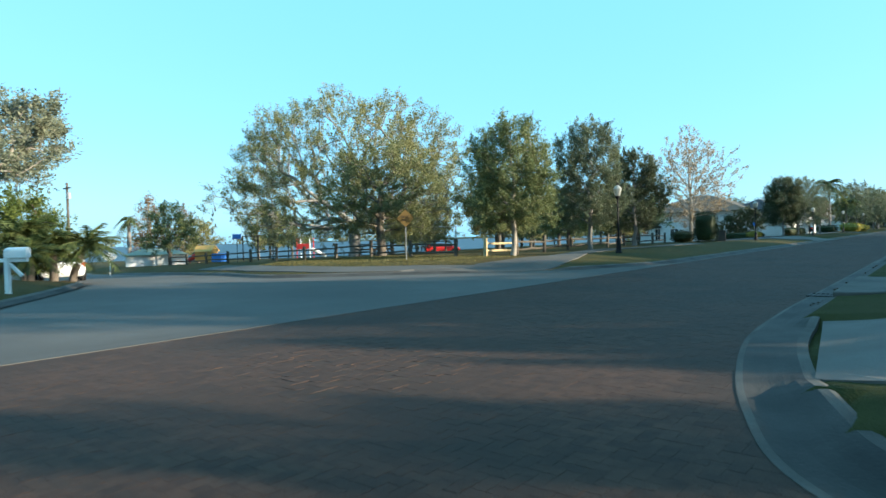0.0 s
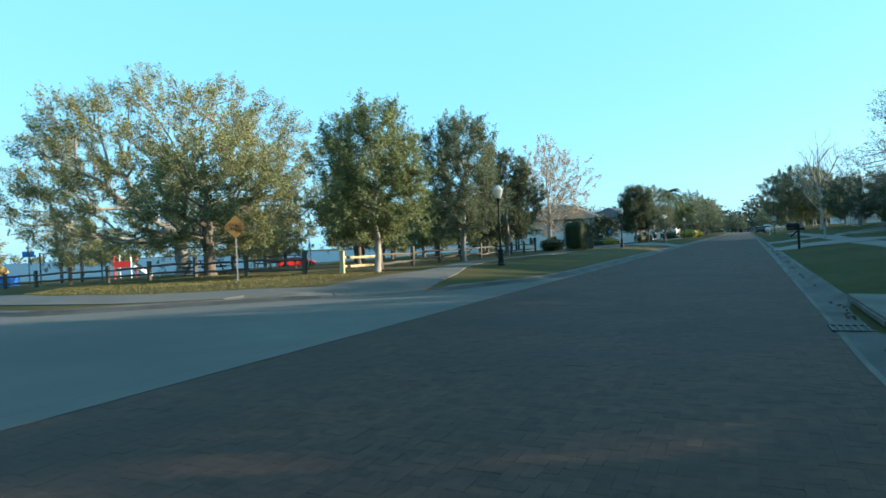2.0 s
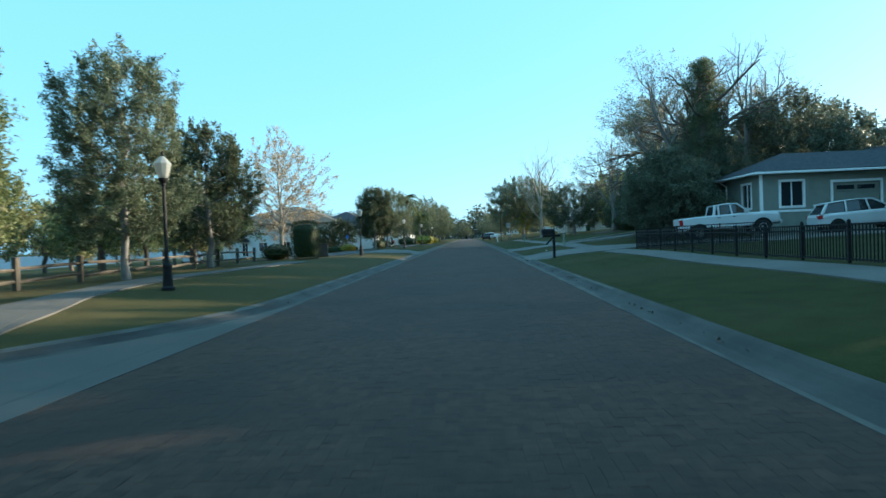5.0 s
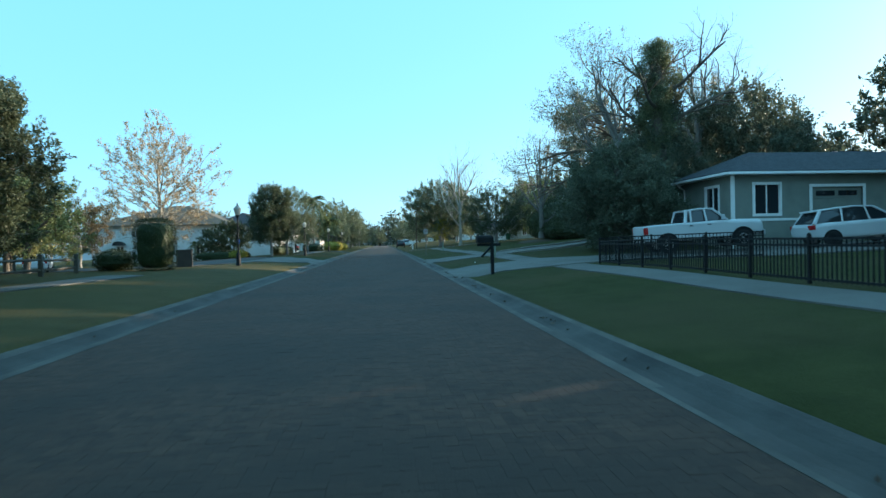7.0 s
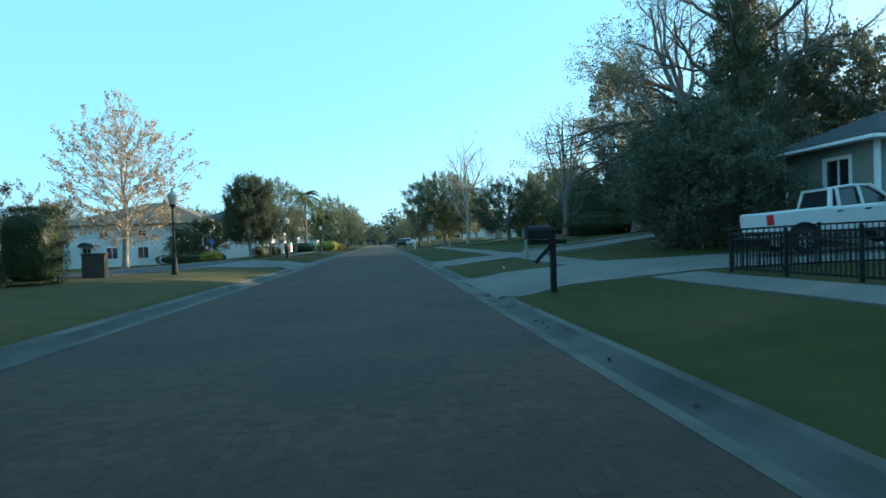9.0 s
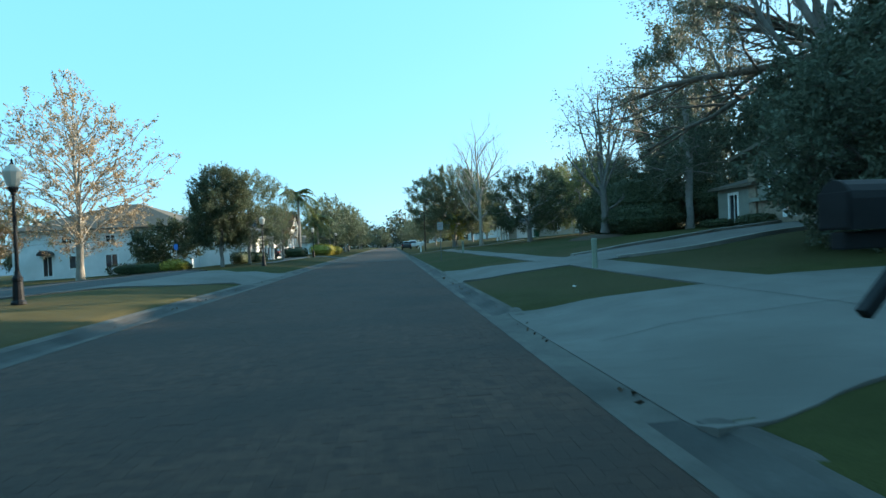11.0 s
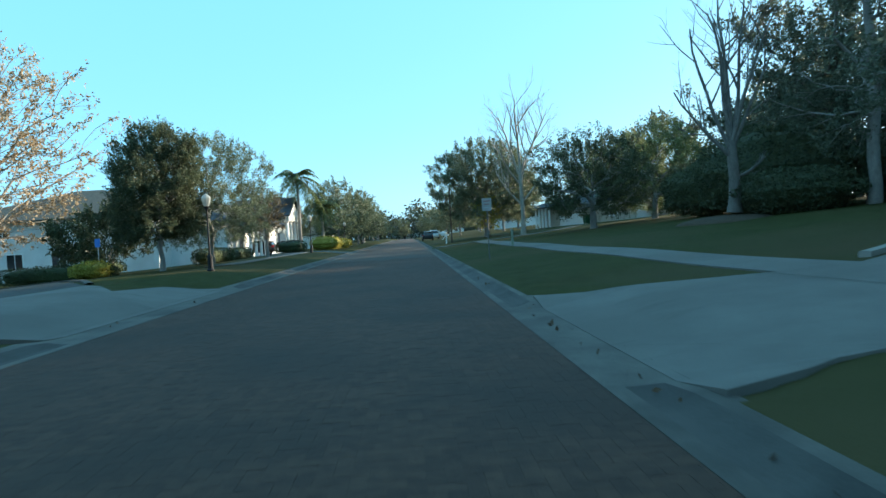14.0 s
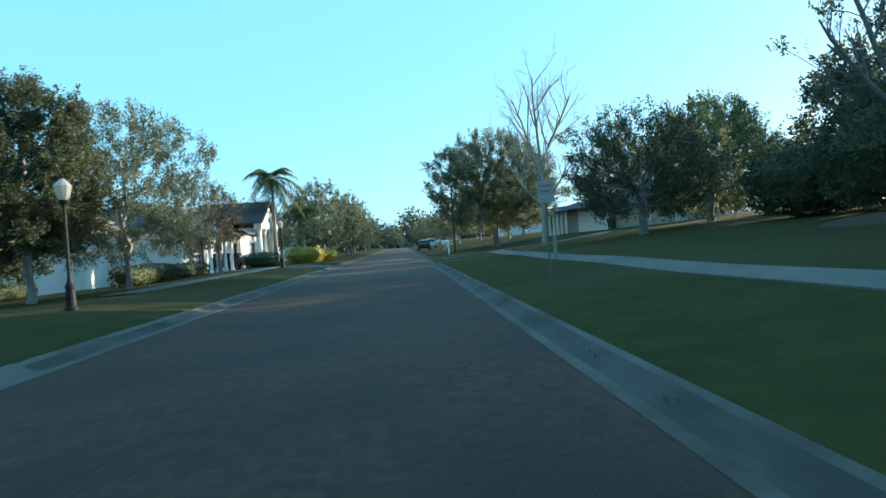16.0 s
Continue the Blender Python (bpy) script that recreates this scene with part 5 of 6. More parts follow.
def utility_post(loc, label, h=0.95, r=0.072, material=PALE_GREEN):
    th = thing("utility_pedestal", label, "utility box", (loc[0], loc[1], gz(*loc) - 0.03))
    bm = bmesh.new()
    lathe(bm, [(r * 1.05, 0), (r * 1.05, h * 0.3), (r, h * 0.31), (r, h * 0.9)], 14)
    part("body", bm, material, th)
    bm = bmesh.new()
    lathe(bm, [(r * 1.08, h * 0.88), (r * 1.08, h * 0.96), (r * 0.8, h)], 14)
    part("cap", bm, material, th)


utility_post((-0.2, 56.2), "pale green round utility pedestal on the lawn", 0.86)
utility_post((-0.13, 87.2), "pale green round utility pedestal on the lawn")
util = thing("utility_box", "dark brown utility cabinet on the lawn", "utility box", (-16.2, 53.2, gz(-16.2, 53.2) - 0.02), 12)
part("body", box_bm((-0.36, -0.28, 0), (0.36, 0.28, 0.82), 0.03), mat("brown_metal", (0.04, 0.032, 0.028), (0.07, 0.055, 0.045), 4, 0.6), util)
part("lid", box_bm((-0.39, -0.31, 0.82), (0.39, 0.31, 0.88), 0.02), MATS["brown_metal"], util)
litter = thing("paper_scrap", "crumpled white paper scrap on the grass", "litter", (-1.88, 52.55, gz(-1.88, 52.55)))
bm = bmesh.new()
bmesh.ops.create_icosphere(bm, subdivisions=2, radius=0.036)
for v in bm.verts:
    v.co = Vector((v.co.x * 1.3, v.co.y, 0.03 + v.co.z * 0.6)) * (0.8 + 0.4 * noise.noise(v.co * 30))
part("scrap", bm, WHITE, litter)


def power_pole(loc, h, label, arms=True):
    th = thing("utility_pole", label, "utility pole", (loc[0], loc[1], gz(*loc) - 0.05))
    bm = bmesh.new()
    lathe(bm, [(0.15, 0), (0.13, h * 0.5), (0.1, h)] if arms else [(0.1, 0), (0.08, h * 0.5), (0.06, h)], 10)
    part("pole", bm, WOOD, th)
    if not arms:
        part("cap", box_bm((-0.07, -0.07, h), (0.07, 0.07, h + 0.03), 0.01), IRON, th)
        return
    part("crossarm", box_bm((-0.9, -0.05, h - 0.6), (0.9, 0.05, h - 0.48), 0.01), WOOD, th)
    bm = bmesh.new()
    lathe(bm, [(0.05, 0), (0.18, 0.03), (0.18, 0.6), (0.05, 0.65)], 10, (0.3, 0, h - 1.6))
    part("transformer", bm, GREY_METAL, th)


power_pole((-1.2, 119.5), 6.0, "thin dark wooden pole at the roadside", False)
power_pole((-67.7, 24.1), 8.6, "leaning wooden utility pole behind the palms")


# storm drain in the corner gutter, with a rounded concrete hood behind it
drain = thing("storm_drain", "dark slotted iron storm drain grate across the gutter", "drain", (-3.87, 14.4, 0.014))
# Black plate below the bars gives the pit's shade as colour.
part("inlet", box_bm((-0.29, -0.24, -0.012), (0.29, 0.24, -0.004)), BLACK, drain)
for k in range(8):
    part("bar", box_bm((-0.29 + 0.08 * k, -0.24, -0.005), (-0.265 + 0.08 * k, 0.24, 0.01)), IRON, drain)
part("frame", box_bm((-0.3, -0.27, -0.005), (0.3, -0.24, 0.012)), IRON, drain)
part("frame", box_bm((-0.3, 0.24, -0.005), (0.3, 0.27, 0.012)), IRON, drain)
hood = thing("storm_inlet", "rounded pale concrete inlet hood over a black block for the shade inside the gutter opening", "drain", (-3.62, 15.25, 0.0))
bm = bmesh.new()
half = [(0.0, -2.0)] + [(1.15 * math.cos(q) ** 0.7, 2.0 * math.sin(q)) for q in np.linspace(-1.45, 1.45, 15)] + [(0.0, 2.0)]
ring_tube(bm, [[(x * s, y * s, z) for x, y in half] for s, z in ((0.99, 0.09), (1.0, 0.115), (1.0, 0.175), (0.985, 0.195))])
part("slab", bm, CONC_KERB, hood)
# No hollow here: a solid black block paints the opening's shade.
part("opening", box_bm((0.03, -1.25, 0.0), (0.3, 1.25, 0.1)), BLACK, hood, "black block for the shade inside the gutter opening")
part("slab_edge", box_bm((-0.03, -1.3, 0.1), (0.05, 1.3, 0.17), 0.015), CONC_KERB, hood)


# ---------- houses ----------
def wall_bm(x0, x1, z0, z1, thick, holes=()):
    """A wall along x with openings (x0, x1, z0, z1) right through it."""
    bm = bmesh.new()
    xs = sorted({x0, x1, *[h[0] for h in holes], *[h[1] for h in holes]})
    zs = sorted({z0, z1, *[h[2] for h in holes], *[h[3] for h in holes]})
    for a, b in zip(xs, xs[1:]):
        for c, d in zip(zs, zs[1:]):
            if not any(h[0] - 1e-6 <= a and b <= h[1] + 1e-6 and h[2] - 1e-6 <= c and d <= h[3] + 1e-6 for h in holes):
                add_box(bm, (a, 0, c), (b, thick, d))
    bmesh.ops.remove_doubles(bm, verts=bm.verts, dist=1e-5)
    return bm


def put(ob, m):
    ob.matrix_basis = m
    return ob


def window(parent, x0, x1, z0, z1, m, glass_mat=None, mullions=1, bars=0, trim=0.11):
    """Trim round an opening, a pane behind it and its bars; the wall's face is y = 0."""
    bm = bmesh.new()
    for lo, hi in (((x0 - trim, -0.035, z0 - trim), (x0 + 0.02, 0.06, z1 + trim)), ((x1 - 0.02, -0.035, z0 - trim), (x1 + trim, 0.06, z1 + trim)), ((x0 + 0.02, -0.033, z1 - 0.02), (x1 - 0.02, 0.06, z1 + trim)), ((x0 + 0.02, -0.033, z0 - trim), (x1 - 0.02, 0.06, z0 + 0.02))):
        add_box(bm, lo, hi, None, 0.008)
    win = put(part("window", bm, WHITE, parent, "white-trimmed window"), m)
    part("pane", box_bm((x0, 0.07, z0), (x1, 0.085, z1)), glass_mat or GLASS, win)
    for k in range(mullions):
        x = x0 + (x1 - x0) * (k + 1) / (mullions + 1)
        part("mullion", box_bm((x - 0.025, 0.03, z0 + 0.02), (x + 0.025, 0.068, z1 - 0.02)), WHITE, win)
    for k in range(bars):
        z = z0 + (z1 - z0) * (k + 1) / (bars + 1)
        part("glazing_bar", box_bm((x0 + 0.02, 0.03, z - 0.015), (x1 - 0.02, 0.067, z + 0.015)), WHITE, win)
    return win


def hip_roof(x0, x1, y0, y1, z, h, over=0.45, ridge=None, gable=(False, False)):
    """A roof whose ridge runs along x, hipped or gabled at either end, with a thick edge."""
    x0, x1, y0, y1 = x0 - over, x1 + over, y0 - over, y1 + over
    half = (y1 - y0) / 2
    a = x0 if gable[0] else x0 + half * 0.95
    b = x1 if gable[1] else x1 - half * 0.95
    ym = (y0 + y1) / 2
    bm = bmesh.new()
    t = 0.16
    top = [bm.verts.new(p) for p in ((x0, y0, z), (x1, y0, z), (x1, y1, z), (x0, y1, z), (a, ym, z + h), (b, ym, z + h))]
    low = [bm.verts.new(v.co - Vector((0, 0, t))) for v in top]
    for f in ((0, 1, 5, 4), (2, 3, 4, 5), (1, 2, 5), (3, 0, 4)):
        bm.faces.new([top[k] for k in f])
        bm.faces.new([low[k] for k in reversed(f)])
    for p, q in ((0, 1), (1, 2), (2, 3), (3, 0)):
        bm.faces.new((top[p], low[p], low[q], top[q]))
    return bm


def turn(a):
    return pose(0, 0, 0, 0, 0, a)


# garage house on the east side
h1z = 1.42
h1 = thing("house", "grey-green house with white trim, garage doors and a dark hip roof", "house", (9.95, 49.4, h1z))
W1 = 2.85
HOLES = [(1.1, 2.35, 0.95, 2.35), (4.0, 6.6, 0, 2.2), (8.0, 10.6, 0, 2.2)]
part("wall", wall_bm(0, 12, -1.0, W1, 0.2, HOLES), WALL_GREEN, h1, "grey-green lap siding")
side = part("wall", wall_bm(-4.6, -0.2, -1.0, W1, 0.2, [(-2.4, -1.2, 0.95, 2.35)]), WALL_GREEN, h1)
put(side, turn(-90))
put(part("wall", wall_bm(0, 12, -0.4, W1, 0.2), WALL_GREEN, h1), pose(12, 4.8, 0, 0, 0, 180))
put(part("wall", wall_bm(0.2, 4.6, -0.4, W1, 0.2), WALL_GREEN, h1), pose(12, 0, 0, 0, 0, 90))
window(h1, 1.1, 2.35, 0.95, 2.35, Matrix.Identity(4))
window(h1, -2.4, -1.2, 0.95, 2.35, turn(-90))
for x0, x1 in ((4.0, 6.6), (8.0, 10.6)):
    bm = bmesh.new()
    for k in range(4):
        add_box(bm, (x0, 0.08, 0.01 + 0.55 * k), (x1, 0.13, 0.54 + 0.55 * k), None, 0.01)
    door = part("garage_door", bm, WALL_GREEN, h1, "grey-green panelled garage door")
    for k in range(2):
        xa = x0 + 0.25 + 1.15 * k
        part("pane", box_bm((xa, 0.06, 1.78), (xa + 0.95, 0.079, 2.02)), GLASS, door)
    bm = bmesh.new()
    add_box(bm, (x0 - 0.14, -0.03, 0), (x0, 0.06, 2.34))
    add_box(bm, (x1, -0.03, 0), (x1 + 0.14, 0.06, 2.34))
    add_box(bm, (x0, -0.028, 2.2), (x1, 0.06, 2.34))
    part("trim", bm, WHITE, h1)
bm = bmesh.new()
add_box(bm, (-0.04, -0.04, -0.9), (0.1, -0.004, W1))
add_box(bm, (-0.04, -0.003, -0.4), (-0.004, 0.1, W1))
part("corner_trim", bm, WHITE, h1)
part("belt_trim", box_bm((0.1, -0.03, 0.62), (3.86, -0.002, 0.74)), WHITE, h1)
part("roof", hip_roof(0, 13, 0, 5.2, W1 + 0.12, 1.25), ROOF_DARK, h1, "dark blue-grey shingle hip roof")
bm = bmesh.new()
add_box(bm, (-0.5, -0.55, W1 - 0.06), (12.5, -0.43, W1 + 0.06), None, 0.02)
add_box(bm, (-0.55, -0.44, W1 - 0.06), (-0.43, 5.6, W1 + 0.06), None, 0.02)
part("gutter", bm, WHITE, h1)
bm = bmesh.new()
v, f = tube_np([(-0.5, 4.5, W1), (-0.45, 4.5, W1 - 0.15), (-0.08, 4.5, W1 - 0.4), (-0.06, 4.5, W1 - 1.2), (-0.06, 4.5, 0)], [0.04] * 5, 6)
bm.free()
part("downspout", np_mesh("downspout", v, f, WHITE), None, h1)
part("main_wall", box_bm((6.5, 5.3, -0.9), (18, 13, W1)), WALL_GREEN, h1)
part("main_roof", hip_roof(6.5, 18, 3.0, 13, W1 + 0.3, 1.9), ROOF_DARK, h1, "dark shingle roof of the main block")
put(part("soffit", box_bm((-0.4, -0.4, W1 - 0.05), (13.4, 5.6, W1 - 0.01)), WHITE, h1), Matrix.Identity(4))

# split-level house on the east side; its gable faces the road
h2z = gz(13, 66)
h2 = thing("house", "grey-green split-level house with a stone base and low gable roof", "house", (15.2, 73.8, h2z), -90)
part("base_wall", wall_bm(0, 13, -0.6, 1.45, 0.3, [(2.7, 3.6, 0.55, 1.0), (7.5, 10.3, 0, 1.35)]), STONE, h2, "tan fieldstone base")
part("upper_wall", wall_bm(0, 13, 1.45, 4.15, 0.3, [(1.55, 3.0, 2.1, 3.65), (3.95, 5.6, 2.1, 3.65), (8, 9.6, 2.1, 3.65)]), WALL_GREEN, h2, "grey-green vertical siding")
part("base_band", box_bm((-0.12, -0.35, 1.4), (13.1, -0.003, 1.62), 0.02), WALL_GREEN, h2)
for a, b in ((1.55, 3.0), (3.95, 5.6), (8, 9.6)):
    window(h2, a, b, 2.1, 3.65, Matrix.Identity(4), GLASS_BRIGHT)
window(h2, 2.7, 3.6, 0.55, 1.0, Matrix.Identity(4), GLASS_BRIGHT, 0)
part("garage_door", box_bm((7.5, 0.12, 0), (10.3, 0.18, 1.35), 0.01), WHITE, h2)
v, f = tube_np([(0.8 + 0.3 * math.cos(a), -0.09, 2.95 + 0.36 * math.sin(a)) for a in np.linspace(0, 2 * math.pi, 25)], [0.085] * 25, 7)
part("wreath", np_mesh("wreath", v, f, L_DARK), None, h2, "dark green round wreath")
bm = bmesh.new()
x0, x1, ym = -0.9, 13.6, 6.5
pts = [(x0, 4.05), (ym, 5.3), (x1, 4.05), (x1, 3.87), (ym, 5.12), (x0, 3.87)]
ring_tube(bm, [[(x, y, z) for x, z in pts] for y in (-0.9, 11)])
part("roof", bm, ROOF_TAN, h2, "low-pitched brown gable roof with deep eaves")
bm = bmesh.new()
ring_tube(bm, [[(x, y, z) for x, z in ((-0.0, 4.1), (13, 4.1), (6.5, 5.05))] for y in (0.0, 0.3)])
part("gable", bm, WALL_GREEN, h2)
put(part("end_wall", wall_bm(0.3, 10.5, -0.6, 4.1, 0.3), WALL_GREEN, h2), pose(0.3, 0, 0, 0, 0, 90))
put(part("end_wall", wall_bm(0.3, 10.5, -0.6, 4.1, 0.3), WALL_GREEN, h2), pose(13, 0, 0, 0, 0, 90))
part("chimney_stone", box_bm((-0.35, -0.12, -0.6), (0.35, 0.5, 3.6), 0.03), STONE, h2, "stone pier at the corner")
# entry wing
part("wing_wall", wall_bm(-3.9, -0.35, -0.4, 2.45, 0.25, [(-2.6, -1.7, 0.35, 2.0)]), WALL_GREEN, h2)
put(part("wing_wall", wall_bm(0.25, 5.5, -0.2, 2.45, 0.25), WALL_GREEN, h2), pose(-3.65, 0, 0, 0, 0, 90))
window(h2, -2.6, -1.7, 0.35, 2.0, Matrix.Identity(4), GLASS, 1, 0, 0.13)
part("wing_base", box_bm((-4.0, -0.1, -0.5), (-0.4, -0.004, 0.3), 0.02), STONE, h2)
bm = hip_roof(-3.9, 0.1, 0, 5.5, 2.5, 0.9, 0.45)
part("wing_roof", bm, ROOF_TAN, h2)
bush("low dark shrubs under the house front", (13.9, 71.6), (1.3, 2.4, 0.6), L_SHADE, 110, 2200, 0.1, 3.0, name="shrub", category="shrub")
bush("low dark shrubs under the house front", (14.4, 76.4), (1.2, 3.0, 0.5), L_SHADE, 111, 2000, 0.1, 3.0, name="shrub", category="shrub")

# white garage house further along
h3z = gz(13, 122)
h3 = thing("house", "low tan and white house with a wide white garage door", "house", (10.8, 131.5, h3z - 0.12), -68)
part("wall", wall_bm(0, 17, -0.5, 2.5, 0.25, [(4.2, 9.2, 0, 2.2), (13.2, 14.4, 0.9, 2.0)]), WALL_TAN, h3)
bm = bmesh.new()
for k in range(4):
    add_box(bm, (4.2, 0.06, 0.01 + 0.55 * k), (9.2, 0.11, 0.54 + 0.55 * k), None, 0.012)
part("garage_door", bm, WHITE, h3, "wide white panelled garage door")
window(h3, 13.2, 14.4, 0.9, 2.0, Matrix.Identity(4), GLASS, 1)
part("roof", hip_roof(-0.2, 17, -0.3, 9, 2.55, 1.4, 0.6), ROOF_DARK, h3)
put(part("wall", wall_bm(0.25, 9, -0.5, 2.5, 0.25), WALL_WHITE, h3), pose(0.25, 0, 0, 0, 0, 90))
put(part("wall", wall_bm(0.25, 9, -0.5, 2.5, 0.25), WALL_WHITE, h3), pose(17, 0, 0, 0, 0, 90))
for k in range(5):
    bm = bmesh.new()
    lathe(bm, [(0.16, -0.5), (0.16, -0.1), (0.12, 0), (0.11, 2.2), (0.16, 2.3), (0.16, 2.42)], 10, (0.7 + 0.72 * k, -1.0, 0))
    part("column", bm, WHITE, h3)
part("porch_roof", hip_roof(0.4, 3.9, -1.2, 0.6, 2.45, 0.5, 0.25), ROOF_DARK, h3)
for k, (dx, m, lab) in enumerate(((15.2, GREEN_BIN, "green wheeled bin by the garage"),)):
    w = h3.matrix_world @ Vector((10.3 + k * 0.8, -0.8, 0))
    b = thing("wheeled_bin", lab, "bin", (w.x, w.y, gz(w.x, w.y)), -68)
    bm = bmesh.new()
    ring_tube(bm, [[(sx * s, sy * s, z) for sx, sy in ((-1, -1), (1, -1), (1, 1), (-1, 1))] for s, z in ((0.24, 0.03), (0.31, 0.95))])
    part("body", bm, m, b)
    part("lid", box_bm((-0.33, -0.34, 0.95), (0.33, 0.36, 1.03), 0.02), m, b)

# white office building on the west side
h4z = gz(-36, 108)
h4 = thing("office_building", "white stucco building with a brown hip roof", "house", (-44.4, 107.0, h4z))
E4 = 4.9
h4w = [(3.0, 3.9, 0.2, 2.2), (5.6, 6.9, 0.9, 2.2), (9.2, 10.4, 0.9, 2.2), (4.9, 5.9, 3.5, 4.2), (9.3, 10.2, 3.5, 4.2), (13.0, 14.2, 0.9, 2.2)]
part("wall", wall_bm(0, 17.5, -0.6, E4, 0.3, h4w), WALL_WHITE, h4)
for a, b, c, d in h4w:
    window(h4, a, b, c, d, Matrix.Identity(4), GLASS, 1, 1 if d > 3 else 0, 0.08)
put(part("wall", wall_bm(0.3, 16, -0.6, E4, 0.3), WALL_WHITE, h4), pose(17.5, 0, 0, 0, 0, 90))
put(part("wall", wall_bm(0.3, 16, -0.6, E4, 0.3), WALL_WHITE, h4), pose(0.3, 0, 0, 0, 0, 90))
part("roof", hip_roof(0, 17.5, 0, 16, E4 + 0.05, 3.0, 0.6), ROOF_TAN, h4, "brown shingle hip roof")
bm = bmesh.new()
ring_tube(bm, [[(3.45 + 0.75 * math.cos(a), -0.02 - 0.7 * s, 2.35 + 0.55 * math.sin(a)) for a in np.linspace(0, math.pi, 9)] for s in (0, 1)])
part("awning", bm, CAR_DARK, h4, "dark half-round door awning")
part("lit_wall", box_bm((17.6, -0.4, -0.6), (18.0, 4.0, 2.6), 0.04), WALL_WHITE, h4, "white garden wall at the corner")

# portico house on the west side
h5z = gz(-19, 122)
h5 = thing("house", "white house with a columned portico and dark roof", "house", (-18.6, 127.4, h5z), 90)
for k in range(4):
    bm = bmesh.new()
    lathe(bm, [(0.28, -0.4), (0.28, 0.12), (0.21, 0.18), (0.2, 1.6), (0.17, 3.2), (0.26, 3.32), (0.26, 3.42)], 14, (-6.2 + 2.0 * k, 0.0, 0))
    part("column", bm, WHITE, h5, "round white column")
part("entablature", box_bm((-6.7, -0.35, 3.42), (0.3, 0.35, 3.95), 0.03), WHITE, h5)
bm = bmesh.new()
ring_tube(bm, [[(x, y, z) for x, z in ((-6.7, 3.96), (0.3, 3.96), (-3.2, 5.7))] for y in (-0.25, 0.2)])
part("gable", bm, WHITE, h5, "white triangular gable")
bm = bmesh.new()
ring_tube(bm, [[(x, y, z) for x, z in ((-7.2, 3.86), (-3.2, 5.9), (0.8, 3.86), (0.8, 4.02), (-3.2, 6.08), (-7.2, 4.02))] for y in (-0.55, 6)])
part("portico_roof", bm, ROOF_DARK, h5)
part("wall", wall_bm(-18, 8, -0.6, 3.3, 0.3, [(-14, -12.6, 0.6, 2.4), (-10.5, -9.2, 0.6, 2.4), (-3.8, -2.6, 0, 2.3), (3, 4.4, 0.6, 2.4)]), WALL_WHITE, h5).matrix_basis = pose(0, 3.0, 0)
for a, b in ((-14, -12.6), (-10.5, -9.2), (3, 4.4)):
    window(h5, a, b, 0.6, 2.4, pose(0, 3.0, 0), GLASS, 1, 1)
part("front_door", box_bm((-3.8, 3.1, 0), (-2.6, 3.16, 2.3), 0.01), CAR_DARK, h5)
part("roof", hip_roof(-18, 8, 3, 13, 3.35, 2.6, 0.5), ROOF_DARK, h5)
put(part("wall", wall_bm(0.3, 10, -0.6, 3.3, 0.3), WALL_WHITE, h5), pose(-17.7, 3, 0, 0, 0, 90))
put(part("wall", wall_bm(0.3, 10, -0.6, 3.3, 0.3), WALL_WHITE, h5), pose(8, 3, 0, 0, 0, 90))
for k in range(4):
    bm = bmesh.new()
    lathe(bm, [(0.2, -0.5), (0.2, 0.1), (0.14, 0.15), (0.13, 2.4), (0.19, 2.5), (0.19, 2.58)], 12, (-17 + 1.9 * k, 1.2, 0))
    part("porch_column", bm, WHITE, h5)
part("porch_beam", box_bm((-17.6, 0.95, 2.58), (-10.8, 1.45, 2.9), 0.02), WHITE, h5)
part("porch_roof", hip_roof(-17.6, -10.8, 0.9, 3.4, 2.92, 0.5, 0.25), ROOF_DARK, h5)

# far houses down the road
for n, (x, y, w, d, rz, lab) in enumerate([(-24, 205, 14, 9, 90, "far pale house behind street trees"), (-8, 345, 16, 9, 0, "far white house at the road's end"), (16, 205, 14, 9, -90, "far grey house behind street trees"), (-26, 160, 14, 9, 90, "far pale house behind street trees"), (12, 335, 14, 9, 0, "far pale house at the road's end")]):
    hz = gz(x, y)
    th = thing("house", lab, "house", (x, y, hz), rz, "far houses")
    part("wall", wall_bm(-w / 2, w / 2, -1, 2.8, 0.3, [(-4, -2.8, 0.7, 2.1), (-0.6, 0.6, 0, 2.1), (2.8, 4.2, 0.7, 2.1)]), WALL_WHITE, th)
    for a, b in ((-4, -2.8), (2.8, 4.2)):
        window(th, a, b, 0.7, 2.1, Matrix.Identity(4))
    part("door", box_bm((-0.6, 0.1, 0), (0.6, 0.15, 2.1)), CAR_DARK, th)
    put(part("wall", wall_bm(0.3, d, -1, 2.8, 0.3), WALL_WHITE, th), pose(-w / 2 + 0.3, 0, 0, 0, 0, 90))
    put(part("wall", wall_bm(0.3, d, -1, 2.8, 0.3), WALL_WHITE, th), pose(w / 2, 0, 0, 0, 0, 90))
    part("roof", hip_roof(-w / 2, w / 2, 0, d, 2.85, 1.9, 0.5), ROOF_DARK if n % 2 else ROOF_TAN, th)


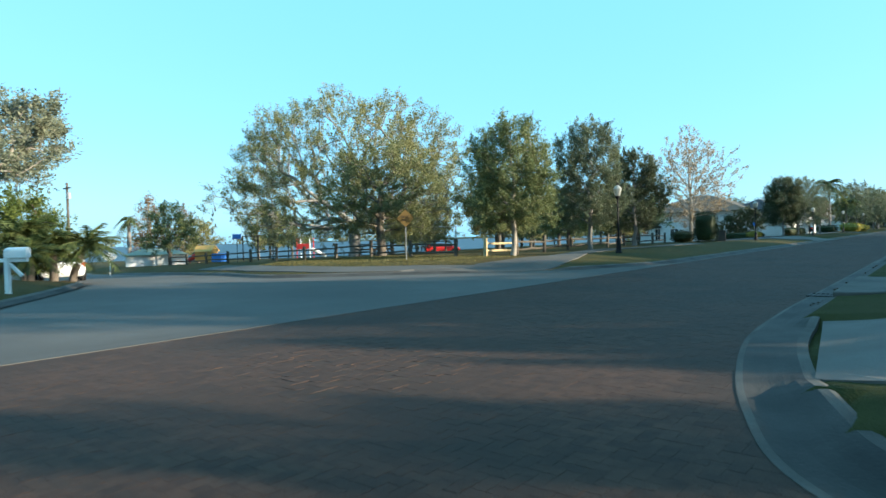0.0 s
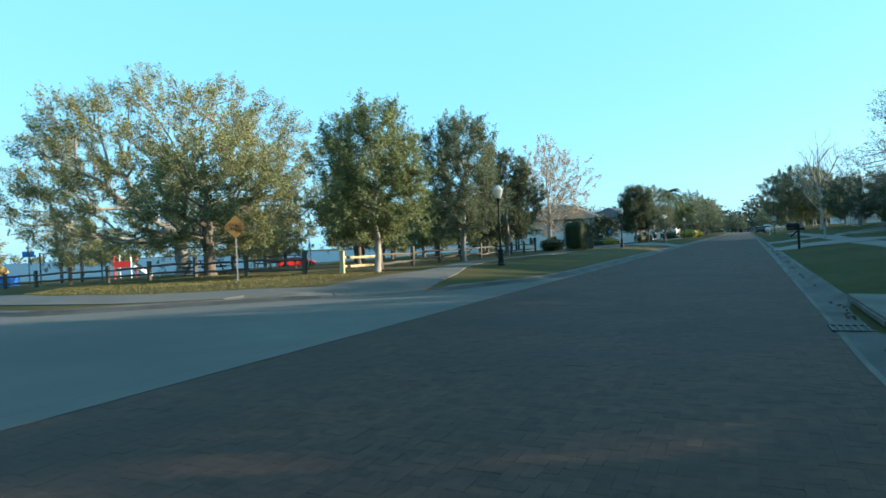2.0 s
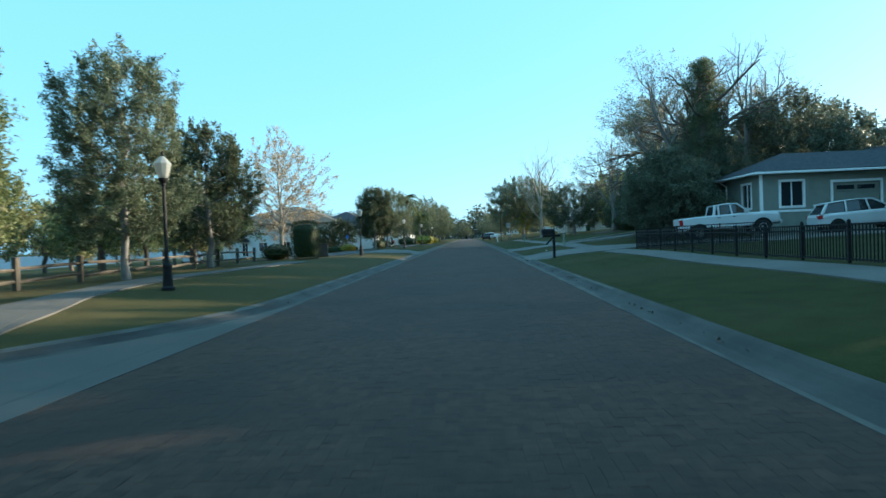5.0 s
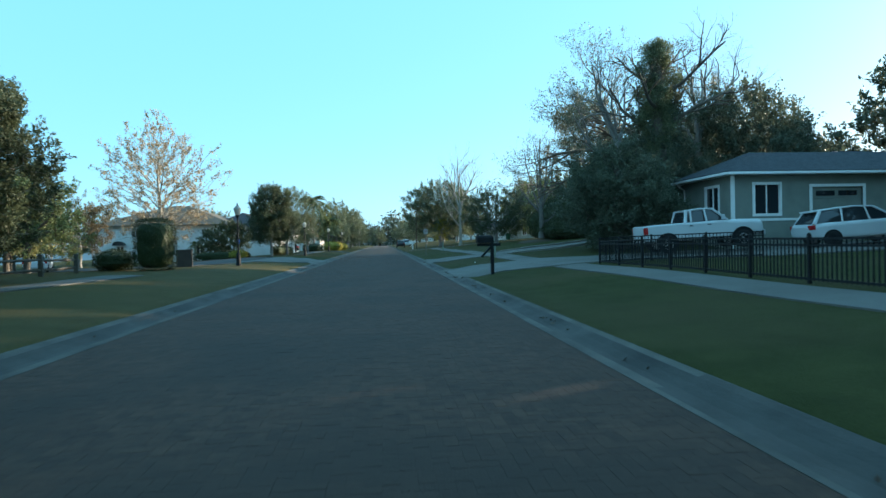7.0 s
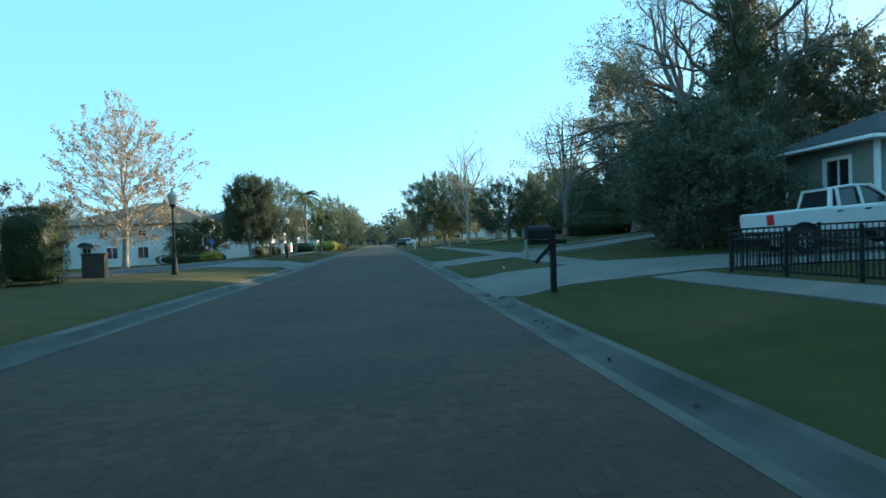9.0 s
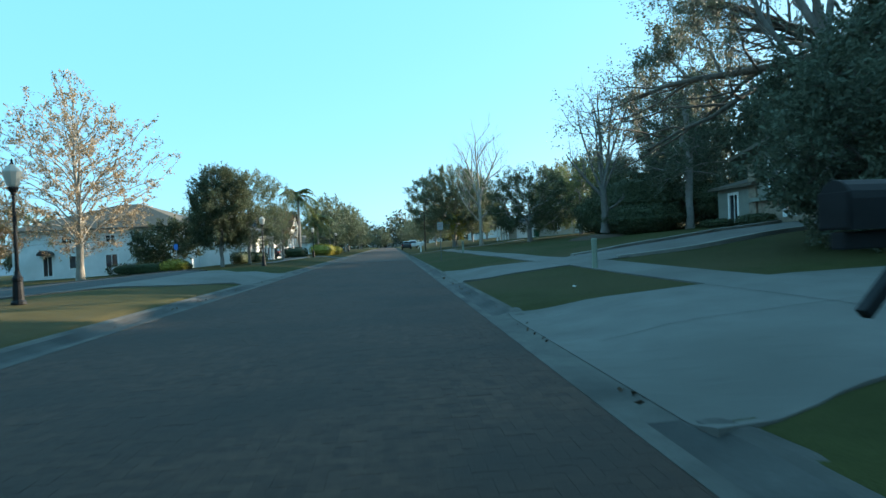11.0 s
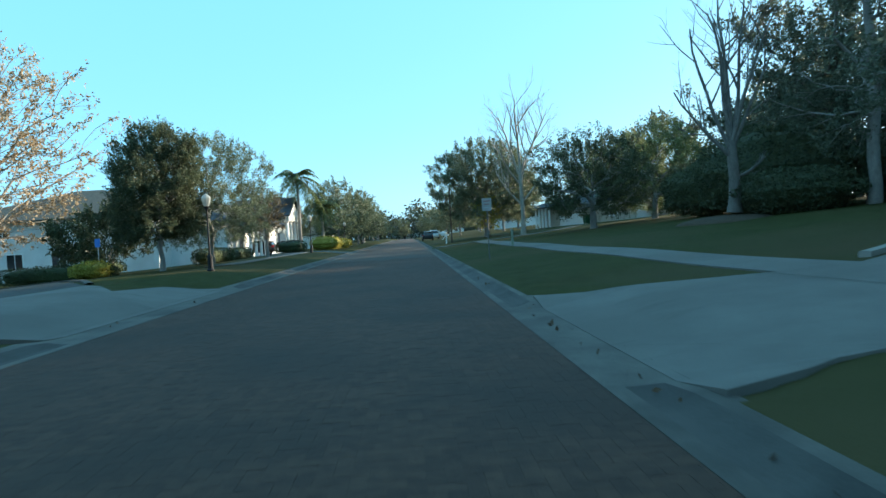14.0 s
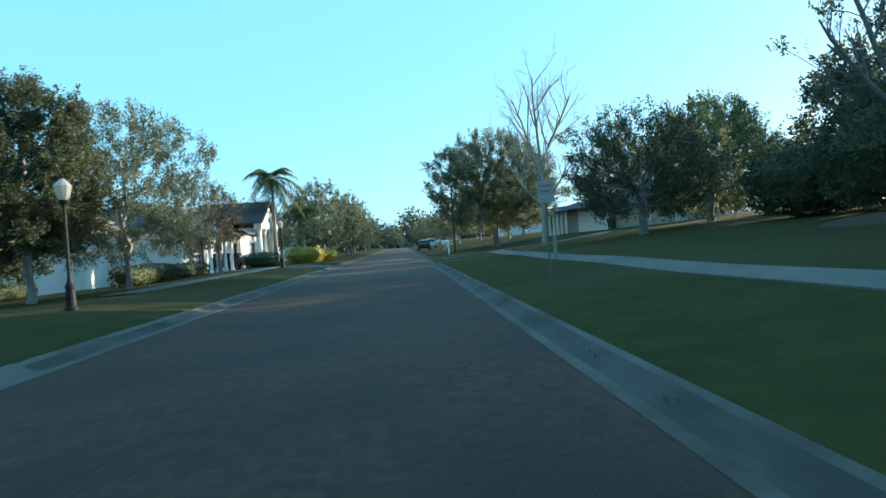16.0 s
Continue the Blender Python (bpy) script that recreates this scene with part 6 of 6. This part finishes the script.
# ---------- vehicles ----------
def section(y, hw, z0, z1, r=0.12, top=1.0, n=3):
    """A rounded outline across a car: half width, floor and top; top narrows it upwards."""
    pts = []
    for sx, sz in ((1, 0), (1, 1), (-1, 1), (-1, 0)):
        w = hw * (top if sz else 0.97)
        z = z1 if sz else z0
        rr = min(r, (z1 - z0) / 2.2)
        a0 = {(1, 0): -90, (1, 1): 0, (-1, 1): 90, (-1, 0): 180}[(sx, sz)]
        for k in range(n + 1):
            a = radians(a0 + 90 * k / n)
            pts.append((sx * (w - rr) + rr * math.cos(a), y, (z - rr if sz else z + rr) + rr * math.sin(a)))
    return pts


def wheel(parent, x, y, r, w):
    bm = bmesh.new()
    prof = [(r * 0.62, -w / 2), (r * 0.9, -w / 2), (r, -w * 0.32), (r, w * 0.32), (r * 0.9, w / 2), (r * 0.62, w / 2)]
    ring_tube(bm, [[(q * math.cos(a), q * math.sin(a), z) for q, z in prof] for a in np.linspace(0, 2 * math.pi, 23)[:-1]] + [[(q, 0, z) for q, z in prof]], False)
    tyre = part("tyre", bm, RUBBER, None)
    bm = bmesh.new()
    lathe(bm, [(r * 0.63, -w * 0.42), (r * 0.63, w * 0.36), (r * 0.55, w * 0.38), (r * 0.5, w * 0.22), (r * 0.15, w * 0.25), (r * 0.12, w * 0.4)], 18)
    for k in range(5):
        add_box(bm, (r * 0.1, -r * 0.08, w * 0.2), (r * 0.58, r * 0.08, w * 0.4), pose(0, 0, 0, 0, 0, 72 * k))
    rim = part("rim", bm, RIM, None, "silver alloy rim")
    hub = new("wheel")
    hub.parent = parent
    hub.matrix_basis = pose(x, y, r, 0, 90 if x > 0 else -90, 0)
    tyre.parent = rim.parent = hub


def car_body(parent, stations, paint):
    bm = bmesh.new()
    ring_tube(bm, [section(*s) for s in stations])
    return part("body", bm, paint, parent, smooth=False)


def glass_house(parent, stations, paint, pillars, roof):
    bm = bmesh.new()
    ring_tube(bm, [section(*s) for s in stations])
    g = part("cabin_glass", bm, GLASS, parent, "dark tinted windows")
    bm = bmesh.new()
    ring_tube(bm, [section(*s) for s in roof])
    part("roof", bm, paint, parent)
    for (ya, za, wa), (yb, zb, wb), t in pillars:
        for s in (-1, 1):
            v, f = tube_np([(s * wa, ya, za), (s * (wa + wb) / 2 + s * 0.005, (ya + yb) / 2, (za + zb) / 2), (s * wb, yb, zb)], [t, t, t], 6)
            part("pillar", np_mesh("pillar", v, f, paint), None, parent)
    return g


def pickup(loc, rz):
    th = thing("pickup_truck", "white four-door pickup truck parked on the driveway", "pickup truck", (loc[0], loc[1], gz(*loc) + 0.04), rz)
    # nose towards +y
    car_body(th, [(-2.87, 0.96, 0.66, 1.3, 0.07), (-2.82, 0.99, 0.6, 1.36, 0.07), (-2.2, 1.0, 0.58, 1.37, 0.08), (-0.9, 1.0, 0.54, 1.37, 0.08), (-0.85, 1.0, 0.52, 1.36, 0.1), (1.1, 1.0, 0.52, 1.34, 0.12), (1.3, 1.0, 0.54, 1.33, 0.16), (2.3, 0.98, 0.56, 1.28, 0.18), (2.75, 0.95, 0.58, 1.22, 0.2), (2.9, 0.86, 0.62, 1.1, 0.18)], CAR_WHITE)
    bm = bmesh.new()
    add_box(bm, (-0.84, -2.74, 1.3), (0.84, -0.98, 1.376))
    part("bed_cover", bm, BLACK, th, "dark load bed")
    glass_house(th, [(-0.88, 0.84, 1.28, 1.4, 0.05), (-0.72, 0.83, 1.28, 1.9, 0.1, 0.88), (0.5, 0.83, 1.28, 1.93, 0.1, 0.88), (1.22, 0.86, 1.28, 1.38, 0.05)], CAR_WHITE,
                [((-0.84, 1.33, 0.92), (-0.7, 1.92, 0.77), 0.08), ((0.2, 1.33, 0.92), (0.16, 1.94, 0.775), 0.05), ((1.2, 1.33, 0.92), (0.52, 1.94, 0.775), 0.055), ((-0.55, 1.33, 0.92), (-0.52, 1.94, 0.775), 0.06)],
                [(-0.76, 0.76, 1.87, 1.95, 0.05), (0.0, 0.78, 1.89, 2.0, 0.06), (0.56, 0.76, 1.87, 1.95, 0.05)])
    for s in (-1, 1):
        part("tail_light", box_bm((s * 0.99 - 0.03, -2.88, 0.95), (s * 0.99 + 0.02, -2.66, 1.28), 0.015), TAIL, th, "red tail light")
        part("headlight", box_bm((s * 0.75 - 0.14, 2.72, 0.9), (s * 0.75 + 0.14, 2.89, 1.1), 0.03), LAMP_GLASS, th)
        part("mirror", box_bm((s * 1.05 - 0.1, 0.88, 1.36), (s * 1.05 + 0.1, 1.0, 1.6), 0.03), CAR_WHITE, th)
        for y0 in (-0.25, 0.62):
            part("door_handle", box_bm((s * 1.0 - 0.02, y0 - 0.42, 1.17), (s * 1.0 + 0.025, y0 - 0.24, 1.21), 0.006), BLACK, th)
        for y in (-1.75, 1.85):
            v, f = tube_np([(s * 0.985, y + 0.5 * math.cos(a), 0.42 + 0.5 * math.sin(a)) for a in np.linspace(0, math.pi, 13)], [0.05] * 13, 6)
            part("wheel_arch", np_mesh("wheel_arch", v, f, BLACK), None, th)
            # Flat black disc on the closed side, painted shade of a wheel well.
            bm = bmesh.new()
            lathe(bm, [(0.46, -0.02), (0.46, 0.01)], 20)
            wl_ = part("wheel_well", bm, BLACK, th)
            wl_.matrix_basis = pose(s * 0.995, y, 0.44, 0, 90, 0)
            wheel(th, s * 0.92, y, 0.4, 0.27)
    part("rear_bumper", box_bm((-0.95, -2.98, 0.55), (0.95, -2.82, 0.75), 0.04), RIM, th)
    part("front_bumper", box_bm((-0.9, 2.82, 0.5), (0.9, 2.98, 0.72), 0.05), RIM, th)
    return th


def hatch(loc, rz, label, paint, name="car", category="car", h=1.68, scale=1.0, z=None):
    """A car or a tall estate, nose towards +y."""
    th = thing(name, label, category, (loc[0], loc[1], (gz(*loc) if z is None else z) + 0.04), rz)
    k = (h - 1.0)
    car_body(th, [(-2.28, 0.78, 0.5, 0.9, 0.15), (-2.2, 0.87, 0.38, 1.02, 0.18), (-1.6, 0.91, 0.32, 1.05, 0.16), (1.0, 0.91, 0.3, 1.03, 0.16), (1.6, 0.89, 0.32, 0.98, 0.2), (2.1, 0.8, 0.36, 0.84, 0.2), (2.28, 0.62, 0.42, 0.74, 0.15)], paint)
    glass_house(th, [(-2.1, 0.74, 0.95, 1.08, 0.05), (-1.75, 0.78, 0.95, 0.95 + k * 0.9, 0.12, 0.82), (-0.2, 0.8, 0.95, h - 0.03, 0.12, 0.82), (0.45, 0.8, 0.95, h - 0.1, 0.12, 0.82), (1.35, 0.8, 0.95, 1.04, 0.04)], paint,
                [((-2.05, 1.0, 0.82), (-1.7, 0.95 + k * 0.88, 0.66), 0.08), ((-0.9, 1.0, 0.86), (-0.85, h - 0.06, 0.68), 0.04), ((0.2, 1.0, 0.86), (0.1, h - 0.04, 0.68), 0.04), ((1.33, 1.0, 0.84), (0.45, h - 0.1, 0.68), 0.045)],
                [(-1.95, 0.6, 0.9 + k * 0.9, 0.98 + k * 0.9, 0.04), (-0.3, 0.68, h - 0.07, h, 0.05), (0.5, 0.64, h - 0.13, h - 0.06, 0.04)])
    for s in (-1, 1):
        part("tail_light", box_bm((s * 0.78 - 0.1, -2.27, 0.78), (s * 0.78 + 0.11, -2.02, 0.98), 0.03), TAIL, th, "red tail light")
        part("headlight", box_bm((s * 0.66 - 0.15, 2.0, 0.66), (s * 0.66 + 0.12, 2.24, 0.8), 0.03), LAMP_GLASS, th)
        part("mirror", box_bm((s * 0.95 - 0.08, 0.85, 1.0), (s * 0.95 + 0.08, 0.95, 1.14), 0.02), paint, th)
        for y in (-1.35, 1.4):
            # Black disc that paints the wheel well's shade on the body side.
            bm = bmesh.new()
            lathe(bm, [(0.38, -0.02), (0.38, 0.008)], 20)
            w_ = part("wheel_well", bm, BLACK, th)
            w_.matrix_basis = pose(s * 0.905, y, 0.36, 0, 90, 0)
            wheel(th, s * 0.83, y, 0.34, 0.2)
    return th


truck = pickup((6.76, 45.8), -112)
truck.matrix_world = pose(7.2, 47.5, gz(7.2, 47.5) + 0.14, 4, 0, -98) @ Matrix.Diagonal((0.9, 0.87, 0.9, 1))
suv = hatch((11.2, 43.6), -112, "white sport utility car parked on the driveway", CAR_WHITE, "parked_car", "car", 1.68)
suv.matrix_world = pose(13.2, 45.8, gz(13.2, 45.8) + 0.05, 4, 0, -100) @ Matrix.Scale(0.96, 4)
hatch((-35.0, 11.9), 75, "white car parked behind the palms", CAR_WHITE, "parked_car", "car", 1.5)
hatch((-53.5, 63.5), -40, "red car parked by the lake", CAR_RED, "parked_car", "car", 1.4)
hatch((-36.5, 79), 20, "white car in the car park", CAR_WHITE, "parked_car", "car", 1.6)
hatch((-2.6, 160), 0, "dark car parked on the roadside", CAR_DARK, "parked_car", "car", 1.6)
hatch((-1.0, 172), 0, "white car parked on the roadside", CAR_WHITE, "parked_car", "car", 1.7)
hatch((-21.5, 118), 90, "dark car in the drive of the portico house", CAR_DARK, "parked_car", "car", 1.5)


# ---------- playground and lake ----------
def playground():
    px, py = -49.5, 38
    g = gz(px, py)
    th = thing("play_structure", "red, white and blue climbing frame with slides", "play structure", (px, py, g), 35)
    th.matrix_world = pose(px, py, g, 0, 0, 35) @ Matrix.Scale(0.62, 4)
    for k, (x, y) in enumerate(((-1, -1), (1, -1), (1, 1), (-1, 1))):
        bm = bmesh.new()
        lathe(bm, [(0.07, 0), (0.07, 3.0), (0.03, 3.06)], 8, (x, y, 0))
        part("post", bm, WHITE if k % 2 else RED_P, th)
    part("deck", box_bm((-1, -1, 1.2), (1, 1, 1.3), 0.02), CAR_DARK, th)
    part("panel", box_bm((-0.9, -1.05, 1.4), (0.9, -0.99, 2.2), 0.02), RED_P, th, "red plastic panel")
    v, f = tube_np([(1.0, 0, 1.3), (1.6, 0, 1.1), (2.6, 0, 0.45), (3.2, 0, 0.25)], [0.3, 0.3, 0.3, 0.3], 8)
    part("slide", np_mesh("slide", v, f, WHITE), None, th)
    return th


playground()
ps = thing("play_structure", "yellow and blue toddler play house with red slide", "play structure", (-55.6, 31.7, gz(-55.6, 31.7)), 30)
ps.matrix_world = pose(-55.6, 31.7, gz(-55.6, 31.7), 0, 0, 30) @ Matrix.Scale(0.72, 4)
part("panel", box_bm((-1.6, -0.9, 0.2), (0.6, 0.9, 1.5), 0.06), YEL_P, ps, "yellow plastic wall")
part("panel", box_bm((0.62, -0.8, 0.1), (2.0, 0.8, 1.2), 0.06), BLUE, ps, "blue plastic wall")
bm = bmesh.new()
ring_tube(bm, [[(x, y, z) for y, z in ((-1.1, 1.5), (1.1, 1.5), (0, 2.3))] for x in (-1.8, 0.8)])
part("roof", bm, YEL_P, ps)
v, f = tube_np([(-1.6, 0, 1.2), (-2.2, 0, 0.9), (-3.0, 0, 0.3)], [0.32] * 3, 8)
part("slide", np_mesh("slide", v, f, RED_P), None, ps)
ps = thing("play_structure", "dark climbing frame with round bars", "play structure", (-50, 33.5, gz(-50, 33.5)), 20)
for k in range(6):
    bm = bmesh.new()
    lathe(bm, [(0.05, 0), (0.05, 2.3)], 8, (-2 + 0.8 * k, (k % 2) * 1.2, 0))
    part("post", bm, BLACK, ps)
    part("rung", box_bm((-2 + 0.8 * k - 0.03, 0, 2.2), (-2 + 0.8 * k + 0.03, 1.2, 2.26)), BLACK, ps)
sw = thing("swing_frame", "grey steel swing frame in the park", "swing", (-38, 44, gz(-38, 44)), 30)
for x in (-1.6, 1.6):
    v, f = tube_np([(x, -0.8, 0), (x, 0, 2.2), (x, 0.8, 0)], [0.04] * 3, 6)
    part("frame_leg", np_mesh("frame_leg", v, f, GREY_METAL), None, sw)
v, f = tube_np([(-1.7, 0, 2.2), (1.7, 0, 2.2)], [0.045] * 2, 6)
part("top_bar", np_mesh("top_bar", v, f, GREY_METAL), None, sw)
for n, (x, y) in enumerate([(-30, 28), (-27.5, 31), (-42, 46)]):
    t = thing("picnic_table", "weathered wooden picnic table", "table", (x, y, gz(x, y)), 40 * n, "picnic tables")
    part("tabletop", box_bm((-0.9, -0.38, 0.71), (0.9, 0.38, 0.76), 0.01), WOOD, t)
    for s in (-1, 1):
        part("bench", box_bm((-0.9, s * 0.72 - 0.14, 0.42), (0.9, s * 0.72 + 0.14, 0.46), 0.01), WOOD, t)
        v, f = tube_np([(s * 0.65, -0.75, 0), (s * 0.65, -0.3, 0.7)], [0.04, 0.04], 5)
        part("leg", np_mesh("leg", v, f, WOOD), None, t)
        v, f = tube_np([(s * 0.65, 0.75, 0), (s * 0.65, 0.3, 0.7)], [0.04, 0.04], 5)
        part("leg", np_mesh("leg", v, f, WOOD), None, t)
        part("crosspiece", box_bm((s * 0.65 - 0.03, -0.8, 0.36), (s * 0.65 + 0.03, 0.8, 0.42)), WOOD, t)
shed = thing("boathouse", "low white building with a pale green roof at the lake", "building", (-56, 26.8, gz(-56, 26.8)), 64)
shed.scale = (0.4, 0.4, 0.4)
part("wall", wall_bm(-6, 6, -0.6, 2.3, 0.3, [(-1, 0.2, 0, 2)]), WALL_WHITE, shed)
part("wall", box_bm((-6, 0.3, -0.6), (6, 6, 2.3)), WALL_WHITE, shed)
part("roof", hip_roof(-6, 6, 0, 6, 2.35, 1.3, 0.6), PALE_GREEN, shed)
lake = sheet("lake", [(-76, 24), (-80, 500), (-1400, 500), (-1400, -400), (-110, -400), (-82, -20)], WATER, lambda x, y: np.full(np.shape(x), -1.28), 400, 0.0, "blue-grey lake water with small ripples", "lake")
shore = thing("far_shore", "distant wooded lake shore", "woods", kind="stuff")
rng = np.random.default_rng(3)
v, f = leaves(rng, np.c_[-1250 + 60 * rng.normal(size=260), rng.uniform(-700, 1500, 260), rng.uniform(0, 9, 260)], 24, 6, 7.0)
part("trees", np_mesh("trees", v, f, FAR_WOOD), None, shore)
woods = thing("far_woods", "distant line of mixed trees beyond the road", "woods", kind="stuff")
a = rng.uniform(-1, 1, 900)
c = np.c_[a * 300 + 10, 400 + 50 * rng.random(900), rng.uniform(0, 12, 900) * (0.7 + 0.3 * np.sin(a * 20))]
c2 = np.c_[95 + 40 * rng.random(500), rng.uniform(-100, 470, 500), rng.uniform(1, 13, 500)]
a = rng.uniform(-1, 1, 900)
c3 = np.c_[a * 75 - 5, 335 + 30 * rng.random(900), rng.random(900) * (11.5 + 3.0 * np.sin(a * 13) + 2 * np.sin(a * 31))]
v, f = leaves(rng, np.concatenate([c, c2, c3]), 26, 2.4, 1.4)
part("trees", np_mesh("trees", v, f, FAR_WOOD), None, woods)


# ---------- small ground cover ----------
def scatter_blades(name, label, x0, x1, y0, y1, count, h, seed, keep=None):
    rng = np.random.default_rng(seed)
    x, y = rng.uniform(x0, x1, count), rng.uniform(y0, y1, count)
    d = np.minimum(poly_distance(x, y, MAIN_POLY), poly_distance(x, y, SIDE_POLY))
    ok = d > KERB + 0.03
    if keep is not None:
        ok &= keep(x, y)
    x, y = x[ok], y[ok]
    z = ground_z(x, y)
    n = len(x)
    a = rng.uniform(0, 2 * np.pi, n)
    hh = h * rng.uniform(0.5, 1.3, n)
    w = 0.012 * rng.uniform(0.7, 1.6, n)
    bx, by = np.cos(a) * w, np.sin(a) * w
    tx, ty = rng.normal(size=(2, n)) * hh * 0.5
    v = np.stack([np.c_[x - bx, y - by, z - 0.01], np.c_[x + bx, y + by, z - 0.01], np.c_[x + tx, y + ty, z + hh]], 1).reshape(-1, 3)
    ob = new(name, np_mesh(name, v, np.arange(3 * n).reshape(-1, 3), BLADE))
    return tagged(ob, label, "grass", kind="stuff")


PARK_PATH = dense(spline([(-31, 17.4), (-24, 15.6), (-20.6, 15.9), (-17.2, 18.2), (-14.6, 20.4), (-14.3, 23), (-15.6, 28), (-16.2, 33)], 8), 0.3)


def clear_of_path(x, y):
    d = np.min(np.hypot(x[:, None] - PARK_PATH[None, :, 0], y[:, None] - PARK_PATH[None, :, 1]), axis=1)
    return (d > 0.85) & (x < -16.6)


scatter_blades("grass", "longer grass blades along the park kerb", -26, -12, 15, 24, 40000, 0.05, 3, clear_of_path)

rng = np.random.default_rng(9)
n = 240
side = rng.random(n) < 0.75
x = np.where(side, XR + 0.25 + np.abs(rng.normal(size=n)) * 0.12, XL - 0.25 - np.abs(rng.normal(size=n)) * 0.12)
y = np.where(rng.random(n) < 0.5, rng.choice([12.5, 15.5, 17.2, 20.8, 24.5, 31.5, 55.0, 57, 62], n) + rng.normal(size=n) * 0.25, rng.uniform(10, 75, n))
keep = side | (y > 25)
x, y, n = x[keep], y[keep], int(keep.sum())
v, f = leaves(rng, np.c_[x, y, np.full(n, 0.035)], 1, 0.01, 0.075, 0.3)
tagged(new("fallen_leaves", np_mesh("fallen_leaves", v, f, DRY)), "dry brown fallen leaves in the gutter", "leaves", kind="stuff")

# ---------- brick pavers ----------
BL, BW, GAP = 0.205, 0.1025, 0.0015


def herringbone(x0, x1, y0, y1):
    """Places and turns of bricks laid in a herringbone."""
    out = []
    for j in range(int((y1 - y0) / BW) + 8):
        for i in range(int((x1 - x0) / (2 * BL)) + 8):
            bx, by = x0 - 4 * BW + i * 4 * BW + (j % 4) * BW, y0 - 2 * BW + j * BW
            out.append((bx + BL / 2, by + BW / 2, 0))
            out.append((bx - BW / 2 + 0.0, by + BL / 2, 1))
    return np.array(out)


def brick_shape():
    l, w, b = (BL - GAP) / 2, (BW - GAP) / 2, 0.0003
    top = [(-l + b, -w + b, 0), (l - b, -w + b, 0), (l - b, w - b, 0), (-l + b, w - b, 0)]
    low = [(-l, -w, -0.005), (l, -w, -0.005), (l, w, -0.005), (-l, w, -0.005)]
    v = np.array(top + low)
    f = [(0, 1, 2, 3)]
    for k in range(4):
        f.append((4 + k, 4 + (k + 1) % 4, (k + 1) % 4, k))
    return v, np.array(f)


bv, bf = brick_shape()
spots = herringbone(XL, 4, -4, 90)
dist = poly_distance(spots[:, 0], spots[:, 1], MAIN_POLY)
spots = spots[(dist < 0.1) & (spots[:, 1] < 90) & (spots[:, 1] > -3) & (spots[:, 0] < 3) & ((spots[:, 0] < XR + 0.12) | (spots[:, 1] < 14))]
rng = np.random.default_rng(4)
single = (np.abs(spots[:, 0] + 7.0) < 1.25) & (np.abs(spots[:, 1] - 5.2) < 1.2)
road = bpy.data.objects["road"]
brick_mesh = np_mesh("brick", bv, bf, BRICK_ONE)
for x, y, t in spots[single][:300]:
    ob = new("brick", brick_mesh)
    ob.parent = road
    ob.matrix_basis = pose(x, y, rng.normal() * 0.0015, rng.normal() * 0.4, rng.normal() * 0.4, 90 * t + rng.normal() * 0.8)
rest = np.concatenate([spots[~single], spots[single][300:]])
n = len(rest)
a = rest[:, 2] * np.pi / 2 + rng.normal(size=n) * 0.012
ca, sa = np.cos(a)[:, None], np.sin(a)[:, None]
vv = np.stack([rest[:, 0:1] + ca * bv[None, :, 0] - sa * bv[None, :, 1], rest[:, 1:2] + sa * bv[None, :, 0] + ca * bv[None, :, 1], bv[None, :, 2] + rng.normal(size=(n, 1)) * 0.0005], -1)
ff = (np.arange(n)[:, None, None] * len(bv) + bf[None]).reshape(-1, 4)
ob = part("pavers", np_mesh("pavers", vv.reshape(-1, 3), ff, BRICK), None, road, "brown clay brick pavers")
tagged(ob, kind="stuff")
sheet("road_far", [(XL + 0.0, 90.05), (XR - 0.0, 90.05), (XR, 420), (XL, 420)], BRICK_FAR, flat, 60, 0.0, "brown brick-paved road further on", "road")
sheet("road_behind", [(XL, -3.1), (XL, -45), (XR, -45), (XR, -28), (2, -22), (18, -30), (21, -16), (8.2, -6.5), (4, -3.1)], BRICK_FAR, flat, 30, 0.0, "brown brick-paved road behind", "road")
